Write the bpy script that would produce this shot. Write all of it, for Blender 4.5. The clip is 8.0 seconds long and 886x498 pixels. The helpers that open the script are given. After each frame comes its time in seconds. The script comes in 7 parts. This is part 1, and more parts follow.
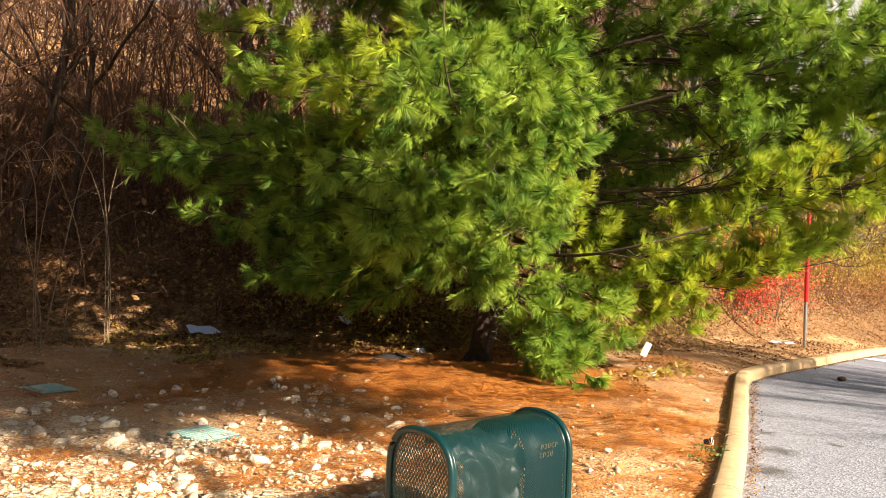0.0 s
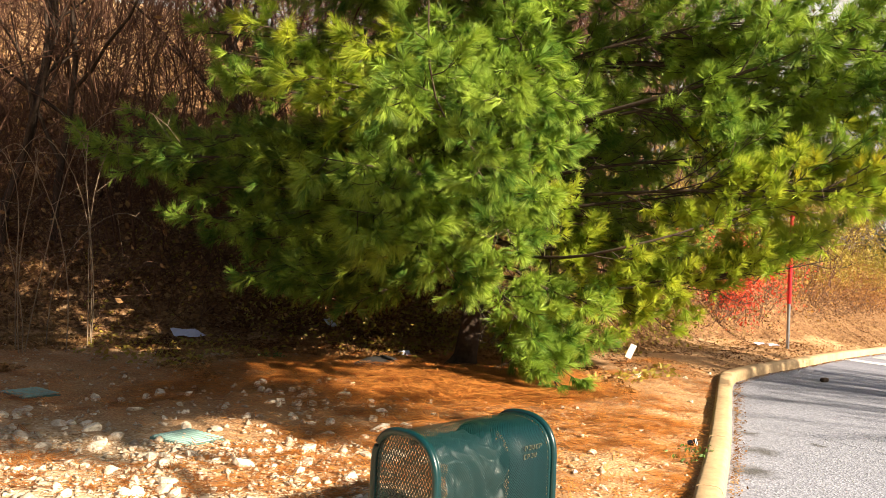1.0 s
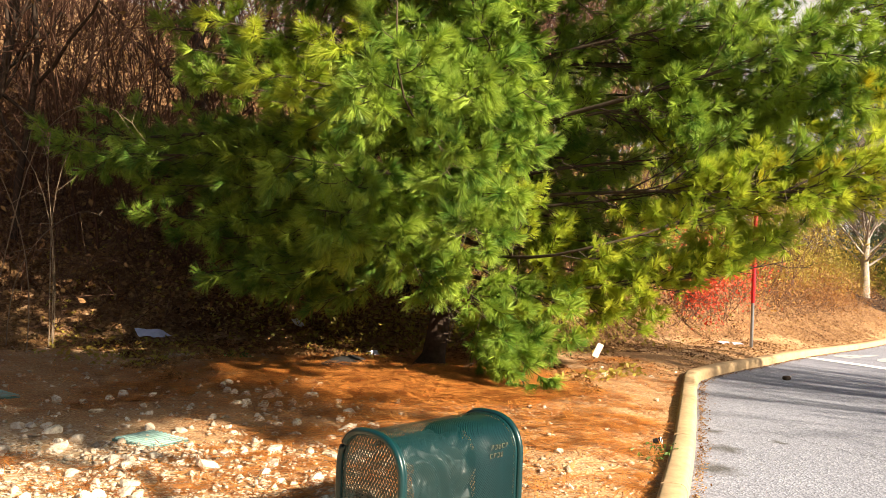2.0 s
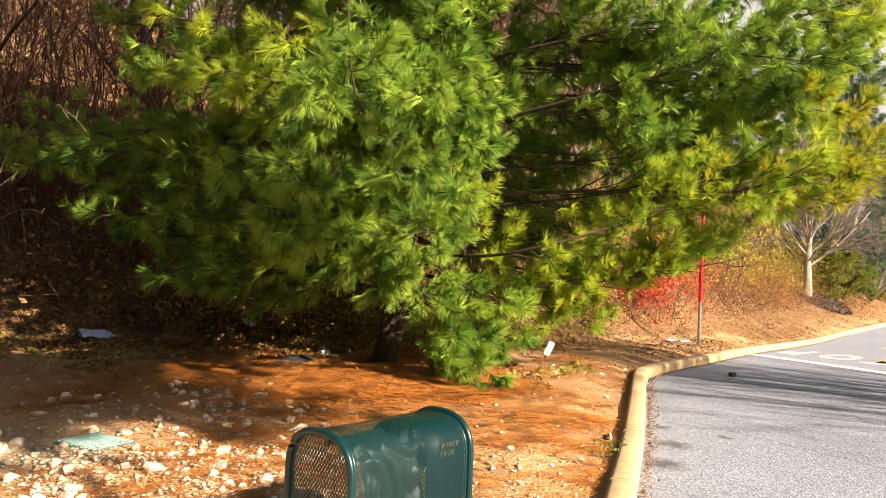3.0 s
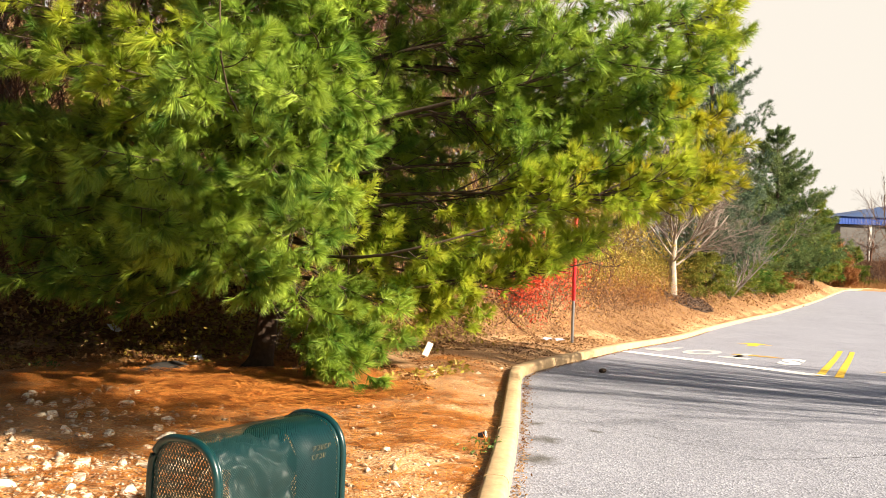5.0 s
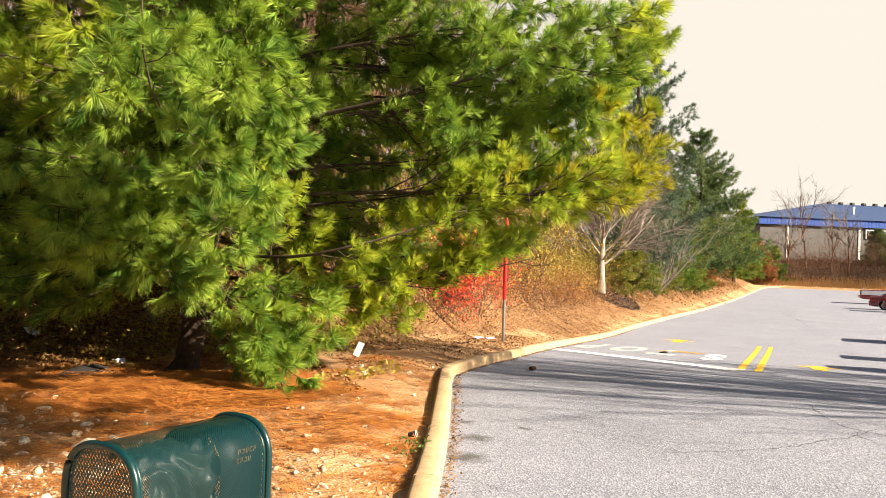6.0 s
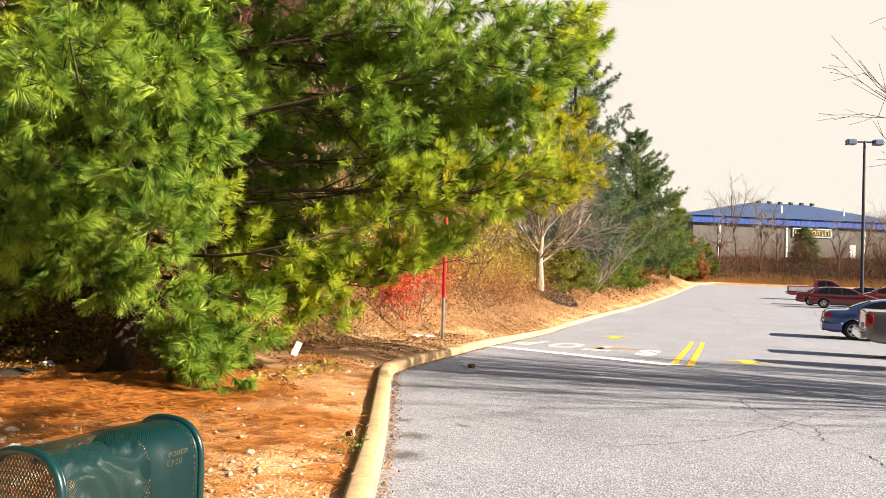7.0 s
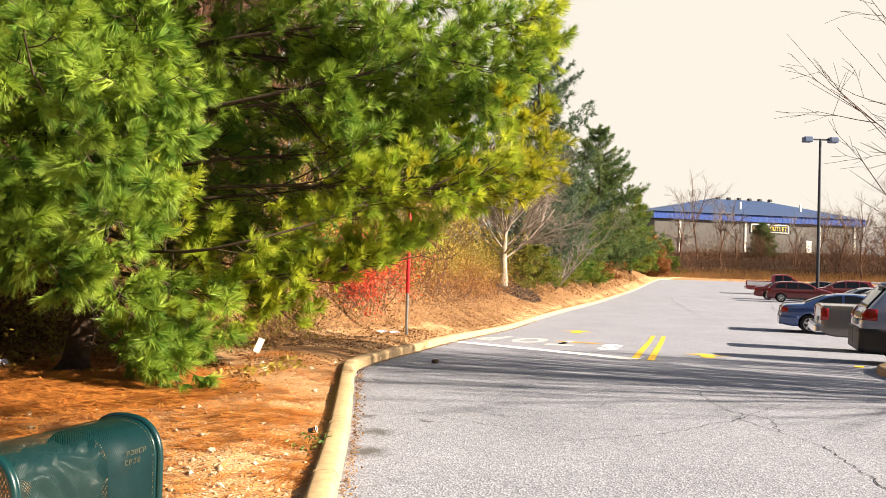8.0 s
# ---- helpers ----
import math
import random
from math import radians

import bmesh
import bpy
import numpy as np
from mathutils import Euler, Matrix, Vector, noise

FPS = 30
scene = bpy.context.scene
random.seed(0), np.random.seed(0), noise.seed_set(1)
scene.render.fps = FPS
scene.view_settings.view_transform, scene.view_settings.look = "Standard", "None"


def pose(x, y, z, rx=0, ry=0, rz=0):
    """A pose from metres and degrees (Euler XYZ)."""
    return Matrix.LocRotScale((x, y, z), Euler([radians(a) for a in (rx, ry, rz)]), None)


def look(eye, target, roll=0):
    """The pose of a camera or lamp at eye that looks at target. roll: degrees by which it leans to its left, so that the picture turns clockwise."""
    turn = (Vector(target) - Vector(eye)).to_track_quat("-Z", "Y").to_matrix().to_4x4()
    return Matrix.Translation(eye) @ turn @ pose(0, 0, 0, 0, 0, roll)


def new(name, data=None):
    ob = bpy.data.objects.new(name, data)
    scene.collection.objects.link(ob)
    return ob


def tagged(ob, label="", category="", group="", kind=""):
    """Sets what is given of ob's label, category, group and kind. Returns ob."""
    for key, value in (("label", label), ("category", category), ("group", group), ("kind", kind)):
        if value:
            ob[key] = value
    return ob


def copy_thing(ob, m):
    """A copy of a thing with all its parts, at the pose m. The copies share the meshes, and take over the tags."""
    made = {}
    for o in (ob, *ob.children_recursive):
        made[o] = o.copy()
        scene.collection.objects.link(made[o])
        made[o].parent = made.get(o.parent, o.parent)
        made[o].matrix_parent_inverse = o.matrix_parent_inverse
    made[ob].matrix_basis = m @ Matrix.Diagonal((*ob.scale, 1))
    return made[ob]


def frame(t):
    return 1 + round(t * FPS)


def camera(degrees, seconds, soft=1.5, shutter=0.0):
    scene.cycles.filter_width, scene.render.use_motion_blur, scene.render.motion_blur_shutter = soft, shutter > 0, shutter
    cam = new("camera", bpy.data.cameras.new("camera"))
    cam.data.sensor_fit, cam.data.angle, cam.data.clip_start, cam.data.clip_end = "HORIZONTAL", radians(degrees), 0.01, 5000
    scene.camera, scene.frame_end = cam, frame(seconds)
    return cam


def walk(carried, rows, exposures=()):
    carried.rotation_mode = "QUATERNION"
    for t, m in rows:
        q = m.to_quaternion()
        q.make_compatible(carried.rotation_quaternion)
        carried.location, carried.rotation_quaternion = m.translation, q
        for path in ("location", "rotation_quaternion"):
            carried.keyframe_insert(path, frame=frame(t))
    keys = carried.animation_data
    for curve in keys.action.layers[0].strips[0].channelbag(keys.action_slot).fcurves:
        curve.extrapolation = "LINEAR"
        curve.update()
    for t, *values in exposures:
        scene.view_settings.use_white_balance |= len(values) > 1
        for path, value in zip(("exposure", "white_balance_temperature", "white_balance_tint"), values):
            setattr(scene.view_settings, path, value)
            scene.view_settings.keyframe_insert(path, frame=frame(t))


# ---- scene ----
EXPOSURE, KELVIN, TINT = 1.78, 6700, 10
SKY, SUN, HAZE = 0.038, 5.0, 7.5
cam = camera(57.18, 8.0, 0.6)
# seconds, x, y, z, heading, pitch, lean to the right
ROWS = [
    (0, -0.000, -0.000, 1.500, -0.00, 0.22, -2.35),
    (0.5, 0.004, -0.002, 1.496, -0.37, 0.38, -2.36),
    (1, 0.009, -0.001, 1.496, -0.97, 0.45, -2.29),
    (1.5, 0.015, 0.002, 1.497, -1.88, 0.49, -2.31),
    (3, 0.035, 0.016, 1.489, -6.41, 0.61, -2.38),
    (3.5, 0.043, 0.020, 1.485, -8.30, 0.74, -2.32),
    (4, 0.052, 0.024, 1.483, -10.35, 0.86, -2.29),
    (4.5, 0.067, 0.027, 1.480, -12.46, 0.98, -2.21),
    (6, 0.106, 0.027, 1.479, -19.46, 1.22, -1.93),
    (6.5, 0.118, 0.019, 1.480, -21.71, 1.24, -1.76),
    (7, 0.126, 0.010, 1.480, -23.65, 1.23, -1.71),
    (7.5, 0.135, 0.007, 1.479, -25.15, 1.16, -1.61),
    (8, 0.136, 0.005, 1.480, -26.17, 1.00, -1.60),
]
walk(cam, [(t, pose(x, y, z, 90 + pitch, 0, yaw) @ pose(0, 0, 0, 0, 0, -lean)) for t, x, y, z, yaw, pitch, lean in ROWS],
     [(0.0, EXPOSURE, KELVIN, TINT), (8.0, EXPOSURE, KELVIN, TINT)])

# ---- world and sun ----
SUN_AZ, SUN_EL = math.atan2(0.72, -0.69), radians(28)   # azimuth from +y towards +x
world = bpy.data.worlds.new("world")
scene.world = world
world.use_nodes = True
wn = world.node_tree
sky = wn.nodes.new("ShaderNodeTexSky")
sky.sky_type, sky.sun_disc = "NISHITA", False
sky.sun_elevation, sky.sun_rotation = SUN_EL, SUN_AZ
sky.air_density, sky.dust_density, sky.ozone_density = 1.0, 2.5, 1.0
# bright milky haze that thickens towards the horizon
tc = wn.nodes.new("ShaderNodeTexCoord")
sx = wn.nodes.new("ShaderNodeSeparateXYZ")
hz = wn.nodes.new("ShaderNodeValToRGB")
hz.color_ramp.elements[0].position, hz.color_ramp.elements[0].color = 0.31, (1, 1, 1, 1)
hz.color_ramp.elements[1].position, hz.color_ramp.elements[1].color = 0.50, (0.0, 0.0, 0.0, 1)
mx = wn.nodes.new("ShaderNodeMix")
mx.data_type = "RGBA"
mx.inputs[7].default_value = (HAZE * 1.0, HAZE * 0.935, HAZE * 0.84, 1)
wn.links.new(tc.outputs["Generated"], sx.inputs[0])
wn.links.new(sx.outputs[2], hz.inputs[0])
wn.links.new(hz.outputs[0], mx.inputs[0])
wn.links.new(sky.outputs[0], mx.inputs[6])
wn.links.new(mx.outputs[2], wn.nodes["Background"].inputs[0])
wn.nodes["Background"].inputs[1].default_value = SKY

sun = new("sun", bpy.data.lights.new("sun", "SUN"))
sun.data.energy, sun.data.angle, sun.data.color = SUN, radians(0.6), (1.0, 0.87, 0.68)
sun.matrix_world = look((math.sin(SUN_AZ) * math.cos(SUN_EL) * 50, math.cos(SUN_AZ) * math.cos(SUN_EL) * 50, math.sin(SUN_EL) * 50), (0, 0, 0))


# ---- materials ----
def material(name):
    m = bpy.data.materials.new(name)
    m.use_nodes = True
    t = m.node_tree
    return m, t, t.nodes["Principled BSDF"]


def ramp(t, source, stops, kind="LINEAR"):
    r = t.nodes.new("ShaderNodeValToRGB")
    r.color_ramp.interpolation = kind
    e = r.color_ramp.elements
    while len(e) < len(stops):
        e.new(0.5)
    for q, (at_, c) in zip(e, stops):
        q.position, q.color = at_, (*c, 1.0)
    t.links.new(source, r.inputs[0])
    return r.outputs[0]


def noise_of(t, scale, detail=4.0, rough=0.6, stretch=(1, 1, 1)):
    g = t.nodes.new("ShaderNodeNewGeometry")
    mp = t.nodes.new("ShaderNodeMapping")
    mp.inputs["Scale"].default_value = stretch
    t.links.new(g.outputs["Position"], mp.inputs[0])
    n = t.nodes.new("ShaderNodeTexNoise")
    n.inputs["Scale"].default_value, n.inputs["Detail"].default_value, n.inputs["Roughness"].default_value = scale, detail, rough
    t.links.new(mp.outputs[0], n.inputs["Vector"])
    return n.outputs[0]


def mix(t, fac, a, b, blend="MIX"):
    m = t.nodes.new("ShaderNodeMix")
    m.data_type, m.blend_type = "RGBA", blend
    for s, v in ((m.inputs[0], fac), (m.inputs[6], a), (m.inputs[7], b)):
        if isinstance(v, (int, float)):
            s.default_value = v
        elif isinstance(v, tuple):
            s.default_value = (*v, 1.0)
        else:
            t.links.new(v, s)
    return m.outputs[2]


def bump(t, p, height, strength=0.5, dist=0.01):
    b = t.nodes.new("ShaderNodeBump")
    b.inputs["Strength"].default_value, b.inputs["Distance"].default_value = strength, dist
    t.links.new(height, b.inputs["Height"])
    t.links.new(b.outputs[0], p.inputs["Normal"])


def island(t):
    return t.nodes.new("ShaderNodeNewGeometry").outputs["Random Per Island"]


def object_random(t):
    return t.nodes.new("ShaderNodeObjectInfo").outputs["Random"]


def plain(name, colour, rough=0.6, metal=0.0, vary=0.25, scale=18.0, spec=0.5, relief=0.15):
    """A surface with grain and faint stains at two scales."""
    m, t, p = material(name)
    dark = tuple(c * (1 - vary) for c in colour)
    lite = tuple(min(1.0, c * (1 + vary * 0.6)) for c in colour)
    c = ramp(t, noise_of(t, scale), [(0.3, dark), (0.7, lite)])
    c = mix(t, 0.35, c, ramp(t, noise_of(t, scale * 0.13), [(0.35, dark), (0.65, lite)]))
    t.links.new(c, p.inputs["Base Color"])
    p.inputs["Roughness"].default_value, p.inputs["Metallic"].default_value = rough, metal
    p.inputs["Specular IOR Level"].default_value = spec
    if relief:
        bump(t, p, noise_of(t, scale * 4), relief, 0.004)
    return m


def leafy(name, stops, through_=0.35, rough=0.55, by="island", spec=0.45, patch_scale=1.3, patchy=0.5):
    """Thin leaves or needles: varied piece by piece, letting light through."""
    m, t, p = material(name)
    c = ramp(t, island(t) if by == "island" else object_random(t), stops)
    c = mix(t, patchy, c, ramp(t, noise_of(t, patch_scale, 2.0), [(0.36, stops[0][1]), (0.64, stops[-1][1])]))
    t.links.new(c, p.inputs["Base Color"])
    p.inputs["Roughness"].default_value = rough
    p.inputs["Specular IOR Level"].default_value = spec
    tr = t.nodes.new("ShaderNodeBsdfTranslucent")
    t.links.new(c, tr.inputs[0])
    ms = t.nodes.new("ShaderNodeMixShader")
    ms.inputs[0].default_value = through_
    t.links.new(p.outputs[0], ms.inputs[1])
    t.links.new(tr.outputs[0], ms.inputs[2])
    t.links.new(ms.outputs[0], t.nodes["Material Output"].inputs[0])
    return m


def make_dirt():
    m, t, p = material("dirt")
    fine = noise_of(t, 38.0, 6.0, 0.7)
    c = ramp(t, fine, [(0.25, (0.22, 0.115, 0.055)), (0.5, (0.44, 0.265, 0.14)), (0.72, (0.66, 0.47, 0.28))])
    litter = ramp(t, noise_of(t, 55.0, 3.0, 0.6, (1, 1, 1)), [(0.3, (0.16, 0.085, 0.045)), (0.55, (0.42, 0.23, 0.11)), (0.75, (0.62, 0.42, 0.23))])
    c = mix(t, ramp(t, noise_of(t, 0.9, 3.0), [(0.42, (0, 0, 0)), (0.6, (1, 1, 1))]), c, litter)
    peb = t.nodes.new("ShaderNodeTexVoronoi")
    peb.inputs["Scale"].default_value = 42.0
    t.links.new(t.nodes.new("ShaderNodeNewGeometry").outputs["Position"], peb.inputs["Vector"])
    tone = ramp(t, peb.outputs["Color"], [(0.2, (0.20, 0.10, 0.05)), (0.6, (0.46, 0.29, 0.15)), (0.95, (0.72, 0.58, 0.40))])
    some = ramp(t, peb.outputs["Distance"], [(0.30, (0.75, 0.75, 0.75)), (0.55, (0, 0, 0))])
    patchy = mix(t, ramp(t, noise_of(t, 2.1, 4.0, 0.7), [(0.38, (0, 0, 0)), (0.62, (1, 1, 1))]), (0, 0, 0), some)
    c = mix(t, patchy, c, tone)
    # pale limestone chips on the near side, made paler to paint in the sunlight there
    sep = t.nodes.new("ShaderNodeSeparateXYZ")
    t.links.new(t.nodes.new("ShaderNodeNewGeometry").outputs["Position"], sep.inputs[0])
    lane = t.nodes.new("ShaderNodeMath")
    lane.operation = "MULTIPLY_ADD"
    t.links.new(sep.outputs[0], lane.inputs[0])
    lane.inputs[1].default_value = 0.5
    t.links.new(sep.outputs[1], lane.inputs[2])
    rag = t.nodes.new("ShaderNodeMath")
    rag.operation = "MULTIPLY_ADD"
    t.links.new(noise_of(t, 3.0, 5.0, 0.75), rag.inputs[0])
    rag.inputs[1].default_value = 2.2
    t.links.new(lane.outputs[0], rag.inputs[2])
    scaled = t.nodes.new("ShaderNodeMath")
    scaled.operation = "MULTIPLY"
    t.links.new(rag.outputs[0], scaled.inputs[0])
    scaled.inputs[1].default_value = 0.1
    chips = ramp(t, peb.outputs["Color"], [(0.15, (0.30, 0.19, 0.10)), (0.5, (0.58, 0.44, 0.28)), (0.9, (0.80, 0.70, 0.54))])
    c = mix(t, ramp(t, scaled.outputs[0], [(0.50, (0.8, 0.8, 0.8)), (0.60, (0, 0, 0))]), c, chips)
    # leaf litter gathers on the slopes
    cell = t.nodes.new("ShaderNodeTexVoronoi")
    cell.inputs["Scale"].default_value = 24.0
    where = t.nodes.new("ShaderNodeNewGeometry")
    t.links.new(where.outputs["Position"], cell.inputs["Vector"])
    leaves = ramp(t, cell.outputs["Color"], [(0.15, (0.05, 0.022, 0.011)), (0.45, (0.14, 0.068, 0.030)), (0.75, (0.25, 0.138, 0.066)), (0.95, (0.38, 0.245, 0.135))])
    tilt = t.nodes.new("ShaderNodeSeparateXYZ")
    t.links.new(where.outputs["Normal"], tilt.inputs[0])
    rough_edge = t.nodes.new("ShaderNodeMath")
    rough_edge.operation = "MULTIPLY_ADD"
    t.links.new(noise_of(t, 2.2, 4.0, 0.7), rough_edge.inputs[0])
    rough_edge.inputs[1].default_value = 0.12
    t.links.new(tilt.outputs[2], rough_edge.inputs[2])
    c = mix(t, ramp(t, rough_edge.outputs[0], [(0.97, (0.85, 0.85, 0.85)), (1.05, (0, 0, 0))]), c, leaves)
    # brown matted thatch beyond the end of the car park
    way = t.nodes.new("ShaderNodeVectorMath")
    way.operation = "DOT_PRODUCT"
    way.inputs[1].default_value = (0.0072, 0.0069, 0.0)
    t.links.new(where.outputs["Position"], way.inputs[0])
    thatch = ramp(t, noise_of(t, 1.3, 5.0, 0.7), [(0.3, (0.028, 0.017, 0.012)), (0.55, (0.060, 0.034, 0.022)), (0.75, (0.11, 0.062, 0.034))])
    far_side = t.nodes.new("ShaderNodeMath")
    far_side.operation = "MULTIPLY_ADD"
    t.links.new(noise_of(t, 0.3, 3.0), far_side.inputs[0])
    far_side.inputs[1].default_value = 0.08
    t.links.new(way.outputs["Value"], far_side.inputs[2])
    far_mask = t.nodes.new("ShaderNodeMapRange")
    far_mask.inputs["From Min"].default_value, far_mask.inputs["From Max"].default_value = 1.185, 1.215
    t.links.new(far_side.outputs[0], far_mask.inputs["Value"])
    c = mix(t, far_mask.outputs[0], c, thatch)
    t.links.new(c, p.inputs["Base Color"])
    p.inputs["Roughness"].default_value = 0.95
    p.inputs["Specular IOR Level"].default_value = 0.1
    add = t.nodes.new("ShaderNodeMath")
    add.operation = "SUBTRACT"
    t.links.new(fine, add.inputs[0])
    t.links.new(peb.outputs["Distance"], add.inputs[1])
    bump(t, p, add.outputs[0], 0.6, 0.018)
    return m


def make_asphalt():
    m, t, p = material("asphalt")
    v = t.nodes.new("ShaderNodeTexVoronoi")
    v.inputs["Scale"].default_value = 58.0
    t.links.new(t.nodes.new("ShaderNodeNewGeometry").outputs["Position"], v.inputs["Vector"])
    chip = ramp(t, v.outputs["Color"], [(0.2, (0.047, 0.049, 0.060)), (0.45, (0.211, 0.219, 0.271)), (0.85, (0.528, 0.545, 0.637))])
    c = mix(t, 0.5, chip, ramp(t, noise_of(t, 26.0, 5.0, 0.75), [(0.3, (0.117, 0.120, 0.144)), (0.7, (0.328, 0.340, 0.415))]))
    c = mix(t, 0.4, c, ramp(t, noise_of(t, 0.55, 5.0, 0.65), [(0.3, (0.179, 0.186, 0.228)), (0.7, (0.296, 0.307, 0.372))]))
    # oil drips and leaf stains
    geo = t.nodes.new("ShaderNodeNewGeometry")
    for cx, cy, r in ((2.44, 5.94, 0.16), (2.78, 6.60, 0.13), (2.95, 7.3, 0.08), (3.4, 6.9, 0.05)):
        dist = t.nodes.new("ShaderNodeVectorMath")
        dist.operation = "DISTANCE"
        dist.inputs[1].default_value = (cx, cy, 0.0)
        wob = t.nodes.new("ShaderNodeMath")
        wob.operation = "MULTIPLY_ADD"
        t.links.new(noise_of(t, 9.0, 4.0, 0.7), wob.inputs[0])
        wob.inputs[1].default_value = 0.35
        t.links.new(geo.outputs["Position"], dist.inputs[0])
        t.links.new(dist.outputs["Value"], wob.inputs[2])
        c = mix(t, ramp(t, wob.outputs[0], [(0.175 + r * 0.3, (0.75, 0.75, 0.75)), (0.175 + r * 1.5, (0, 0, 0))]), c, (0.05, 0.045, 0.035))
    t.links.new(c, p.inputs["Base Color"])
    p.inputs["Roughness"].default_value = 0.85
    p.inputs["Specular IOR Level"].default_value = 0.25
    bump(t, p, v.outputs["Distance"], 0.6, 0.008)
    return m


DIRT, ASPHALT = make_dirt(), make_asphalt()
CONCRETE = plain("kerb concrete", (0.50, 0.35, 0.20), 0.9, 0, 0.3, 14.0, 0.2, 0.5)
BARK = plain("pine bark", (0.06, 0.042, 0.032), 0.95, 0, 0.5, 22.0, 0.1, 0.9)
LIMBBARK = plain("pine limb bark", (0.075, 0.055, 0.04), 0.9, 0, 0.5, 15.0, 0.15, 0.4)
TWIG = plain("bare twig bark", (0.13, 0.068, 0.045), 0.9, 0, 0.4, 9.0, 0.15, 0.0)
PALEBARK = plain("pale smooth bark", (0.31, 0.265, 0.23), 0.85, 0, 0.35, 16.0, 0.2, 0.5)
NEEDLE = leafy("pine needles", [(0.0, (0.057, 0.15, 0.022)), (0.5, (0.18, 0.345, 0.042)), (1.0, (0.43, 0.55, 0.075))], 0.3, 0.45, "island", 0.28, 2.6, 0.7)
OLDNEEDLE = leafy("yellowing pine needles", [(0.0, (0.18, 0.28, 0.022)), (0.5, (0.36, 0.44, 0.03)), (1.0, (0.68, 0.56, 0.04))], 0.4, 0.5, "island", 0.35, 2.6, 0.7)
# brighter copy of the pine needles; backlight through them is put into the colour
LITNEEDLE = leafy("yellow-green sunlit pine needles", [(0.0, (0.18, 0.30, 0.025)), (0.5, (0.41, 0.56, 0.05)), (1.0, (0.68, 0.70, 0.08))], 0.58, 0.45, "island", 0.35, 2.6, 0.7)
FARNEEDLE = leafy("bluish conifer needles", [(0.0, (0.04, 0.08, 0.055)), (0.6, (0.085, 0.135, 0.085)), (1.0, (0.15, 0.19, 0.11))], 0.25, 0.7, "island", 0.2)
OLIVE = leafy("olive conifer needles", [(0.0, (0.04, 0.085, 0.03)), (0.6, (0.10, 0.175, 0.05)), (1.0, (0.20, 0.23, 0.085))], 0.3, 0.7, "island", 0.2, 0.6)
FARGREEN = leafy("green conifer needles", [(0.0, (0.03, 0.10, 0.016)), (0.6, (0.11, 0.26, 0.03)), (1.0, (0.32, 0.24, 0.05))], 0.35, 0.7, "island", 0.2, 0.5)
STRAW = leafy("fallen pine needles", [(0.0, (0.13, 0.03, 0.008)), (0.5, (0.50, 0.16, 0.03)), (1.0, (0.82, 0.36, 0.085))], 0.15, 0.55, "island", 0.3, 6.0)
LITTER = leafy("fallen leaves", [(0.0, (0.05, 0.02, 0.01)), (0.4, (0.15, 0.06, 0.022)), (0.75, (0.28, 0.135, 0.05)), (1.0, (0.46, 0.29, 0.13))], 0.2, 0.7, "island", 0.15)
YELLOWLEAF = leafy("yellow autumn leaves", [(0.0, (0.30, 0.20, 0.03)), (0.6, (0.50, 0.34, 0.05)), (1.0, (0.30, 0.30, 0.06))], 0.35)
ORANGELEAF = leafy("orange autumn leaves", [(0.0, (0.16, 0.05, 0.015)), (0.5, (0.34, 0.14, 0.03)), (1.0, (0.52, 0.27, 0.05))], 0.35)
REDLEAF = leafy("red autumn leaves", [(0.0, (0.58, 0.045, 0.025)), (1.0, (0.80, 0.14, 0.06))], 0.35)


def make_stone():
    m, t, p = material("pale limestone")
    c = ramp(t, island(t), [(0.0, (0.42, 0.31, 0.20)), (0.4, (0.60, 0.49, 0.35)), (1.0, (0.80, 0.72, 0.58))])
    c = mix(t, 0.55, c, ramp(t, object_random(t), [(0.0, (0.36, 0.29, 0.22)), (1.0, (0.80, 0.71, 0.57))]))
    c = mix(t, ramp(t, noise_of(t, 30.0, 5.0, 0.7), [(0.42, (0, 0, 0)), (0.65, (0.7, 0.7, 0.7))]), c, (0.30, 0.19, 0.11))
    t.links.new(c, p.inputs["Base Color"])
    p.inputs["Roughness"].default_value = 0.9
    bump(t, p, noise_of(t, 60.0, 5.0, 0.7), 0.8, 0.01)
    return m


STONE = make_stone()
GREENSTEEL = plain("green powder coat", (0.0015, 0.025, 0.028), 0.3, 0, 0.2, 60.0, 0.5, 0.0)
WHITEPAINT = plain("worn white road paint", (0.80, 0.80, 0.80), 0.8, 0, 0.2, 14.0, 0.2, 0.4)
YELLOWPAINT = plain("yellow road paint", (0.70, 0.46, 0.05), 0.8, 0, 0.4, 14.0, 0.2, 0.4)


# ---- mesh helpers ----
def mesh_of(name, verts, faces, mat, smooth=False):
    """A mesh from arrays: verts (n, 3), faces (m, 3 or 4) or a list of faces."""
    me = bpy.data.meshes.new(name)
    if isinstance(faces, np.ndarray):
        n, k = faces.shape
        me.vertices.add(len(verts))
        me.vertices.foreach_set("co", np.asarray(verts, dtype=np.float32).ravel())
        me.loops.add(n * k)
        me.loops.foreach_set("vertex_index", faces.astype(np.int32).ravel())
        me.polygons.add(n)
        me.polygons.foreach_set("loop_start", np.arange(0, n * k, k, dtype=np.int32))
        if smooth:
            me.polygons.foreach_set("use_smooth", np.ones(n, dtype=bool))
        me.update(calc_edges=True)
    else:
        me.from_pydata([tuple(v) for v in verts], [], faces)
        if smooth:
            for q in me.polygons:
                q.use_smooth = True
    me.materials.append(mat)
    return me


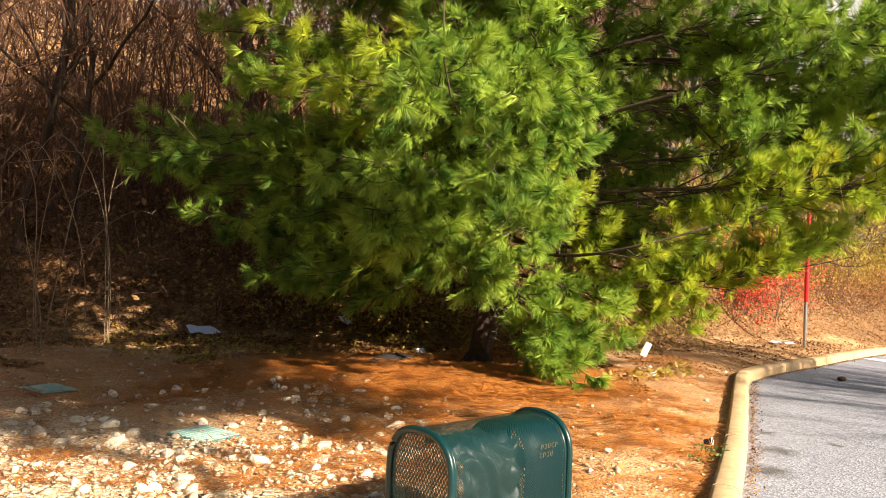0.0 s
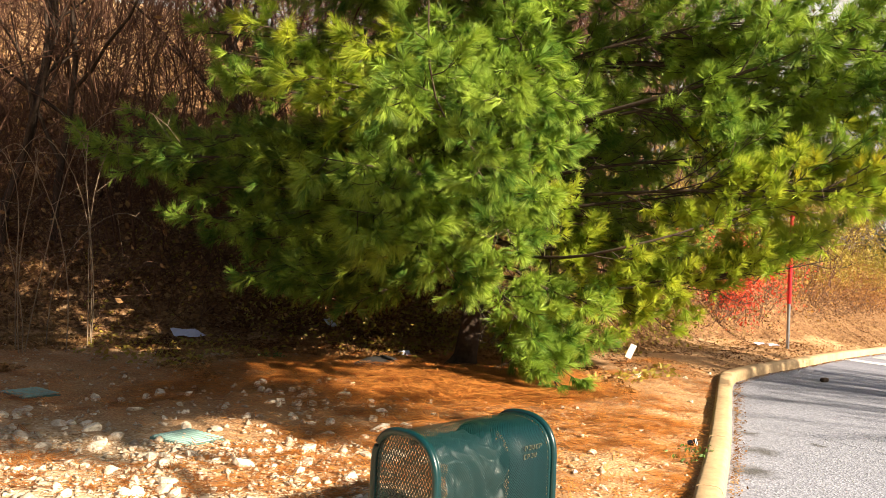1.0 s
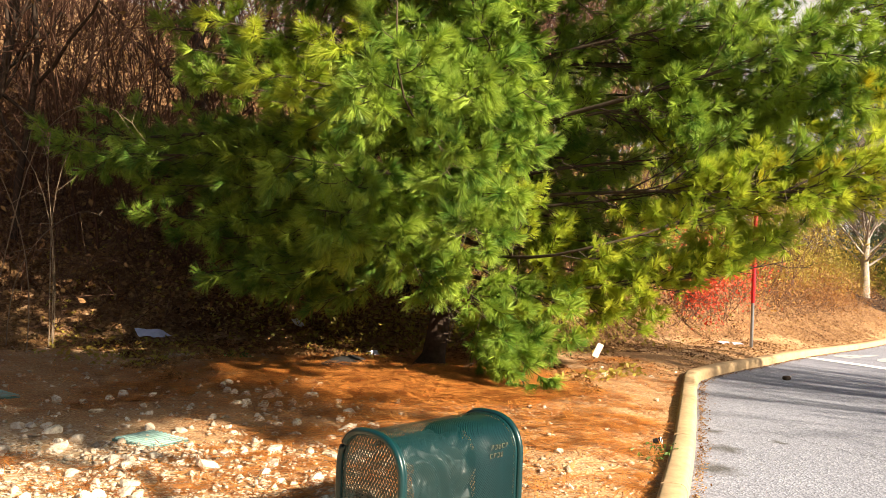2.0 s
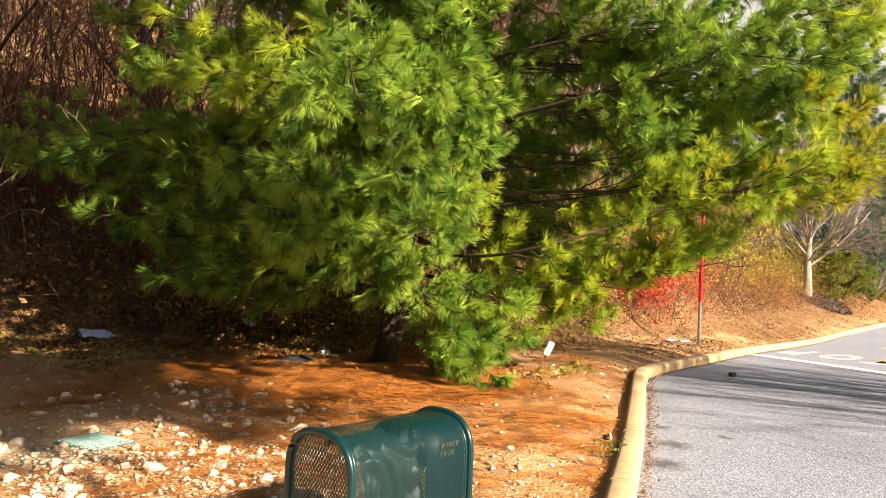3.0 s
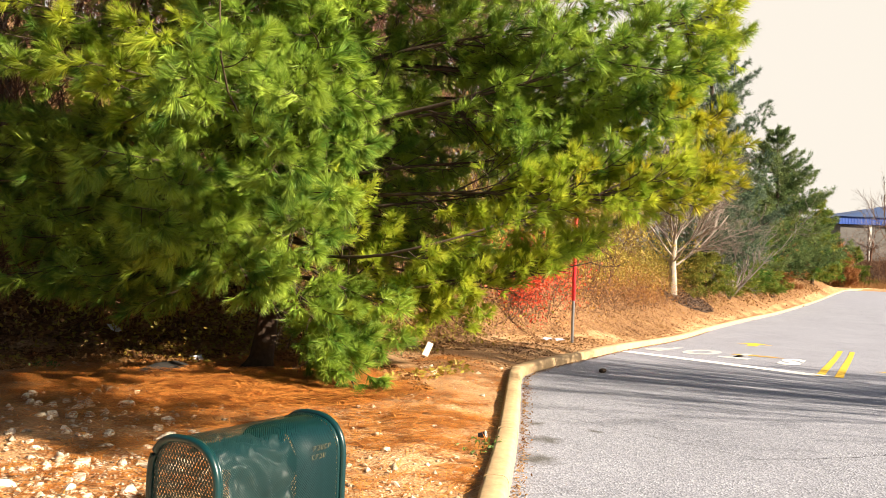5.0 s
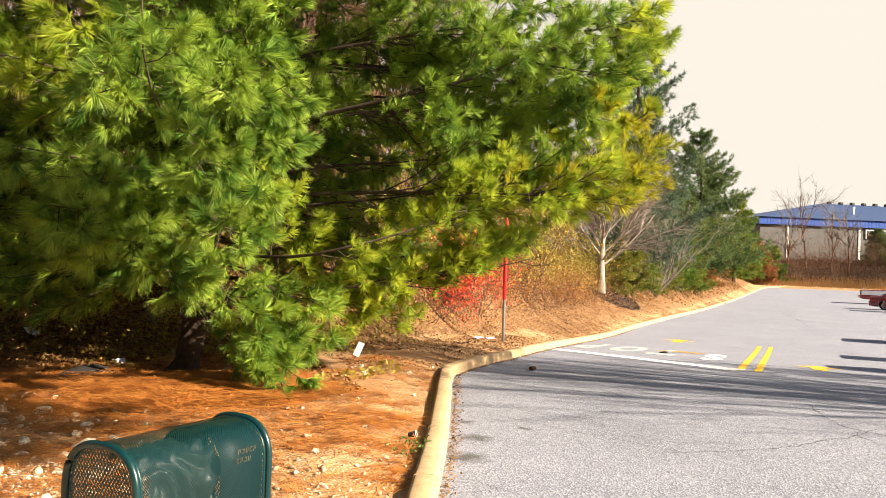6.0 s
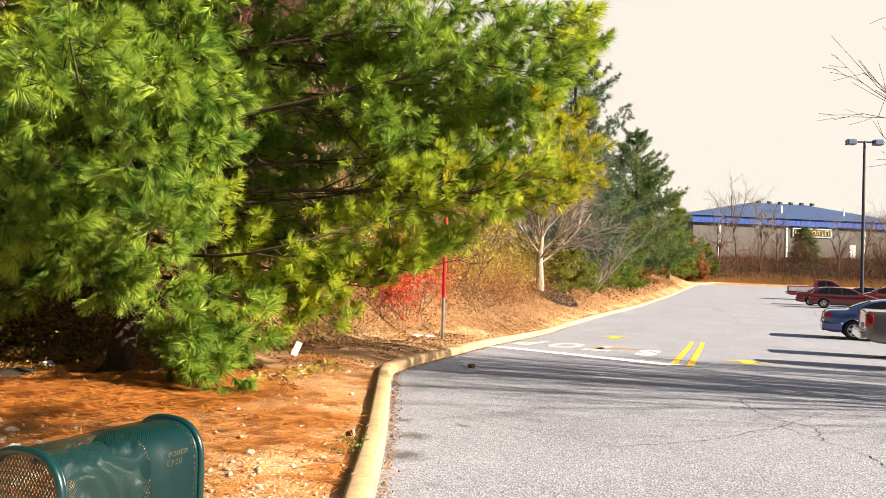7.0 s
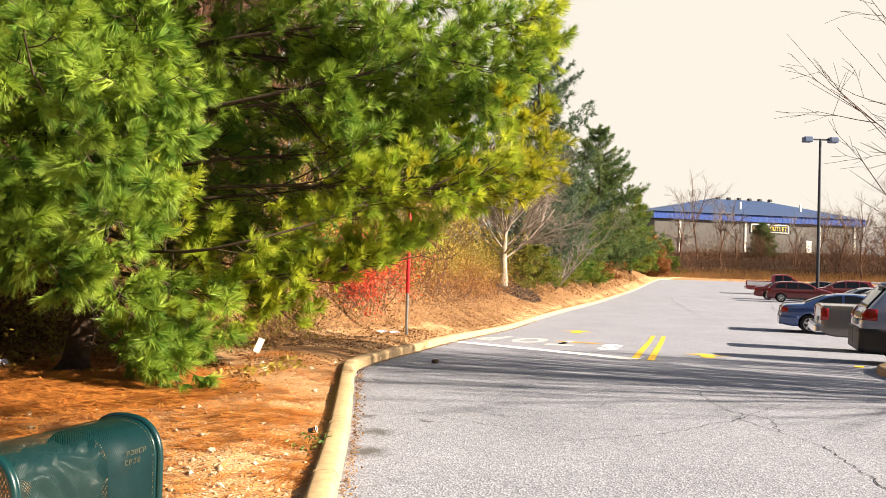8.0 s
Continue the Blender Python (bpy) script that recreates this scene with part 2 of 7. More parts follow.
def thing(name, label, category, at_=(0, 0, 0), rz=0.0, group="", kind=""):
    ob = new(name)
    ob.empty_display_size = 0.1
    ob.matrix_basis = pose(*at_, 0, 0, rz)
    return tagged(ob, label, category, group, kind)


def put(name, me, parent=None, m=None, label=""):
    ob = new(name, me)
    if parent is not None:
        ob.parent = parent
    if m is not None:
        ob.matrix_basis = m
    if name in ("stem_tangle", "twig_tangle", "leaves", "needles", "crown", "limb_tangle"):
        tagged(ob, kind="stuff")
    return tagged(ob, label) if label else ob


def part(name, bm, mat, parent, label="", smooth=False, m=None):
    me = bpy.data.meshes.new(name)
    bm.to_mesh(me)
    bm.free()
    me.materials.append(mat)
    if smooth:
        for q in me.polygons:
            q.use_smooth = True
    return put(name, me, parent, m, label)


def box(x0, x1, y0, y1, z0, z1, bevel=0.0, segments=2):
    bm = bmesh.new()
    bmesh.ops.create_cube(bm, size=1.0)
    bmesh.ops.transform(bm, verts=bm.verts, matrix=Matrix.Translation(((x0 + x1) / 2, (y0 + y1) / 2, (z0 + z1) / 2)) @ Matrix.Diagonal((x1 - x0, y1 - y0, z1 - z0, 1)))
    if bevel:
        bmesh.ops.bevel(bm, geom=bm.edges[:], offset=bevel, segments=segments, affect="EDGES", profile=0.5)
    return bm


def tubes(paths, sides=5):
    """Vertices and quads of tapered tubes; paths: (points (n, 3), radii (n))."""
    vs, fs, base = [], [], 0
    ang = np.arange(sides) * 2 * np.pi / sides
    ca, sa = np.cos(ang), np.sin(ang)
    for pts, rad in paths:
        pts, rad = np.asarray(pts, float), np.asarray(rad, float)
        d = np.gradient(pts, axis=0)
        d /= np.linalg.norm(d, axis=1, keepdims=True) + 1e-9
        ref = np.where(np.abs(d[:, 2:3]) > 0.9, np.array([[1.0, 0, 0]]), np.array([[0, 0, 1.0]]))
        a = np.cross(d, ref)
        a /= np.linalg.norm(a, axis=1, keepdims=True) + 1e-9
        b = np.cross(d, a)
        ring = pts[:, None] + rad[:, None, None] * (ca[None, :, None] * a[:, None] + sa[None, :, None] * b[:, None])
        n = len(pts)
        vs.append(ring.reshape(-1, 3))
        i = np.arange(n - 1)[:, None] * sides + np.arange(sides)[None]
        j = np.arange(n - 1)[:, None] * sides + (np.arange(sides)[None] + 1) % sides
        fs.append(np.stack([i, j, j + sides, i + sides], -1).reshape(-1, 4) + base)
        base += n * sides
    return np.concatenate(vs), np.concatenate(fs)


def unit(v):
    return v / (np.linalg.norm(v, axis=-1, keepdims=True) + 1e-9)


def needle_tufts(rng, pos, way, count, length, width, spread=1.0, droop=0.42):
    """Brushes of thin needles at the ends of shoots at pos, pointing along way: five to a sheath, bending down towards their tips."""
    m = len(pos)
    way = unit(way)
    sheaf = count // 5 if width < 0.016 else count
    r = rng.normal(size=(m, sheaf, 3))
    r -= (r * way[:, None]).sum(-1, keepdims=True) * way[:, None]
    r = unit(r)
    q = rng.random((m, sheaf, 1))
    ang = (0.10 + 0.90 * np.sqrt(q)) * spread
    d = np.cos(ang) * way[:, None] + np.sin(ang) * r
    base = pos[:, None] - way[:, None] * (q * (0.3 + 0.7 * rng.random((m, sheaf, 1))) * length[:, None, None] * 0.5)
    each = count // sheaf
    d = np.repeat(d, each, 1) + rng.normal(size=(m, sheaf * each, 3)) * 0.10
    d[..., 2] -= droop * np.repeat(q, each, 1)[..., 0]
    d = unit(d)
    base = np.repeat(base, each, 1)
    ln = length[:, None, None] * (0.70 + 0.35 * rng.random((m, sheaf * each, 1)))
    side = unit(np.cross(d, rng.normal(size=d.shape))) * width * 0.5
    tip = base + d * ln
    v = np.stack([base + side, base - side, tip], 2).reshape(-1, 3)
    return v, np.arange(len(v)).reshape(-1, 3)


def leaf_cards(rng, pos, size, flat=0.0):
    """Small folded leaves (two triangles with a crease) at pos."""
    m = len(pos)
    a = unit(rng.normal(size=(m, 3)) * np.array([1, 1, 1 - flat]))
    b = unit(np.cross(a, rng.normal(size=(m, 3)) * (1 - flat) + np.array([0, 0, flat])))
    up = np.cross(a, b)
    s = (size * (0.6 + 0.8 * rng.random(m)))[:, None]
    v = np.stack([pos - a * s, pos + b * s * 0.55 + up * s * 0.25, pos + a * s, pos - b * s * 0.55 + up * s * 0.2], 1).reshape(-1, 3)
    i = np.arange(m)[:, None] * 4
    return v, np.concatenate([i + np.array([[0, 1, 2]]), i + np.array([[0, 2, 3]])], 1).reshape(-1, 3)


def wobble(x, y, scale, seed=0.0):
    """Smooth unevenness from a few crossed waves."""
    out = 0.0
    for k, (a, b, c) in enumerate(((1.0, 0.3, 0.0), (-0.4, 1.1, 1.7), (0.8, -0.9, 3.1), (1.9, 1.2, 0.6), (-2.1, 1.7, 2.2), (3.3, -2.6, 4.0))):
        out = out + np.sin((a * x + b * y) * scale + c + seed + k) / (1.0 + 0.5 * k)
    return out / 3.0

# ---- the lie of the land ----
KERB = [(-3.5, -9.0), (0.0, 0.5), (1.65, 4.67), (2.28, 6.2), (2.99, 8.06), (3.70, 9.95), (3.93, 10.5), (4.22, 10.92), (4.74, 11.58), (5.4, 12.36), (6.03, 13.08),
        (7.98, 15.71), (11.01, 19.6), (14.2, 23.4), (17.74, 27.34), (22.68, 32.43), (30.58, 40.24), (41.97, 52.36), (54.35, 65.2), (64.72, 75.65), (71.93, 82.46), (79.0, 85.0), (150.0, 60.0)]
def sstep(a, b, v):
    q = np.clip((v - a) / (b - a), 0.0, 1.0)
    return q * q * (3.0 - 2.0 * q)


def road_z(x, y):
    """Height of the asphalt: falls gently towards the car park, rises again at the far end."""
    s = 0.7 * x + 0.71 * y
    far = np.clip(s - 65.0, 0.0, 50.0)
    return -0.65 * sstep(9.0, 29.0, s) + 0.00042 * far * far


def side_of(line, x, y):
    """Distance to a polyline, positive on its right-hand side."""
    best = np.full(np.shape(x), 1e9)
    sign = np.ones(np.shape(x))
    for (ax, ay), (bx, by) in zip(line[:-1], line[1:]):
        dx, dy = bx - ax, by - ay
        q = np.clip(((x - ax) * dx + (y - ay) * dy) / (dx * dx + dy * dy), 0.0, 1.0)
        ex, ey = x - ax - q * dx, y - ay - q * dy
        d = np.hypot(ex, ey)
        nearer = d < best
        best = np.where(nearer, d, best)
        sign = np.where(nearer, np.where(dx * ey - dy * ex > 0, -1.0, 1.0), sign)
    return best * sign


TOE = [(-60, 6.0), (-12, 9.5), (-4, 10.8), (1.0, 12.2), (4.3, 13.6), (6.7, 15.9), (9.2, 18.4), (17.0, 28.0), (30.0, 41.0), (53.5, 66.0), (71.0, 83.5), (100, 125)]


def dirt_z(x, y):
    """Height of the earth beside the road, with the wooded bank behind it."""
    k = sstep(7.0, 11.0, x)
    up = np.clip(-side_of(TOE, x, y) + 0.7 * k, 0.0, 60.0)
    top = 34.0 - 30.0 * sstep(0.0, 13.0, x)
    rise = up * sstep(0.0, 1.6, up) * (1.0 - k) + k * up * up / (up + 1.2)
    bank = top * (1.0 - np.exp(-(0.55 + 0.2 * sstep(5.0, 9.0, x)) * rise / top))
    return road_z(x, y) + 0.15 + bank


def ground_z(x, y):
    sd = side_of(KERB, x, y)
    z = dirt_z(x, y) + 0.018 * wobble(x, y, 3.1) + 0.010 * wobble(x, y, 9.0, 2.0) + 0.10 * wobble(x, y, 0.6, 1.0) * sstep(0.5, 3.0, -side_of(TOE, x, y))
    z = z - 0.085 * (1.0 - sstep(0.12, 0.75, -sd))
    # past the far end of the asphalt a rough slope climbs towards the building
    s = 0.72 * x + 0.69 * y
    beyond = sstep(112.0, 160.0, s) * 4.6
    return np.where(sd > 0.05, road_z(x, y) - 0.25 - 0.02 * np.minimum(sd, 3.0), z) * (s < 112) + np.where(s >= 112, road_z(x, y) + 0.05 + beyond, 0.0)


def polar_sheet(name, height, mat, fine, r0, r1, ratio):
    ang = np.concatenate([np.arange(-180, -32, 4.0), np.arange(-32, 60, fine), np.arange(60, 180, 4.0)])
    rad = r0 * ratio ** np.arange(int(math.log(r1 / r0) / math.log(ratio)) + 1)
    rad[0] = 0.001
    a, r = np.meshgrid(np.radians(ang), rad)
    x, y = np.sin(a) * r, np.cos(a) * r
    v = np.stack([x, y, height(x, y)], -1).reshape(-1, 3)
    nr, na = x.shape
    i = np.arange(nr - 1)[:, None] * na + np.arange(na)[None]
    j = np.arange(nr - 1)[:, None] * na + (np.arange(na)[None] + 1) % na
    f = np.stack([i, j, j + na, i + na], -1).reshape(-1, 4)
    me = mesh_of(name, v, f, mat, True)
    return put(name, me)


ground = tagged(polar_sheet("ground", ground_z, DIRT, 0.45, 0.3, 900.0, 1.0195), "brown earth with gravel, pine straw and fallen leaves", "ground", kind="structure")
road = tagged(polar_sheet("road", lambda x, y: np.where(0.72 * x + 0.69 * y < 114, road_z(x, y), road_z(x, y) - 1.5), ASPHALT, 1.0, 0.3, 400.0, 1.05),
              "worn pale grey asphalt road with fine cracks", "road", kind="structure")


# ---- kerb ----
def smooth_line(line, step):
    p = np.array(line, float)
    for _ in range(2):
        q = np.empty((2 * len(p), 2))
        q[0], q[-1] = p[0], p[-1]
        q[1:-1:2], q[2:-1:2] = p[:-1] * 0.78 + p[1:] * 0.22, p[:-1] * 0.22 + p[1:] * 0.78
        p = q
    d = np.concatenate([[0], np.cumsum(np.hypot(*np.diff(p, axis=0).T))])
    s = np.arange(0, d[-1], step)
    return np.stack([np.interp(s, d, p[:, 0]), np.interp(s, d, p[:, 1])], 1)


kerb = thing("kerb", "pale concrete kerb along the road edge, chipped at its joints", "kerb", kind="structure")
line = smooth_line(KERB, 0.1)
nrm = np.gradient(line, axis=0)
nrm = np.stack([-nrm[:, 1], nrm[:, 0]], 1) / np.hypot(*nrm.T)[:, None]
# section: from the road side over the rounded top to the earth side
SECTION = [(-0.098, -0.12), (-0.092, 0.085), (-0.078, 0.118), (-0.052, 0.132), (0.048, 0.134), (0.070, 0.122), (0.080, 0.095), (0.083, -0.12)]
start = 0
rng = np.random.default_rng(4)
while start < len(line) - 4:
    n = 16 if 128 < start < 165 else 30 if start < 900 else 60
    seg = slice(start, min(start + n, len(line)))
    p, q = line[seg].copy(), nrm[seg]
    tang = np.gradient(p, axis=0)
    tang /= np.hypot(*tang.T)[:, None]
    p[0] += tang[0] * 0.008
    p[-1] += tang[-1] * 0.088
    z = road_z(p[:, 0], p[:, 1]) + rng.normal() * 0.0015
    rows = np.array([[(p[i, 0] + q[i, 0] * (o + rng.normal() * 0.0015), p[i, 1] + q[i, 1] * o, z[i] + h + rng.normal() * 0.0015) for o, h in SECTION] for i in range(len(p))])
    k = len(SECTION)
    i = np.arange(len(p) - 1)[:, None] * k + np.arange(k - 1)[None]
    f = np.stack([i, i + 1, i + k + 1, i + k], -1).reshape(-1, 4)
    m = len(p) * k
    ends = [list(range(m, m + k))[::-1], list(range(m + k, m + 2 * k))]
    put("kerb_section", mesh_of("kerb_section", np.concatenate([rows.reshape(-1, 3), rows[0], rows[-1]]), [list(map(int, r)) for r in f] + ends, CONCRETE, True), kerb)
    start += n


# ---- mesh litter bin beside the kerb ----
def lattice(us, vs, place, width):
    """Expanded-metal mesh: zigzag ribbons over a surface given by place(u, v) -> points, normals."""
    u0, v0 = np.meshgrid(us[:-1], vs[:-1])
    u1, v1 = np.meshgrid(us[1:], vs[1:])
    par = (np.arange(len(us) - 1)[None, :] + np.arange(len(vs) - 1)[:, None]) % 2 == 0
    p, n = place(np.where(par, u0, u1).ravel(), v0.ravel())
    q, _ = place(np.where(par, u1, u0).ravel(), v1.ravel())
    w = unit(np.cross(q - p, n)) * width
    v = np.stack([p - w, p + w, q + w, q - w], 1).reshape(-1, 3)
    return v, np.arange(len(v)).reshape(-1, 4)


BIN_W, BIN_L, BIN_H, ARCH = 0.195, 0.768, 0.595, 0.19


def arch(s):
    """Half outline of the bin's end, s from 0 (left foot) to 1 (right foot): x, z and the outward normal."""
    s = np.asarray(s, float)
    side = BIN_H - ARCH
    bow = math.pi * (BIN_W + ARCH) / 2
    d = s * (2 * side + bow)
    a = np.clip((d - side) / bow, 0, 1) * math.pi
    ca, sa = np.cos(a), np.sin(a)
    x = -BIN_W * np.sign(ca) * np.abs(ca) ** 0.8
    z = np.where(d < side, d, np.where(d > side + bow, 2 * side + bow - d, side + ARCH * np.abs(sa) ** 0.8))
    return x, z, -ca, np.where((d < side) | (d > side + bow), 0.0, sa)


bin_ = thing("litter_bin", "dark green barrel-topped steel mesh litter bin beside the kerb", "litter bin", (-0.06, 3.43, 0.15), math.degrees(math.atan2(0.55, 0.58)) - 90)
# bin axis runs along +y of its own space; its open end is at y = 0


def shell_at(u, v):
    x, z, nx, nz = arch(u)
    return np.stack([x, v, z], 1), np.stack([nx, 0 * nx, nz], 1)


def end_at(y):
    def place(u, v):
        return np.stack([u, 0 * u + y, v], 1), np.stack([0 * u, 0 * u - 1, 0 * u], 1)
    return place


v, f = lattice(np.linspace(0.0, 1.0, 221), np.linspace(0.0, BIN_L, 131), shell_at, 0.0015)
put("mesh_shell", mesh_of("mesh_shell", v, f, GREENSTEEL), bin_, label="dark green expanded-metal shell")
for y in (0.0, BIN_L):
    u, w = np.linspace(-BIN_W, BIN_W, 44), np.linspace(0.04, BIN_H, 40)
    v, f = lattice(u, w, end_at(y), 0.0030)
    c = v.reshape(-1, 4, 3).mean(1)
    edge = BIN_H - ARCH + ARCH * np.sqrt(np.clip(1 - (np.abs(c[:, 0]) / BIN_W) ** 2.5, 0, 1))
    keep = c[:, 2] < edge
    put("mesh_end", mesh_of("mesh_end", v, f[keep], GREENSTEEL), bin_, label="dark green mesh end panel")
    x, z, _, _ = arch(np.linspace(0, 1, 61))
    v, f = tubes([(np.stack([x, 0 * x + y, z], 1), 0 * x + 0.0165)], 12)
    put("rim_tube", mesh_of("rim_tube", v, f, GREENSTEEL, True), bin_, label="glossy green tube rim")
    x, z, nx, nz = arch(np.linspace(0, 1, 61))
    q = 0.026 if y == 0 else -0.026
    v, f = tubes([(np.stack([x - nx * 0.004, 0 * x + y + q, z - nz * 0.004], 1), 0 * x + 0.006)], 8)
    put("rim_wire", mesh_of("rim_wire", v, f, GREENSTEEL, True), bin_)
LINER = plain("creased grey plastic bin liner", (0.036, 0.050, 0.047), 0.45, 0, 0.5, 22.0, 0.6, 0.3)
rng = np.random.default_rng(44)
u, w = np.meshgrid(np.linspace(0.42, 0.98, 57), np.linspace(0.10, 0.50, 41))
x, z, nx, nz = arch(u.ravel())
uu, ww = u.ravel(), w.ravel()
dent = 0.045 + 0.014 * np.sin(uu * 61 + 9 * np.sin(ww * 11)) + 0.010 * np.sin(uu * 23 - ww * 57) + 0.008 * np.abs(np.sin(uu * 37 + ww * 71)) + 0.004 * rng.normal(size=uu.size)
v = np.stack([x - nx * np.abs(dent), ww + 0.012 * np.sin(uu * 29), np.maximum(0.04, z - nz * (np.abs(dent) + 0.02))], 1)
i = (np.arange(40)[:, None] * 57 + np.arange(56)[None]).ravel()
put("bin_liner", mesh_of("bin_liner", v, np.stack([i, i + 1, i + 58, i + 57], 1), LINER, True), bin_, label="creased grey plastic liner inside the mesh")
# inner steel sheet round the far end of the barrel
LINING = plain("dark steel lining", (0.004, 0.016, 0.022), 0.5, 0, 0.25, 25.0, 0.4, 0.1)
x, z, nx, nz = arch(np.linspace(0.0, 1.0, 61))
v = np.concatenate([np.stack([x - nx * o, 0 * x + q, z - nz * o], 1) for q, o in ((0.47, 0.012), (BIN_L - 0.03, 0.012), (BIN_L - 0.03, 0.016), (0.47, 0.016))])
i = np.arange(60)
f = np.concatenate([np.stack([k * 61 + i, k * 61 + i + 1, (k + 1) % 4 * 61 + i + 1, (k + 1) % 4 * 61 + i], 1) for k in range(4)])
put("inner_sheet", mesh_of("inner_sheet", v, f, LINING, True), bin_, label="dark steel sheet lining the far end")
part("base_plate", box(-BIN_W, BIN_W, 0.0, BIN_L, 0.02, 0.035), GREENSTEEL, bin_)
MARKPAINT = plain("faded pale stencil", (0.06, 0.062, 0.038), 0.8, 0, 0.5, 120.0)
for row, (zz, n) in enumerate(((0.478, 5), (0.440, 4))):
    for i in range(n):
        y0 = 0.555 + i * 0.025 - row * 0.008
        for c, (ya, yb, za, zb) in enumerate(((0, 0.015, 0, 0.004), (0, 0.004, 0, 0.022), (0.002, 0.017, 0.018, 0.022), (0.012, 0.016, 0.008, 0.022))):
            if (i * 3 + c + row) % 4:
                part("stencil_bar", box(BIN_W + 0.002, BIN_W + 0.004, y0 + ya, y0 + yb, zz + za, zz + zb), MARKPAINT, bin_, label="faded unreadable stencilled bar")

# ---- pine ----
TRUNK = [(0.44, 9.95, 0.05), (0.52, 9.98, 0.35), (0.62, 10.05, 1.2), (0.78, 10.15, 2.6), (0.92, 10.2, 4.5), (1.0, 10.2, 7.0), (1.02, 10.2, 9.6), (1.05, 10.2, 14.0)]


def trunk_at(z):
    p = np.array(TRUNK)
    return np.array([np.interp(z, p[:, 2], p[:, 0]), np.interp(z, p[:, 2], p[:, 1]), z])


def limb_path(rng, a, b, sag, n=12):
    s = np.linspace(0, 1, n)[:, None]
    p = a + (b - a) * s
    ln = np.linalg.norm(b - a)
    p[:, 2] += sag * ln * np.sin(np.pi * s[:, 0]) + 0.10 * ln * (s[:, 0] ** 3 - s[:, 0])
    side = np.cross((b - a) / ln, [0, 0, 1.0])
    p += side * (0.05 * ln * np.sin(2.3 * np.pi * s + rng.random() * 6) * s)
    return p


def limb_parts(rng, p, thick, dense=1.0, bare=0.16, lift=0.05, upright=0.0):
    """One limb along p with its side shoots: tubes, and the places and ways of its needle tufts. bare: the leafless share next to the trunk."""
    ln = np.linalg.norm(p[-1] - p[0])
    paths = [(p, thick * (1 - 0.86 * np.linspace(0, 1, len(p))))]
    pos, way = [], []
    count = max(6, int(dense * (5 + 3.4 * ln) * (1.12 - bare)))
    for i in range(count):
        s = bare + (1 - bare) * (i + rng.random() * 0.6) / count
        k = min(s, 0.999) * (len(p) - 1)
        j = int(k)
        q = p[j] + (p[j + 1] - p[j]) * (k - j)
        fw = unit(p[j + 1] - p[j])
        lat = unit(np.cross(fw, [0, 0, 1.0])) * (1 if i % 2 else -1)
        d = unit(fw * (0.75 + 0.3 * rng.random()) + lat * (0.5 + 0.7 * rng.random()) * (1.1 - 0.6 * s) + np.array([0, 0, rng.normal() * 0.35 + lift]))
        sl = (0.28 + 0.20 * ln * (1.05 - s)) * (0.7 + 0.6 * rng.random())
        t = np.linspace(0, 1, 4)[:, None]
        sp = q + d * sl * t + np.array([0, 0, 1.0]) * (-0.14 * sl * np.sin(t * 2.4) + (0.10 + 0.3 * upright) * sl * t ** 2)
        paths.append((sp, (0.004 + 0.006 * sl) * (1 - 0.75 * t[:, 0])))
        pos.append(sp[-1]), way.append(unit(sp[-1] - sp[-2]) + np.array([0, 0, upright]))
        m = int(2 + sl / 0.12)
        for w in range(m):
            e = 0.25 + 0.7 * (w + rng.random()) / m
            at_ = q + d * sl * e + np.array([0, 0, -0.14 * sl * math.sin(e * 2.4) + (0.10 + 0.3 * upright) * sl * e * e])
            dd = unit(d * 0.9 + rng.normal(size=3) * 0.55 + np.array([0, 0, 0.12 + upright]))
            tl = 0.06 + 0.12 * rng.random()
            if rng.random() < 0.6:
                paths.append((np.array([at_, at_ + dd * tl]), np.array([0.004, 0.003])))
            pos.append(at_ + dd * tl), way.append(dd)
    pos.append(p[-1]), way.append(p[-1] - p[-2])
    return paths, np.array(pos), np.array(way)


# limb tips, group by group round the trunk
FRONT = [(-0.55, 7.2, 2.9), (-0.2, 7.0, 3.08), (-0.2, 7.4, 2.24), (0.3, 6.9, 2.41), (1.1, 7.6, 2.64), (0.6, 7.0, 1.75), (0.0, 7.6, 1.46), (0.25, 7.6, 1.35), (0.7, 7.2, 3.01), (0.0, 7.4, 3.64),
         (1.3, 8.0, 3.20), (-0.8, 8.0, 3.62), (0.8, 7.8, 3.74), (-1.3, 8.0, 3.21), (-1.9, 8.5, 3.83), (-1.5, 8.2, 3.3), (-2.1, 8.6, 3.2), (-2.3, 8.7, 3.55), (-1.0, 7.9, 3.0), (0.9, 7.4, 2.1), (-0.55, 7.4, 1.95), (-0.75, 7.6, 1.6), (-0.35, 7.3, 1.55)]
BEHIND = [(-1.7, 10.0, 3.0), (-1.3, 9.9, 2.1), (-1.1, 10.1, 1.1), (-1.9, 9.9, 2.6), (-1.5, 9.7, 2.9), (-1.3, 9.4, 1.2), (-1.7, 9.9, 1.4), (-2.2, 10.2, 1.8), (-0.9, 9.5, 0.9)]
LOW = [(1.0, 8.1, 0.95), (1.6, 8.4, 1.01), (1.3, 8.0, 0.24), (1.9, 8.5, 0.62), (1.45, 8.2, 0.42), (0.95, 8.2, 0.45), (1.15, 8.3, 0.7)]
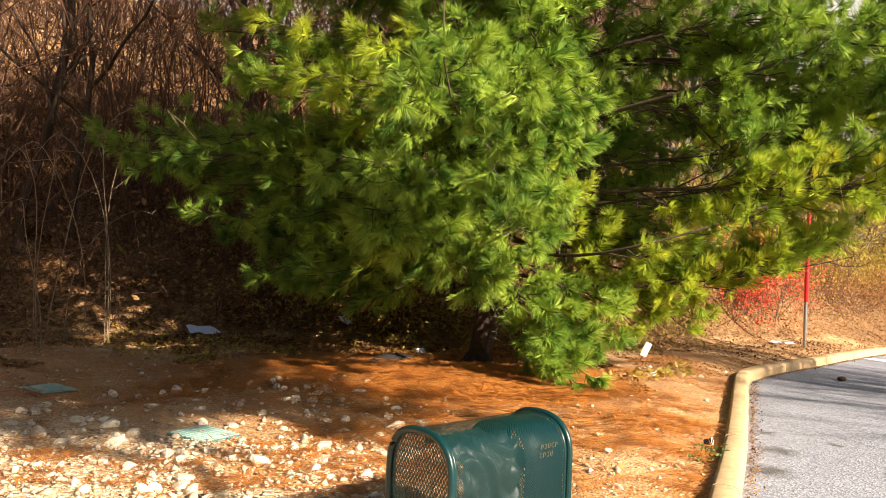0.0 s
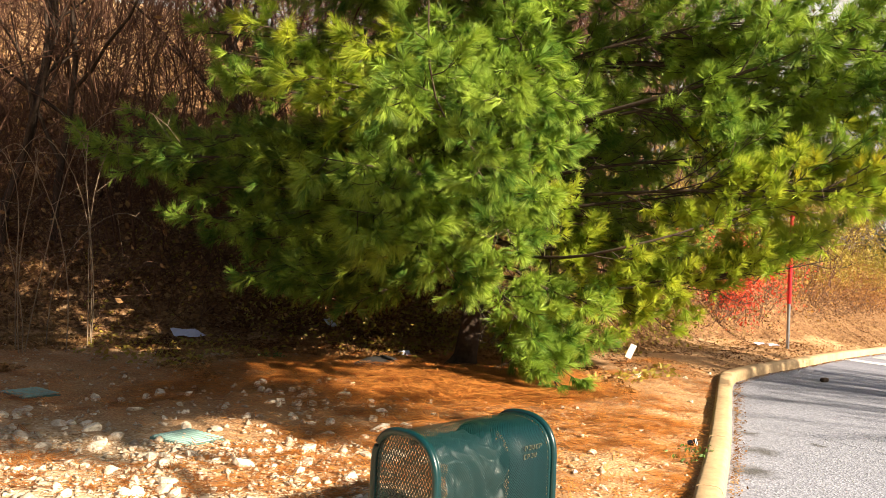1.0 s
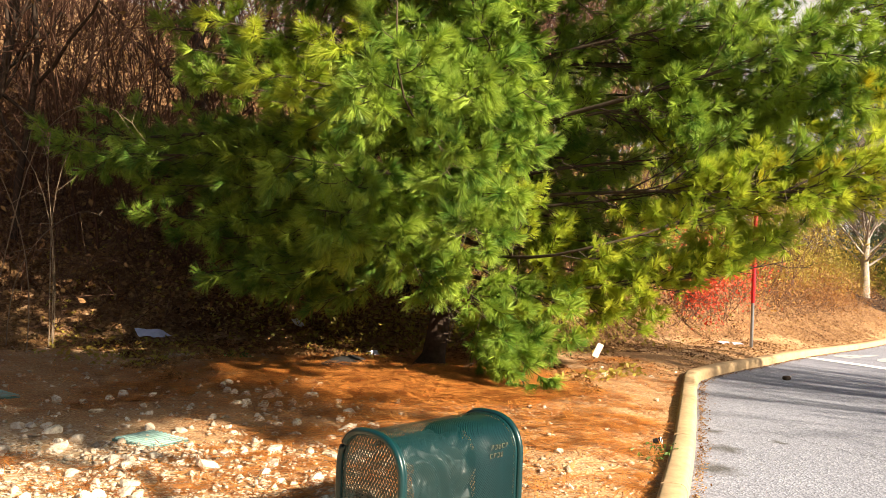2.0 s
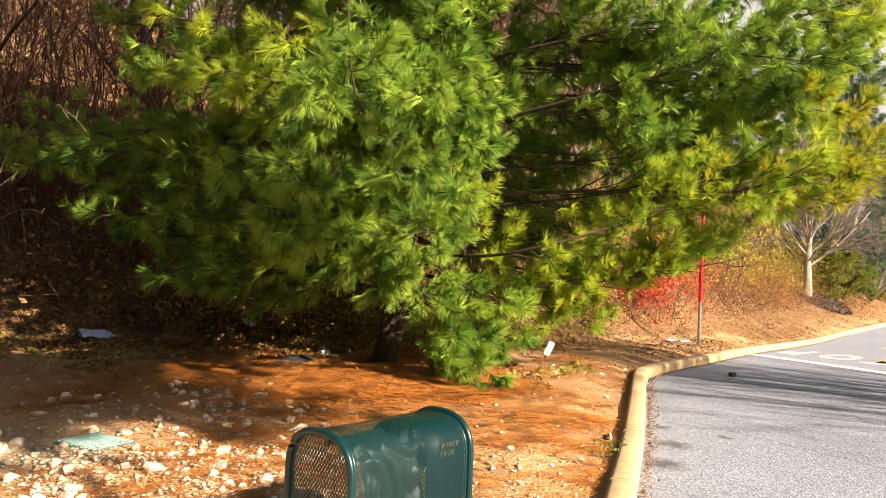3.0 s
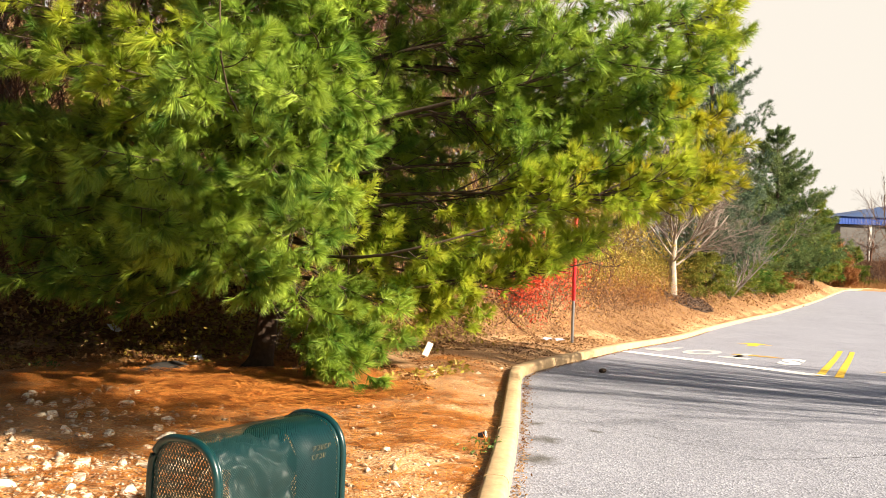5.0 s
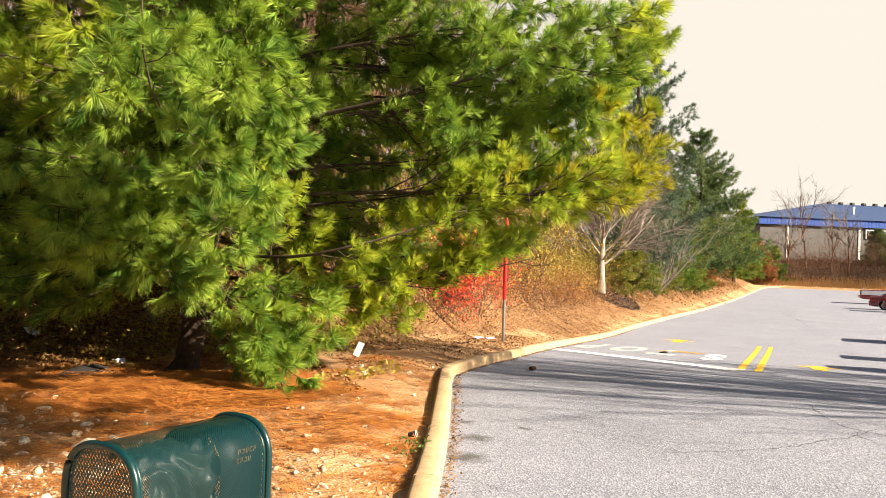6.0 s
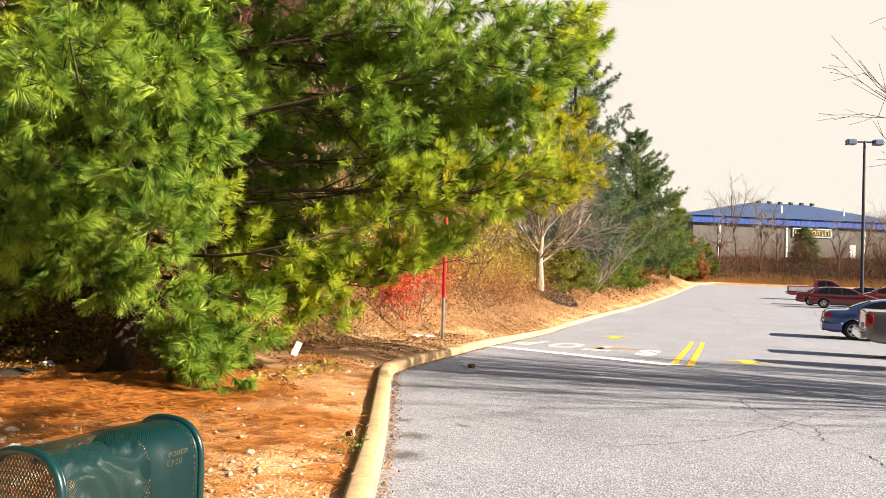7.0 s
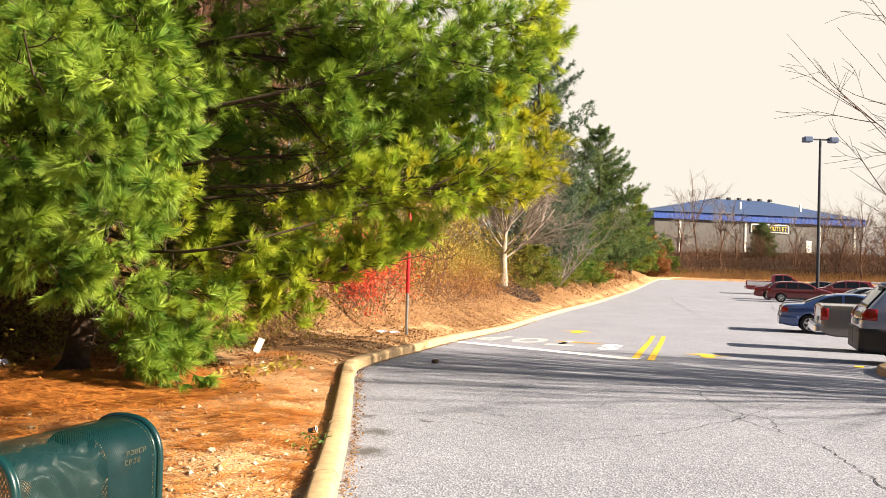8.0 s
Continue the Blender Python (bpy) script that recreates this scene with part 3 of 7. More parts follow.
RIGHT = [(2.2, 8.8, 2.18), (2.8, 8.6, 2.01), (3.6, 8.5, 2.46), (4.2, 8.8, 1.83), (3.2, 8.8, 1.49), (2.3, 9.0, 1.45), (2.8, 9.0, 0.91), (1.9, 9.2, 1.87), (4.7, 8.7, 2.58), (3.5, 9.5, 2.94), (1.3, 8.8, 2.27), (3.7, 8.6, 2.9), (4.2, 8.5, 2.65), (4.5, 8.4, 2.3), (4.0, 8.6, 3.1), (4.6, 8.5, 2.95), (3.9, 8.4, 2.4), (4.9, 8.4, 2.6), (3.5, 8.5, 2.15), (3.1, 8.2, 2.5), (3.3, 8.2, 2.9), (3.6, 8.1, 2.6), (3.4, 8.1, 2.3), (3.0, 8.2, 3.05)]
EAST = [(5.3, 8.1, 3.2), (5.5, 8.1, 2.85), (5.3, 8.1, 2.45), (5.0, 8.1, 2.3), (5.2, 7.9, 2.70), (5.2, 8.0, 3.12), (5.0, 7.9, 2.36), (4.7, 7.75, 2.92), (4.5, 7.6, 2.55), (4.2, 7.8, 2.27), (4.3, 8.0, 2.84), (3.6, 8.3, 1.69)]
UPPER = [(2.5, 9.0, 3.65), (3.5, 9.0, 3.50), (4.4, 9.0, 3.91), (3.8, 9.0, 4.26), (2.9, 9.2, 4.22), (2.0, 9.2, 4.06), (2.0, 9.6, 3.23), (5.65, 8.35, 4.30), (5.45, 8.4, 3.95), (5.6, 8.4, 4.62), (5.0, 8.4, 3.50), (4.7, 8.4, 4.0), (4.8, 7.5, 3.62), (4.5, 7.9, 4.22), (4.2, 8.2, 3.50)]
SHADE = [(-2.4, 10.5, 1.59), (-3.2, 10.5, 1.86), (-4.1, 11.0, 2.68), (-2.9, 10.8, 2.86), (-1.6, 10.0, 1.20), (-2.4, 10.2, 1.17), (-1.2, 9.6, 1.76), (-5.0, 11.2, 2.90), (-3.5, 11.0, 2.32), (-3.1, 10.5, 4.20), (-1.9, 10.0, 2.23)]

pine = thing("pine_tree", "large white pine with long green needles drooping to the ground", "tree")
rng = np.random.default_rng(7)
z = np.linspace(0.0, 14.0, 50)
pts = np.array([trunk_at(q) for q in z])
rad = 0.125 * (1 - 0.9 * z / 14.0) + 0.13 * np.exp(-z / 0.13)
v, f = tubes([(pts, rad)], 14)
v[:, :2] += 0.012 * np.sin(v[:, 2:3] * 23 + np.arctan2(v[:, 1:2] - 10, v[:, 0:1] - 0.7) * 7)
put("trunk", mesh_of("trunk", v, f, BARK, True), pine, label="dark furrowed pine trunk")
roots = []
for a in (2.6, 3.4, 4.2, 5.2, 0.3, 1.4):
    d = np.array([math.cos(a), math.sin(a), 0])
    p = np.array([(0.45, 9.96, 0.3) + d * q * (0.8 if a < 4 else 0.5) + np.array([0, 0, -0.32 * min(1, q * 1.6) ** 0.7]) for q in np.linspace(0.05, 1, 8)])
    roots.append((p, 0.06 * (1 - 0.75 * np.linspace(0, 1, 8))))
v, f = tubes(roots, 7)
put("root", mesh_of("root", v, f, BARK, True), pine)


def hollow(tip):
    """The open gap in the boughs to the right of the trunk."""
    x, y, z = tip
    return (((x - 2.3) / 0.72) ** 2 + ((z - 2.55) / 0.46) ** 2 < 1 or ((x - 2.15) / 0.62) ** 2 + ((z - 3.3) / 1.05) ** 2 < 1) and y < 9.4


def clear(tip):
    """The open space round the trunk's foot, and below the outer boughs towards the sign post."""
    x, y, z = tip
    return (x < 1.08 - 0.52 * z and z < 1.04 - 0.10 * (y - 7.0) and y < 11) or (x > 1.85 and z < 0.62) or (x > 3.0 and z < 1.2 + 0.5 * (x - 3.0))


def pine_limb(tree, tip, sag, needles, count, tuft, dense, rise=0.85, width=0.0076, bare=0.16, lift=0.05, upright=0.0, droop=0.42, spread=0.85, path=None, thick=None):
    """A bough from the trunk to tip, or along path, with its shoots and needles."""
    b = np.array(tip, float)
    a = trunk_at(max(0.9, 0.55 + rise * b[2] + rng.normal() * 0.12))
    p = limb_path(rng, a, b, sag) if path is None else path
    paths, pos, way = limb_parts(rng, p, thick or 0.010 + 0.006 * np.linalg.norm(b - p[0]), dense, bare, lift, upright)
    v, f = tubes(paths[:1], 6)
    v2, f2 = tubes(paths[1:], 3)
    v, f = np.concatenate([v, v2]), np.concatenate([f, f2 + len(v)])
    ob = put("limb", mesh_of("limb", v, f, LIMBBARK, True), tree)
    keep = [i for i, q in enumerate(pos) if not clear(q) and (not hollow(q) or rng.random() < (0.12 if q[2] < 2.9 else 0.28))]
    pos, way = pos[keep], way[keep]
    v, f = needle_tufts(rng, pos, way, count, tuft * (0.8 + 0.4 * rng.random(len(pos))), width, spread, droop)
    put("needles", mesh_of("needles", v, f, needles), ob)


def curve_through(points, n=14):
    """A smooth line through a few points."""
    p = np.array(points, float)
    for _ in range(2):
        q = np.empty((2 * len(p), 3))
        q[0], q[-1] = p[0], p[-1]
        q[1:-1:2], q[2:-1:2] = p[:-1] * 0.75 + p[1:] * 0.25, p[:-1] * 0.25 + p[1:] * 0.75
        p = q
    d = np.concatenate([[0], np.cumsum(np.linalg.norm(np.diff(p, axis=0), axis=1))])
    s = np.linspace(0, d[-1], n)
    return np.stack([np.interp(s, d, p[:, k]) for k in range(3)], 1)


# long bare-stemmed boughs that sweep out over the kerb; the smaller boughs on that side branch from them
SCAFFOLD = []
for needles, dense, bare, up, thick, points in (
        (LITNEEDLE, 0.7, 0.35, 0.45, 0.026, [(0.75, 9.9, 1.55), (1.5, 8.8, 1.50), (2.05, 8.25, 1.66), (2.74, 8.15, 1.88), (3.37, 8.15, 2.2), (3.88, 8.3, 2.57)]),
        (LITNEEDLE, 0.6, 0.6, 0.3, 0.03, [(0.7, 10.0, 1.3), (1.7, 9.2, 1.15), (2.6, 8.7, 1.27), (3.6, 8.4, 1.46), (4.21, 8.3, 1.63)]),
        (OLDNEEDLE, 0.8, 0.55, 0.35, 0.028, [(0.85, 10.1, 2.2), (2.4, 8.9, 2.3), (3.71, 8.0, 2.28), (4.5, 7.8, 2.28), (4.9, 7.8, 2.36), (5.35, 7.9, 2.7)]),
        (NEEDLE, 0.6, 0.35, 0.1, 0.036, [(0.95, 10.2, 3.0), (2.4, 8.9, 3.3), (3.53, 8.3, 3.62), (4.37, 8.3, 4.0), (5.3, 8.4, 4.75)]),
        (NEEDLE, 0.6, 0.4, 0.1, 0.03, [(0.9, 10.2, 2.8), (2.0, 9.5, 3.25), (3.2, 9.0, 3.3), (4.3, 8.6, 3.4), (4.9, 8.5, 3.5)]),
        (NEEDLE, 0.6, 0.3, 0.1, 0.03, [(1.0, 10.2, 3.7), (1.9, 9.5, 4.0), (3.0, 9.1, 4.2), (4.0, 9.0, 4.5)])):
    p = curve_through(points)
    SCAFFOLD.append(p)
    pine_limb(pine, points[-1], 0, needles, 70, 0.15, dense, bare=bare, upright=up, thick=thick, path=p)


def side_bough(tip, sag, needles, count, tuft, dense, **more):
    """A bough that branches from the nearest fitting long limb, or else from the trunk."""
    b = np.array(tip, float)
    best, start_ = 9.0, None
    for line_ in SCAFFOLD:
        for i in range(3, len(line_) - 1):
            gap = b - line_[i]
            d = np.linalg.norm(gap)
            if 0.35 < d < 1.9:
                score = abs(d - 0.9) - 0.7 * float(gap @ unit(line_[i + 1] - line_[i])) / d
                if score < best:
                    best, start_ = score, line_[i]
    if start_ is None:
        return pine_limb(pine, tip, sag, needles, count, tuft, dense, bare=0.4, **more)
    pine_limb(pine, tip, sag, needles, count, tuft, dense, bare=0.12, thick=0.013, path=limb_path(rng, start_, b, sag), **more)


HANG = [(2.45, 8.8, 0.98), (3.28, 8.6, 1.2), (3.6, 8.4, 1.51), (3.84, 8.3, 1.75), (2.08, 8.8, 0.89), (2.62, 8.8, 1.22), (3.03, 8.6, 1.42), (4.07, 8.2, 1.93)]
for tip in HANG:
    side_bough(tip, 0.05, LITNEEDLE, 70, 0.15, 0.9, upright=0.2)
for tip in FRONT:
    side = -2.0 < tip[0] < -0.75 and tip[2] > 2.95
    pine_limb(pine, tip, 0.03, LITNEEDLE if side else NEEDLE, 90 if side else 105, 0.17, 0.75 if side else 0.95, width=0.0072, bare=0.35, lift=-0.12, droop=0.6, spread=0.78)
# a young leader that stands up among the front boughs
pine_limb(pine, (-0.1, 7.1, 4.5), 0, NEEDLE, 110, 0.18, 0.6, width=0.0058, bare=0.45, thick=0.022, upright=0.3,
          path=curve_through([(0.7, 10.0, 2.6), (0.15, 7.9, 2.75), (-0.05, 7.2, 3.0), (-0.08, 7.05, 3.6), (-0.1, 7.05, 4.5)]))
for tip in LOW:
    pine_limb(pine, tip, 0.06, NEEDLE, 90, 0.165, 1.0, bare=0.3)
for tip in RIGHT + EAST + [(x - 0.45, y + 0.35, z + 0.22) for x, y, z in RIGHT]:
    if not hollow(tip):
        side_bough(tip, -0.02, OLDNEEDLE if tip[0] > 4.9 else NEEDLE if tip[2] > 2.75 and tip[0] < 4.4 else LITNEEDLE, 70, 0.15, 0.62 if tip[0] > 4.2 else 0.95, upright=0.25)
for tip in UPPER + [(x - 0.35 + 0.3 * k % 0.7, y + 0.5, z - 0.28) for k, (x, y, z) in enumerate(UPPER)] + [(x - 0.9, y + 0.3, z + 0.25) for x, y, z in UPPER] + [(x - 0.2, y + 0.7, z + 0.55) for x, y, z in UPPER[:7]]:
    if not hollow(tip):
        side_bough(tip, 0.0, LITNEEDLE if tip[0] > 5.2 else NEEDLE, 70, 0.165, 1.0, lift=-0.05, droop=0.5)
# bare inner limbs in the gap, and shaded boughs behind it
for tip in ((3.2, 8.7, 2.75), (2.9, 8.6, 2.3)):
    p = limb_path(rng, trunk_at(tip[2] - 0.4), np.array(tip), 0.05)
    paths, _, _ = limb_parts(rng, p, 0.034, 0.9, 0.3)
    v, f = tubes(paths, 5)
    put("limb", mesh_of("limb", v, f, BARK, True), pine, label="bare dark inner limb")
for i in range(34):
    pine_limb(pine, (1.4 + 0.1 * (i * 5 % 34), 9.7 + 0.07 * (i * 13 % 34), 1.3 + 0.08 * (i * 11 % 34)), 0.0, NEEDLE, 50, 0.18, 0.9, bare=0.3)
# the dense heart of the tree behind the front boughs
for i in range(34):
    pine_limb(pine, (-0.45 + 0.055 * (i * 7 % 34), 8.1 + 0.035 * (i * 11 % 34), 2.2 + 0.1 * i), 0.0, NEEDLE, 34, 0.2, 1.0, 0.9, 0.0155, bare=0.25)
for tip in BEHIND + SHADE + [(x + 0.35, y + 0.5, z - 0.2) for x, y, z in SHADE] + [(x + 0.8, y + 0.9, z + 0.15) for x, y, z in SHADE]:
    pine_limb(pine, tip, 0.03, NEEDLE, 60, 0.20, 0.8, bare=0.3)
# the crown above and behind
for i in range(11):
    q = i / 33
    az = i * 2.4
    zz = 3.6 + 5.6 * q
    ln = 4.3 * (1 - q) ** 0.8 + 0.5
    c = trunk_at(zz)
    if math.cos(az) * 0.72 - math.sin(az) * 0.69 > 0.4 and zz < 4.3:
        continue
    pine_limb(pine, (c[0] + math.cos(az) * ln, c[1] + math.sin(az) * ln, zz + 0.35 * ln * 0.4), 0.0, NEEDLE, 34, 0.25, 0.65, 0.9)
# upper crown above the view, extended to shade the woods
for i in range(66):
    q = i / 65
    az = i * 2.4
    zz = 5.6 + 8.0 * q
    ln = 4.4 * min(1.0, 1.6 * (1 - q)) ** 0.8 * (0.75 + 0.25 * (i * 5 % 7) / 6) + 0.4
    c = trunk_at(zz)
    pine_limb(pine, (c[0] + math.cos(az) * ln, c[1] + math.sin(az) * ln, zz + 0.1 * ln), 0.0, NEEDLE, 15, 0.34, 0.6, 0.95, 0.028)
for i in range(9):
    az = 0.35 + i * 0.28
    pine_limb(pine, (0.9 + math.cos(az) * 2.8, 10.2 + math.sin(az) * 2.8, 1.6 + 0.23 * (i * 5 % 9)), 0.0, NEEDLE, 36, 0.24, 0.7)
# long boughs high over the earth, towards the road, unseen and added for shade
for i in (1, 2, 4, 5, 7, 8, 10, 11, 12, 13, 14, 15, 16, 17, 18, 19):
    if -2.8 + 4.6 * (i * 7 % 20) / 19 > -0.9 and i < 12:
        continue
    pine_limb(pine, (-2.8 + 4.6 * (i * 7 % 20) / 19, 4.7 + 0.1 * (i * 3 % 20), 5.2 + 0.12 * i), 0.02, NEEDLE, 34, 0.28, 0.8, 0.92)
# coarse sunward boughs, unseen, added to shade the upper boughs
for i in range(15):
    az = -0.76 + 0.62 * math.sin(i * 2.1)
    reach = 3.5 + 0.8 * (i * 4 % 7) / 6
    pine_limb(pine, (0.9 + math.cos(az) * reach, 10.2 + math.sin(az) * reach, 5.1 + 0.11 * i), 0.0, NEEDLE, 18, 0.30, 0.85, 0.95, 0.024)
# unseen boughs added above the view to shade the pine's own left side
for tip in ((-1.4, 7.8, 5.4), (-1.8, 8.2, 5.2), (-0.3, 7.8, 5.6), (-1.2, 8.0, 6.0), (-2.2, 8.6, 5.3), (-2.6, 9.0, 4.9), (-2.0, 8.4, 4.7), (-1.6, 8.0, 5.7), (-2.5, 8.8, 5.8), (-3.0, 9.4, 5.2), (-2.8, 8.9, 5.5)):
    pine_limb(pine, (tip[0], tip[1], tip[2] + 0.35), 0.0, NEEDLE, 18, 0.30, 0.85, 0.95, 0.024)

# lower coarse boughs, also unseen, added to shade the left side
for tip in ((-1.5, 8.3, 4.7), (-1.1, 8.1, 4.9), (-0.8, 7.9, 5.0), (-0.5, 7.7, 5.2), (-1.8, 8.5, 4.9), (-1.3, 8.0, 5.2), (-1.0, 8.4, 4.6), (-0.6, 8.1, 4.8), (-2.2, 8.8, 4.8), (-0.2, 7.7, 4.9)):
    pine_limb(pine, tip, 0.0, NEEDLE, 30, 0.26, 1.0, 0.9, 0.022, bare=0.3)
# low boughs on the near side, and a few that close the crown towards the road
woods_rng, rng = rng, np.random.default_rng(19)
for tip in ((-0.95, 7.0, 2.3), (-0.85, 7.0, 1.85), (-0.6, 6.9, 2.15), (-0.45, 7.0, 1.72)):
    pine_limb(pine, tip, 0.03, NEEDLE, 105, 0.17, 0.9, width=0.0072, bare=0.5, lift=-0.1, droop=0.6, spread=0.78)
for tip in ((4.05, 9.3, 4.05), (4.2, 9.6, 4.3), (3.9, 9.9, 4.1), (4.1, 9.1, 3.9)):
    pine_limb(pine, tip, 0.0, NEEDLE, 70, 0.165, 1.0, bare=0.45, lift=-0.05, droop=0.5)
rng = woods_rng

# ---- bare woods, shrubs and leaf litter ----


def branching(rng, height, r0, levels, spread, lean=(0, 0), kids=4, wiggle=0.12, first=0.25):
    """Tubes of a leafless tree or shrub that grows from the origin, and its twig ends."""
    paths, ends = [], []

    def grow(p, d, ln, r, level):
        n = 6 if level > 2 else 4 if level else 3
        pts = [p]
        for i in range(n - 1):
            d = unit(d + rng.normal(size=3) * wiggle + np.array([0, 0, 0.05]))
            pts.append(pts[-1] + d * ln / (n - 1))
        pts = np.array(pts)
        paths.append((pts, r * np.linspace(1, 0.5 if level else 0.3, n)))
        if level == 0:
            ends.append(pts[-1])
            return
        for k in range(kids + int(rng.random() * 2)):
            q = first + (1 - first) * rng.random()
            i = min(n - 2, int(q * (n - 1)))
            at_ = pts[i] + (pts[i + 1] - pts[i]) * (q * (n - 1) - i)
            dd = unit(unit(pts[i + 1] - pts[i]) + rng.normal(size=3) * spread)
            grow(at_, dd, ln * (0.45 + 0.3 * rng.random()), r * (0.45 + 0.15 * rng.random()), level - 1)

    grow(np.zeros(3), unit(np.array([lean[0], lean[1], 1.0])), height, r0, levels)
    return paths, np.array(ends)


def ground_at(x, y):
    return float(ground_z(np.array([x]), np.array([y]))[0])


def bush(name, label, category, rng, at_, height, stems, levels, bark, leaf=None, leaves=0, size=0.04, spread=0.6, r0=0.012, splay=0.45, group=""):
    ob = thing(name, label, category, (*at_, ground_at(*at_) - 0.03), 0, group)
    paths, ends = [], []
    for i in range(stems):
        a = rng.random() * 6.28
        p, e = branching(rng, height * (0.6 + 0.5 * rng.random()), r0 * (0.7 + 0.6 * rng.random()), levels, spread, (math.cos(a) * splay * rng.random(), math.sin(a) * splay * rng.random()), 3)
        off = np.array([math.cos(a), math.sin(a), 0]) * 0.25 * rng.random() * height * 0.4
        paths += [(q + off, r) for q, r in p]
        ends.append(e + off)
    ends = np.concatenate(ends)
    v, f = tubes(paths, 3)
    put("stem_tangle", mesh_of("stem_tangle", v, f, bark), ob)
    if leaf and leaves:
        pick = ends[rng.integers(0, len(ends), leaves)] + rng.normal(size=(leaves, 3)) * 0.10
        v, f = leaf_cards(rng, pick, size)
        put("leaves", mesh_of("leaves", v, f, leaf), ob)
    return ob


rng = np.random.default_rng(21)
# a few thick forked trees at the woods' edge
for k, (x, y, h, r, lx) in enumerate(((-6.5, 12.4, 4.6, 0.075, -0.05), (-5.9, 12.9, 4.8, 0.06, 0.10), (-7.6, 13.5, 5.0, 0.06, -0.1), (-3.6, 15.5, 5.5, 0.10, 0.1), (-1.0, 17.5, 6.0, 0.11, 0.0), (-8.8, 16.0, 6.0, 0.14, 0.1))):
    tree = thing("bare_tree", "leafless dark-barked tree at the edge of the woods", "tree", (x, y, ground_at(x, y) - 0.05), 0, "bare trees of the woods")
    paths, ends = branching(rng, h, r, 4, 0.55, (lx, 0.0), 3)
    v, f = tubes([q for q in paths if q[1][0] > 0.02], 7)
    put("trunk", mesh_of("trunk", v, f, BARK, True), tree)
    v, f = tubes([q for q in paths if q[1][0] <= 0.02], 3)
    put("twig_tangle", mesh_of("twig_tangle", v, f, TWIG), tree)
# thicket: four shrubs, repeated
masters = []
for k in range(5):
    masters.append(bush("bare_shrub", "leafless brown thicket shrub with a few dry leaves", "shrub", rng, (-6.0 + 1.5 * k, 14.0), 2.6 + 0.3 * k, 5, 3, TWIG, LITTER, 90, 0.04, 0.5, 0.016, 0.5, "thicket on the bank"))
for k in range(92):
    x = -17.0 + 21.0 * rng.random()
    q = rng.random() ** 1.5
    y = 12.6 + 0.16 * (x + 4) + 20.0 * q
    s = 0.8 + 0.6 * rng.random() + 0.7 * q
    copy_thing(masters[k % 5], pose(x, y, ground_at(x, y) - 0.05, 0, 0, rng.random() * 360) @ Matrix.Scale(s, 4))


def litter(name, label, mat, rng, n, x, y, size, straw=False, up=0.012, flat=0.80):
    z = ground_z(x, y) + up * (0.5 + 1.5 * rng.random(len(x)))
    pos = np.stack([x, y, z], 1)
    if straw:
        d = rng.normal(size=(n, 3)) * np.array([1.0, 0.6, 0.07])
        d = unit(d) * (size * (0.6 + 0.7 * rng.random(n)))[:, None]
        d[:, 2] = np.clip(d[:, 2], -0.012, 0.012)
        w = unit(np.cross(d, [0, 0, 1.0])) * 0.0042
        v = np.stack([pos - d / 2 - w, pos - d / 2 + w, pos + d / 2 + w * 0.4, pos + d / 2 - w * 0.4], 1).reshape(-1, 3)
        f = np.arange(len(v)).reshape(-1, 4)
    else:
        v, f = leaf_cards(rng, pos, np.full(n, size), flat)
    return tagged(put(name, mesh_of(name, v, f, mat)), label, "leaf litter", kind="stuff")


def scatter(rng, n, x0, x1, y0, y1, want):
    x, y = x0 + (x1 - x0) * rng.random(n), y0 + (y1 - y0) * rng.random(n)
    k = want(x, y)
    return x[k], y[k]


earth = lambda x, y: side_of(KERB, x, y) < -0.12
rng = np.random.default_rng(5)
x, y = scatter(rng, 46000, -11.0, 4.0, 10.4, 19.0, lambda x, y: earth(x, y) & (side_of(TOE, x, y) < 0.8))
litter("fallen_leaves", "brown and orange fallen leaves on the wooded bank", LITTER, rng, len(x), x, y, 0.042)
x, y = scatter(rng, 40000, 2.0, 26.0, 11.0, 40.0, lambda x, y: earth(x, y) & (side_of(TOE, x, y) < 0.5) & (side_of(KERB, x, y) > -9))
litter("fallen_leaves", "dry tan leaves on the bank above the road", LITTER, rng, len(x), x, y, 0.036, False, 0.006)
x, y = scatter(np.random.default_rng(75), 60000, 3.0, 26.0, 11.0, 38.0, lambda x, y: earth(x, y) & (side_of(KERB, x, y) > -3.2) & (wobble(x, y, 1.1, 2.0) > -0.35))
litter("fallen_leaves", "small brown leaves strewn between kerb and bank", LITTER, rng, len(x), x, y, 0.026, False, 0.008, 0.6)
x, y = scatter(np.random.default_rng(76), 60000, 2.5, 16.0, 10.2, 25.0, lambda x, y: earth(x, y) & (side_of(KERB, x, y) > -2.4) & (wobble(x, y, 2.4, 6.0) > -0.3))
litter("fallen_leaves", "trodden brown leaf crumbs behind the kerb", LITTER, rng, len(x), x, y, 0.02, False, 0.006, 0.7)
r, a = rng.gamma(2.0, 0.85, 62000), rng.random(62000) * 6.283
x, y = 0.6 + r * np.cos(a) * 1.3, 8.9 + r * np.sin(a)
k = earth(x, y) & (y > 3.0) & (y < 12.5) & (wobble(x, y, 2.3, 5.0) + 0.4 * rng.normal(size=len(x)) > 0.1 + 0.45 * sstep(0.4, 1.6, x - 0.35 * (y - 7)))
litter("pine_straw", "orange carpet of fallen pine needles under the pine", STRAW, rng, int(k.sum()), x[k], y[k], 0.17, True, 0.03)


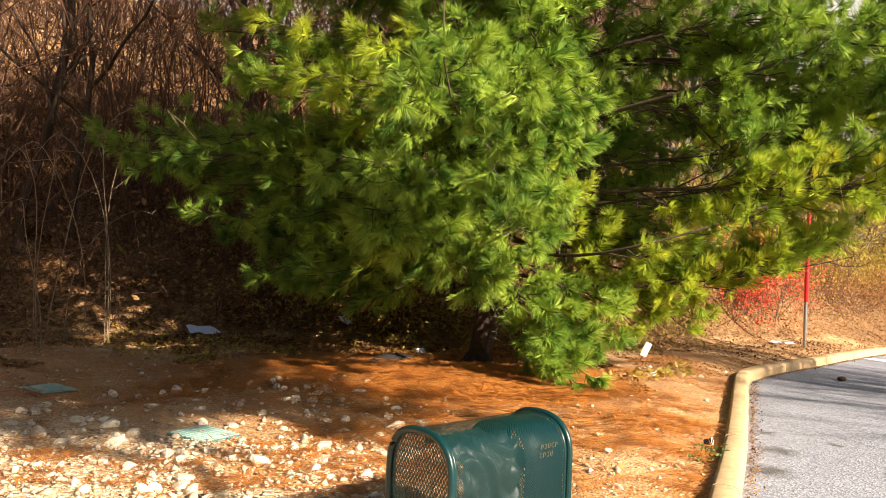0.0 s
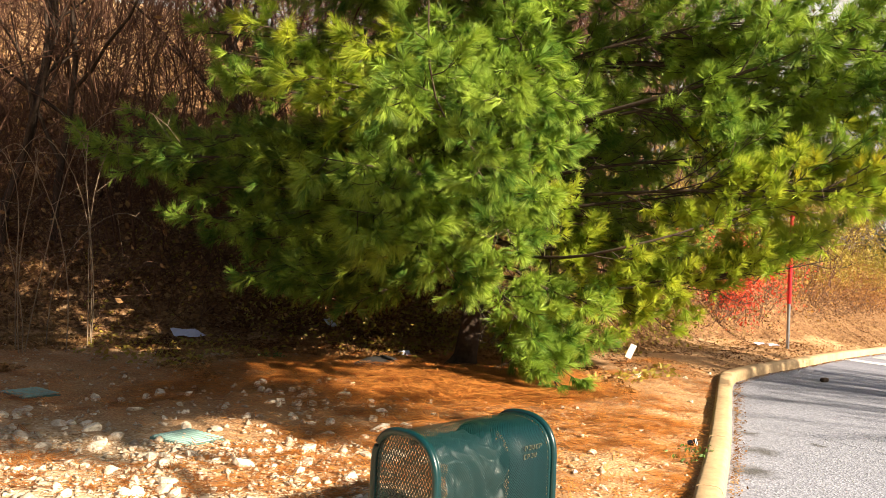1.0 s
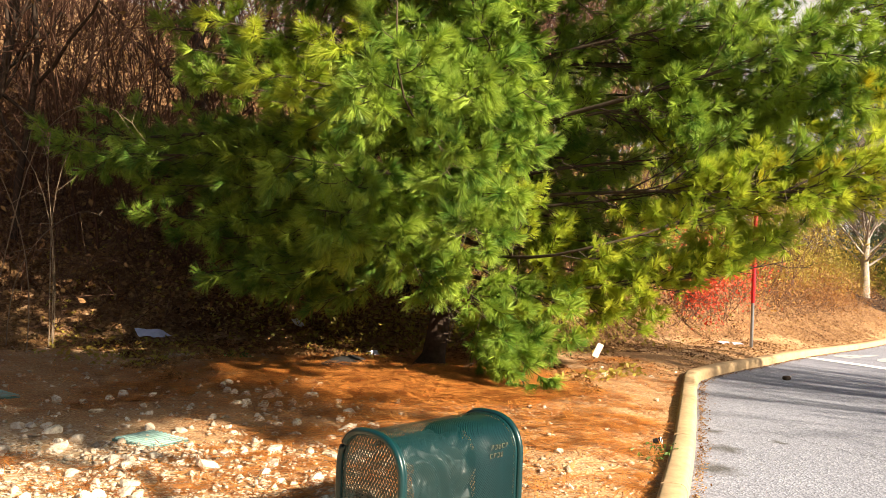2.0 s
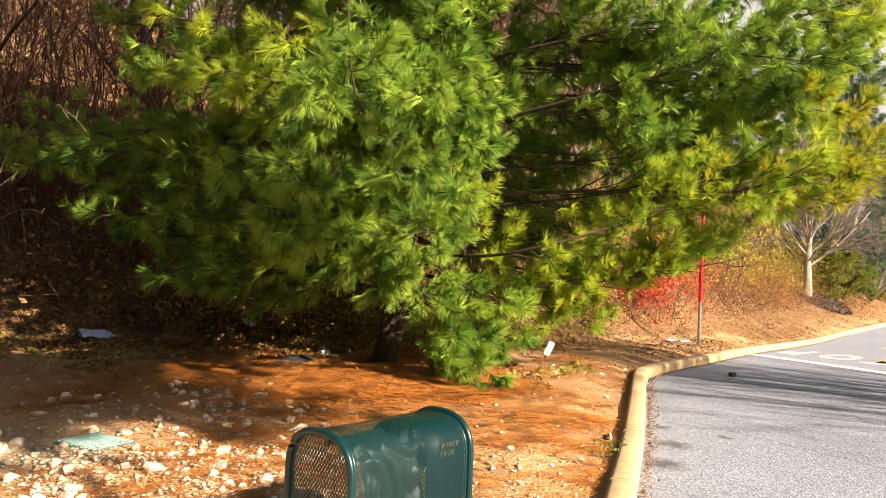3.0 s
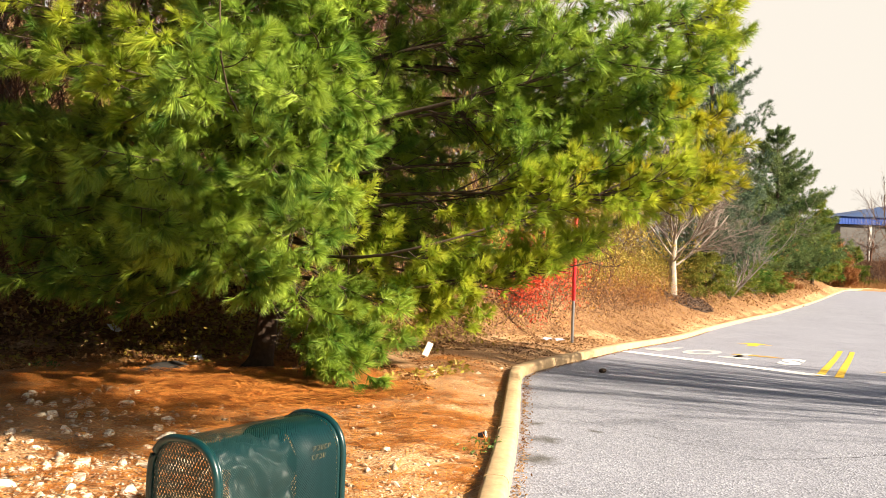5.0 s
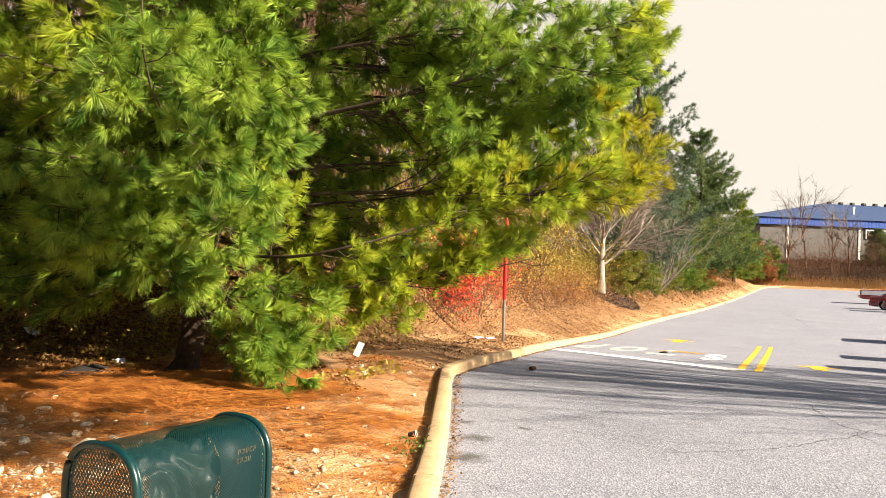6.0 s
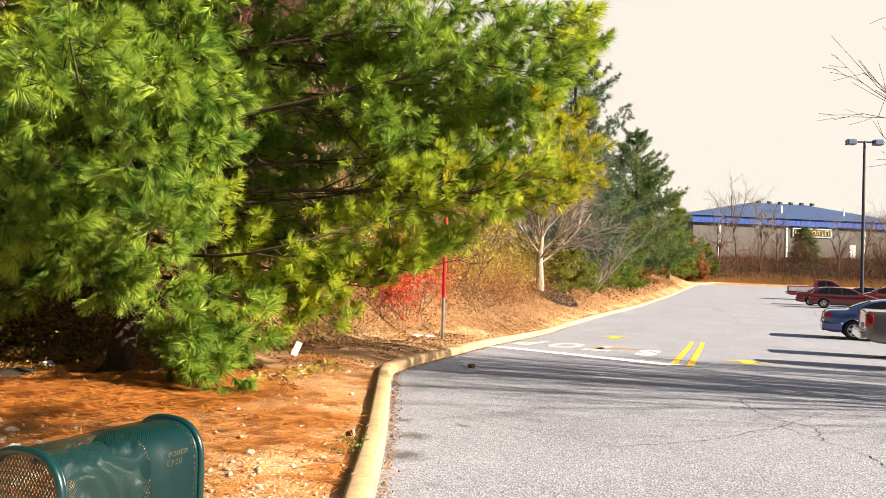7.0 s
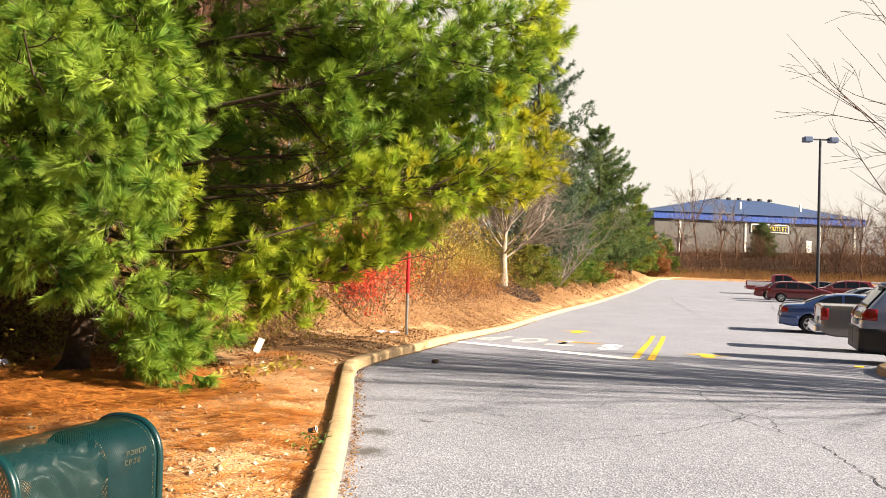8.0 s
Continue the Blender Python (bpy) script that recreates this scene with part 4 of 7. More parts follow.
def straw_drifts(label, seed, n, each, x0, x1, y0, y1, long_, up, wide=0.0034):
    """Matted drifts of fallen needles: each drift lies along a way of its own."""
    r = np.random.default_rng(seed)
    cx, cy = scatter(r, n, x0, x1, y0, y1, lambda x, y: earth(x, y) & (wobble(x, y, 1.4, 4.0) > -0.25))
    m = len(cx)
    turn = r.normal(size=m) * 0.55
    size = 0.5 + 1.0 * r.random(m) ** 2
    k = np.repeat(np.arange(m), each)
    u, w = r.normal(size=len(k)) * 0.20 * size[k], r.normal(size=len(k)) * 0.055 * size[k]
    c, q = np.cos(turn[k]), np.sin(turn[k])
    x, y = cx[k] + c * u - q * w, cy[k] + q * u + c * w
    ok = earth(x, y)
    x, y, k = x[ok], y[ok], k[ok]
    a = turn[k] + r.normal(size=len(k)) * 0.6
    z = ground_z(x, y) + up * (0.3 + 1.7 * r.random(len(k)))
    ln = (long_ * (0.6 + 0.7 * r.random(len(k))))[:, None] * 0.5
    d = np.stack([np.cos(a), np.sin(a), r.normal(size=len(k)) * 0.06], 1) * ln
    w = np.stack([-np.sin(a), np.cos(a), 0 * a], 1) * wide
    p = np.stack([x, y, z], 1)
    v = np.stack([p - d - w, p - d + w, p + d + w * 0.4, p + d - w * 0.4], 1).reshape(-1, 3)
    tagged(put("pine_straw", mesh_of("pine_straw", v, np.arange(len(v)).reshape(-1, 4), STRAW)), label, "leaf litter", kind="stuff")


straw_drifts("matted drifts of orange pine straw on the earth", 71, 1100, 28, -2.6, 3.6, 4.4, 11.6, 0.15, 0.016)
straw_drifts("thick heap of orange pine straw before the pine's trunk", 75, 330, 34, -0.5, 1.7, 7.5, 9.6, 0.21, 0.045, 0.0055)
straw_drifts("coarse tufts of orange pine straw on the shaded earth", 76, 300, 22, -2.4, 2.6, 5.8, 10.4, 0.19, 0.028, 0.005)
straw_drifts("thin drifts of pine straw among the stones", 72, 420, 18, -6.0, 0.6, 4.2, 10.5, 0.14, 0.012)
# curled leaves blown against the foot of the bank
x, y = scatter(np.random.default_rng(73), 30000, -8.0, 2.2, 8.2, 13.0, lambda x, y: earth(x, y) & (wobble(x, y, 2.7, 1.0) + 0.9 * sstep(8.6, 10.8, y + 0.12 * x) > 0.42))
litter("fallen_leaves", "curled brown leaves drifted at the foot of the bank", LITTER, rng, len(x), x, y, 0.038, False, 0.012, 0.45)
x, y = scatter(np.random.default_rng(74), 5200, -8.0, 3.2, 9.0, 14.0, lambda x, y: earth(x, y) & (wobble(x, y, 1.7, 2.0) > 0.05))
litter("fallen_leaves", "scattered yellow leaves at the foot of the bank", YELLOWLEAF, rng, len(x), x, y, 0.034, False, 0.03, 0.4)
i = rng.integers(100, 420, 4200)
o = -0.115 - np.abs(rng.normal(size=len(i))) * 0.05
g = 0.1 * (rng.random(len(i)) - 0.5)
x, y = line[i, 0] + nrm[i, 0] * o + nrm[i, 1] * g, line[i, 1] + nrm[i, 1] * o - nrm[i, 0] * g
v, f = leaf_cards(rng, np.stack([x, y, road_z(x, y) + 0.012], 1), np.full(len(i), 0.013), 0.75)
tagged(put("gutter_leaves", mesh_of("gutter_leaves", v, f, LITTER)), "dry leaf crumbs in the gutter along the kerb", "leaf litter", kind="stuff")


# ---- stones ----
def stone_mesh(rng, k):
    bm = bmesh.new()
    bmesh.ops.create_icosphere(bm, subdivisions=2, radius=1.0)
    cut = [(unit(rng.normal(size=3)), 0.42 + 0.35 * rng.random()) for _ in range(13)]
    for q in bm.verts:
        c = np.array(q.co)
        for n, d in cut:
            e = c @ n - d
            if e > 0:
                c = c - n * e
        q.co = Vector(c * 1.25 * (1 + 0.03 * rng.normal()))
    me = bpy.data.meshes.new("stone")
    bm.to_mesh(me)
    bm.free()
    me.materials.append(STONE)
    return me


rng = np.random.default_rng(33)
stones = [stone_mesh(rng, k) for k in range(8)]


def stone(x, y, s, k, label="pale broken limestone lump on the earth"):
    ob = put("stone", stones[k % 8])
    ob.matrix_basis = pose(x, y, ground_at(x, y) + s * 0.12, rng.random() * 40, rng.random() * 40, rng.random() * 360) @ Matrix.Diagonal((s, s * (0.6 + 0.4 * rng.random()), s * (0.5 + 0.3 * rng.random()), 1))
    return tagged(ob, label, "stone", "stones on the earth")


for k, (x, y, s) in enumerate(((-0.73, 7.55, 0.074), (-1.09, 7.08, 0.069), (-0.95, 7.11, 0.050), (-0.84, 7.19, 0.045), (-1.01, 6.52, 0.050), (-0.31, 6.26, 0.057), (-0.46, 7.32, 0.041), (-0.76, 8.13, 0.034), (-1.03, 5.33, 0.052), (-1.47, 5.25, 0.051), (-1.59, 5.38, 0.037), (-1.28, 5.44, 0.030), (-0.55, 5.33, 0.037), (-0.60, 4.73, 0.040), (-1.08, 4.97, 0.035), (-1.26, 5.07, 0.042), (-2.32, 6.60, 0.055), (-3.09, 6.39, 0.080), (-3.14, 6.14, 0.051), (-1.82, 4.55, 0.044), (-1.60, 4.42, 0.043))):
    stone(x, y, s, k)
for k, (x, y, s) in enumerate(((-1.95, 4.42, 0.043), (-2.14, 4.56, 0.038), (-2.31, 4.71, 0.039), (-1.49, 4.60, 0.029), (-0.88, 4.93, 0.034), (-0.74, 5.09, 0.032), (2.53, 9.57, 0.053), (1.27, 7.38, 0.031), (1.41, 7.36, 0.031), (1.11, 4.86, 0.030), (-1.29, 5.96, 0.025), (-0.56, 6.62, 0.028), (-2.32, 5.67, 0.024), (-2.58, 5.62, 0.023), (-2.78, 5.64, 0.024), (-0.93, 5.84, 0.028), (-1.22, 6.96, 0.034), (-0.34, 4.65, 0.026), (-0.23, 7.61, 0.032), (2.47, 10.01, 0.035), (3.76, 10.64, 0.037))):
    stone(x, y, s, k + 3)
for k in range(90):
    x, y = -4.2 + 4.3 * rng.random(), 4.3 + 2.0 * rng.random() ** 1.3
    stone(x, y, 0.026 + 0.05 * rng.random() ** 2, k)
for k in range(70):
    x, y = -3.3 + 3.6 * rng.random(), 4.9 + 3.4 * rng.random()
    if earth(np.array([x]), np.array([y]))[0]:
        stone(x, y, 0.022 + 0.04 * rng.random() ** 1.6, k)
for k in range(30):
    x, y = -1.9 + 2.0 * rng.random(), 6.2 + 1.9 * rng.random()
    stone(x, y, 0.028 + 0.036 * rng.random() ** 1.4, k)
for k in range(44):
    y = 4.6 + 6.4 * rng.random()
    x = 0.45 + (0.95 + 0.385 * (y - 4.6)) * rng.random()
    stone(x, y, 0.014 + 0.026 * rng.random() ** 1.6, k)
n = 15000
x, y = -5.5 + 5.8 * rng.random(n), 3.0 + 2.7 * rng.random(n) ** 0.9
x = np.where(rng.random(n) < 0.3, -6.0 + 10.0 * rng.random(n), x)
y = np.where(rng.random(n) < 0.25, 3.0 + 7.5 * rng.random(n), y)
k = earth(x, y)
x, y = x[k], y[k]
base = np.array([(1, 0, 0), (-1, 0, 0), (0, 1, 0), (0, -1, 0), (0, 0, 1), (0, 0, -1)], float)
tri = np.array([(0, 2, 4), (2, 1, 4), (1, 3, 4), (3, 0, 4), (2, 0, 5), (1, 2, 5), (3, 1, 5), (0, 3, 5)])
s = 0.005 + 0.026 * rng.random(len(x)) ** 2.8
v = base[None] * np.array([1, 1, 0.55]) * s[:, None, None] * (0.6 + 0.8 * rng.random((len(x), 6, 1))) + rng.normal(size=(len(x), 6, 3)) * s[:, None, None] * 0.25
v += np.stack([x, y, ground_z(x, y) + s * 0.3], 1)[:, None]
f = (tri[None] + 6 * np.arange(len(x))[:, None, None]).reshape(-1, 3)
tagged(put("gravel", mesh_of("gravel", v.reshape(-1, 3), f, STONE)), "pale limestone gravel strewn over the earth", "gravel", kind="stuff")


# ---- bank along the road: post, bushes, trees ----
def conifer(name, label, at_, height, radius, mat, rng, tiers, limbs, count, tuft, width, low=0.06, top_r=0.1, z=None, stem=0.018, bend=(0.0, 0.0), clump=5, flat=0.06, sweep=0.0):
    """A distant conifer: trunk, and drooping limbs thick with needle clumps."""
    ob = thing(name, label, "tree", (*at_, ground_at(*at_) - 0.1 if z is None else z), 0, "conifers on the bank")
    q = np.linspace(0, 1, 12)
    sway = np.array([bend[0], bend[1], 0.0])
    v, f = tubes([(np.stack([0.02 * height * np.sin(q * 3), 0 * q, q * height], 1) + sway * sstep(0.3, 0.55, q)[:, None], stem * height * (1 - 0.95 * q) + 0.01)], 8)
    put("trunk", mesh_of("trunk", v, f, BARK, True), ob)
    paths, pos, way = [], [], []
    for i in range(tiers):
        e = (i + 0.5 * rng.random()) / tiers
        zz = height * (low + (1 - low) * e)
        for j in range(limbs):
            az = rng.random() * 6.283
            ln = radius * ((1 - e) ** 0.75 + top_r) * (0.65 + 0.5 * rng.random())
            d = np.array([math.cos(az), math.sin(az), 0.0])
            t = np.linspace(0, 1, 7)[:, None]
            p = np.array([0, 0, zz]) + sway * float(sstep(0.3, 0.55, zz / height)) + d * ln * t + np.array([0, 0, 1.0]) * ln * (0.25 * t - 0.35 * t ** 2 + 0.25 * e * t + 0.12 * t ** 3 + sweep * (0.9 * t ** 2 - 0.35 * t))
            paths.append((p, 0.012 * height / 6 * (1 - 0.8 * t[:, 0])))
            m = int(4 + ln * clump)
            for w in range(m):
                h = 0.25 + 0.75 * (w + rng.random()) / m
                k = min(5, int(h * 6))
                c = p[k] + (p[k + 1] - p[k]) * (h * 6 - k)
                side = np.cross(d, [0, 0, 1.0]) * rng.normal() * 0.26 * ln * (1.15 - h)
                pos.append(c + side + np.array([0, 0, rng.normal() * flat * ln]))
                way.append(d * 0.8 + side * 0.8 + rng.normal(size=3) * 0.35 + np.array([0, 0, 0.2 + sweep]))
    v, f = tubes(paths, 3)
    put("limb_tangle", mesh_of("limb_tangle", v, f, BARK), ob)
    pos, way = np.array(pos), np.array(way)
    v, f = needle_tufts(rng, pos, way, count, tuft * (0.7 + 0.6 * rng.random(len(pos))), width)
    put("crown", mesh_of("crown", v, f, mat), ob)
    return ob


rng = np.random.default_rng(77)
# sign post with a red strip
REDSTRIP = plain("red reflective strip", (0.62, 0.02, 0.03), 0.4, 0, 0.1, 40.0)
STEEL = plain("galvanised steel", (0.32, 0.33, 0.35), 0.4, 0.8, 0.25, 30.0)
post = thing("sign_post", "galvanised steel sign post with a red strip, standing behind the kerb", "sign post", (7.0, 15.6, ground_at(7.0, 15.6) - 0.05), 25)
v, f = tubes([(np.array([(0, 0, 0), (0, 0, 1.5), (0, 0, 2.75)]), np.full(3, 0.031))], 14)
put("post", mesh_of("post", v, f, STEEL, True), post)
v, f = tubes([(np.array([(0, 0, 0.92), (0, 0, 0.925), (0, 0, 2.0), (0, 0, 2.7)]), np.array([0.033, 0.039, 0.039, 0.039]))], 14)
put("red_strip", mesh_of("red_strip", v, f, REDSTRIP, True), post, label="red reflective sleeve")
# pale-barked bare tree on the bank
wt = thing("bare_tree", "pale-barked leafless tree in a mulch ring on the bank", "tree", (19.42, 32.81, ground_at(19.42, 32.81) - 0.05))
r2 = np.random.default_rng(4)
paths = [(np.array([(0, 0, 0), (0.02, 0, 0.7), (0.0, 0.03, 1.5), (0.06, 0, 2.4), (0.02, 0.05, 3.6), (0.1, 0, 5.0)]), np.array([0.24, 0.17, 0.15, 0.10, 0.055, 0.02]))]
for k in range(24):
    a = k * 2.4
    q = k / 23
    out = 1.25 - 0.85 * q + 0.2 * r2.normal()
    p, e = branching(r2, (4.0 - 2.0 * q) * (0.8 + 0.35 * r2.random()), 0.050 - 0.025 * q, 3, 0.36, (math.cos(a) * out, math.sin(a) * out), 5, 0.08, 0.08)
    paths += [(u + np.array([0.03, 0.02, 1.25 + 2.5 * q]), r) for u, r in p]
v, f = tubes([q for q in paths if q[1][0] > 0.02], 6)
put("trunk", mesh_of("trunk", v, f, PALEBARK, True), wt)
v, f = tubes([(q, np.maximum(r, 0.005)) for q, r in paths if r[0] <= 0.02], 3)
put("twig_tangle", mesh_of("twig_tangle", v, f, plain("grey-brown twigs", (0.24, 0.19, 0.16), 0.9, 0, 0.4, 8.0)), wt)

GREYTWIG = plain("grey twigs", (0.20, 0.17, 0.155), 0.9, 0, 0.4, 8.0)
for x, y, h, n in ((26.2, 38.4, 3.0, 9), (16.2, 33.6, 4.8, 6)):
    gt = thing("bare_tree", "grey many-stemmed leafless tree on the bank", "tree", (x, y, ground_at(x, y) - 0.05), 0, "bare trees on the bank")
    paths = []
    for k in range(n):
        a, out = k * 2.4, 0.5 + 1.3 * (k % 4) / 3
        p, _ = branching(r2, h * (0.8 + 0.4 * r2.random()), 0.05, 4, 0.4, (math.cos(a) * out, math.sin(a) * out), 3, 0.09, 0.15)
        paths += [(q + np.array([0, 0, 0.15]), r) for q, r in p]
    v, f = tubes([q for q in paths if q[1][0] > 0.02], 5)
    put("trunk", mesh_of("trunk", v, f, GREYTWIG, True), gt)
    v, f = tubes([(q, np.maximum(r, 0.007)) for q, r in paths if r[0] <= 0.02], 3)
    put("twig_tangle", mesh_of("twig_tangle", v, f, GREYTWIG), gt)

conifer("pine_tree", "tall bluish-green pine behind the bare tree", (24.6, 38.6), 15.0, 4.2, FARNEEDLE, rng, 20, 7, 20, 0.28, 0.025, top_r=0.22, clump=15, flat=0.045, sweep=0.75)
conifer("pine_tree", "green pine with level boughs on the bank", (37.2, 49.6), 11.9, 4.2, OLIVE, rng, 19, 8, 17, 0.31, 0.03, low=0.14, top_r=0.16, clump=12, flat=0.04, sweep=0.6)
conifer("pine_tree", "green pine on the bank between two others", (30.6, 45.0), 8.8, 3.4, OLIVE, rng, 15, 7, 15, 0.36, 0.034, clump=10, flat=0.03, sweep=0.5)
conifer("pine_tree", "green pine at the end of the bank", (47.3, 62.0), 10.2, 3.3, FARGREEN, rng, 16, 7, 14, 0.5, 0.045, clump=9, flat=0.03, sweep=0.5)
conifer("young_spruce", "low dark green spruce beside the mulch", (22.9, 35.6), 2.4, 2.0, FARGREEN, rng, 9, 7, 20, 0.28, 0.03)
conifer("young_spruce", "bright green spreading spruce", (29.0, 42.2), 4.6, 2.6, FARGREEN, rng, 11, 7, 20, 0.38, 0.04, clump=7, flat=0.03)
conifer("young_spruce", "green spruce near the kerb", (34.2, 47.2), 4.2, 2.4, FARGREEN, rng, 11, 7, 20, 0.38, 0.04, clump=7, flat=0.03)
RUSTY = leafy("rusty needles", [(0.0, (0.22, 0.08, 0.03)), (1.0, (0.36, 0.18, 0.06))], 0.25)
conifer("young_spruce", "rusty brown spruce among the pines", (39.8, 53.0), 6.0, 2.5, RUSTY, rng, 10, 7, 18, 0.4, 0.045, clump=7, flat=0.03)
conifer("young_spruce", "green spruce at the far bend", (54.5, 74.0), 6.5, 3.0, FARGREEN, rng, 12, 7, 18, 0.6, 0.06)
conifer("young_spruce", "tall green spruce towards the far bend", (63.0, 77.2), 10.5, 3.8, FARGREEN, rng, 14, 7, 16, 0.6, 0.06, clump=6)
conifer("young_spruce", "green spruce behind the far kerb", (70.5, 85.0), 8.0, 3.2, FARGREEN, rng, 12, 7, 16, 0.6, 0.065, clump=6)
conifer("young_spruce", "rusty brown spruce at the end of the kerb", (75.6, 87.8), 6.0, 2.6, RUSTY, rng, 10, 7, 16, 0.55, 0.065, clump=6)
conifer("young_spruce", "small green spruce at the end of the kerb", (79.8, 90.0), 5.2, 2.4, FARGREEN, rng, 10, 7, 16, 0.55, 0.065, clump=6)
conifer("young_spruce", "rusty green spruce at the far bend", (49.5, 67.0), 8.0, 2.8, RUSTY, rng, 11, 7, 18, 0.5, 0.05)

for x, y, h, n in ((7.0, 17.7, 1.0, 1000), (6.4, 17.2, 0.9, 900), (7.9, 18.9, 1.0, 350), (7.4, 18.0, 1.3, 700), (6.7, 18.0, 1.2, 900), (6.0, 16.6, 0.7, 500)):
    bush("red_bush", "red-leaved bush behind the sign post", "shrub", rng, (x, y), h, 7, 3, TWIG, REDLEAF, n, 0.032, 0.6, 0.008, 1.1)
for k, (x, y, h, n) in enumerate(((10.5, 22.8, 2.6, 1500), (12.5, 25.5, 3.0, 1700), (14.0, 29.5, 3.4, 1600), (9.0, 22.5, 2.4, 900), (6.0, 19.5, 2.6, 700), (4.5, 18.0, 2.6, 500), (16.5, 33.5, 3.6, 1500), (12.0, 29.0, 3.6, 1100), (8.0, 25.0, 3.2, 800), (19.5, 38.0, 3.6, 900), (2.5, 15.5, 1.6, 700), (-0.8, 14.0, 1.1, 500), (0.8, 13.6, 1.0, 500))):
    bush("yellow_bush", "tangled bush with yellow autumn leaves on the bank", "shrub", rng, (x, y), h, 8, 3, TWIG, YELLOWLEAF, 2 * n, 0.042, 0.55, 0.014, 0.6, "autumn bushes on the bank")
for k in range(22):
    q = rng.random()
    x, y = 6.0 + 40 * q + rng.normal() * 1.5, 22.0 + 42 * q + 3 * rng.random()
    copy_thing(masters[k % 5], pose(x, y, ground_at(x, y) - 0.05, 0, 0, rng.random() * 360) @ Matrix.Scale(1.0 + 0.5 * rng.random(), 4))

for k in range(26):
    q, w = rng.random(), rng.random()
    x, y = 1.0 + 11.0 * q, 19.0 + 9.0 * q + 7.0 * w
    copy_thing(masters[k % 5], pose(x, y, ground_at(x, y) - 0.05, 0, 0, rng.random() * 360) @ Matrix.Scale(1.5 + 1.2 * rng.random(), 4))

for k in range(22):
    x, y = -15.0 + 20.0 * rng.random(), 25.0 + 12.0 * rng.random()
    copy_thing(masters[k % 5], pose(x, y, ground_at(x, y) - 0.05, 0, 0, rng.random() * 360) @ Matrix.Scale(1.9 + 1.0 * rng.random(), 4))
VINE = plain("pale dry vine", (0.26, 0.19, 0.13), 0.8, 0, 0.3, 9.0, 0.2, 0.0)
for k in range(9):
    x, y = -5.0 + 0.75 * rng.random(), 9.6 + 1.2 * rng.random()
    side, tall = 0.5 + 1.3 * rng.random(), 1.6 + 1.6 * rng.random()
    turn = rng.random() * 6.283
    q = np.linspace(0, 1, 14)
    p = np.stack([side * q ** 1.5 * math.cos(turn) + 0.05 * np.sin(q * 9 + k), side * q ** 1.5 * math.sin(turn) * 0.5, tall * np.sin(q * 2.1) / 0.95], 1)
    vine = thing("bramble", "pale arching dry bramble stem at the woods' edge", "shrub", (x, y, ground_at(x, y) - 0.02), 0, "brambles at the woods' edge")
    v, f = tubes([(p, 0.008 * (1 - 0.7 * q))] + [(p[j] + np.linspace(0, 1, 4)[:, None] * rng.normal(size=3) * 0.25, np.linspace(0.004, 0.002, 4)) for j in (5, 7, 9, 11, 12)], 4)
    put("stem", mesh_of("stem", v, f, VINE, True), vine)

# dry brush and leaves that clothe the bank
def bank_brush(label, mat, n, seed, x0, x1, y0, y1, depth0, depth1, tall, size, clumps):
    r = np.random.default_rng(seed)
    cx, cy = scatter(r, clumps * 12, x0, x1, y0, y1, lambda x, y: (side_of(TOE, x, y) < -depth0) & (side_of(TOE, x, y) > -depth1))
    cx, cy = cx[:clumps], cy[:clumps]
    k = r.integers(0, len(cx), n)
    h = tall * (0.4 + 0.6 * r.random(len(cx)))
    q = r.random(n) ** 0.8
    x, y = cx[k] + r.normal(size=n) * (0.2 + 0.45 * q), cy[k] + r.normal(size=n) * (0.2 + 0.45 * q)
    v, f = leaf_cards(r, np.stack([x, y, ground_z(x, y) + q * h[k]], 1), np.full(n, size))
    put_ob = put("brush", mesh_of("brush", v, f, mat))
    return tagged(put_ob, label, "brush", kind="stuff")


def bank_stems(n, seed, x0, x1, y0, y1, depth0, depth1, tall):
    r = np.random.default_rng(seed)
    x, y = scatter(r, n * 4, x0, x1, y0, y1, lambda x, y: (side_of(TOE, x, y) < -depth0) & (side_of(TOE, x, y) > -depth1))
    x, y = x[:n], y[:n]
    p = np.stack([x, y, ground_z(x, y) - 0.03], 1)
    h = tall * (0.3 + 0.7 * r.random(len(x)))[:, None]
    d = unit(r.normal(size=(len(x), 3)) * 0.8 + np.array([0, 0, 0.9]))
    e = unit(d + r.normal(size=(len(x), 3)) * 0.8)
    paths = [(np.array([a, a + b * c * 0.5, a + b * c * 0.5 + g * c * 0.5]), np.array([0.006, 0.0045, 0.003])) for a, b, g, c in zip(p, d, e, h)]
    v, f = tubes(paths, 3)
    return tagged(put("brush", mesh_of("brush", v, f, TWIG)), "thin dry stems tangled over the bank", "brush", kind="stuff")


bank_brush("dry tan and orange brush on the bank", LITTER, 20000, 1, 0.0, 30.0, 12.0, 44.0, 0.8, 7.0, 0.8, 0.030, 260)
bank_brush("yellow-leaved brush on the bank", YELLOWLEAF, 24000, 2, 4.5, 26.0, 16.0, 42.0, 1.6, 7.0, 2.4, 0.040, 70)
bank_brush("low dry brush at the foot of the woods", LITTER, 17000, 3, -15.0, 4.0, 10.0, 27.0, 0.3, 13.0, 1.3, 0.05, 420)
bank_brush("dry tan brush along the far bank", LITTER, 9000, 6, 22.0, 62.0, 34.0, 78.0, 0.2, 5.0, 0.7, 0.06, 240)
bank_brush("yellow and orange leaves on low brush behind the pine", YELLOWLEAF, 7000, 8, -2.5, 4.5, 11.4, 15.5, 0.0, 3.5, 0.9, 0.032, 110)
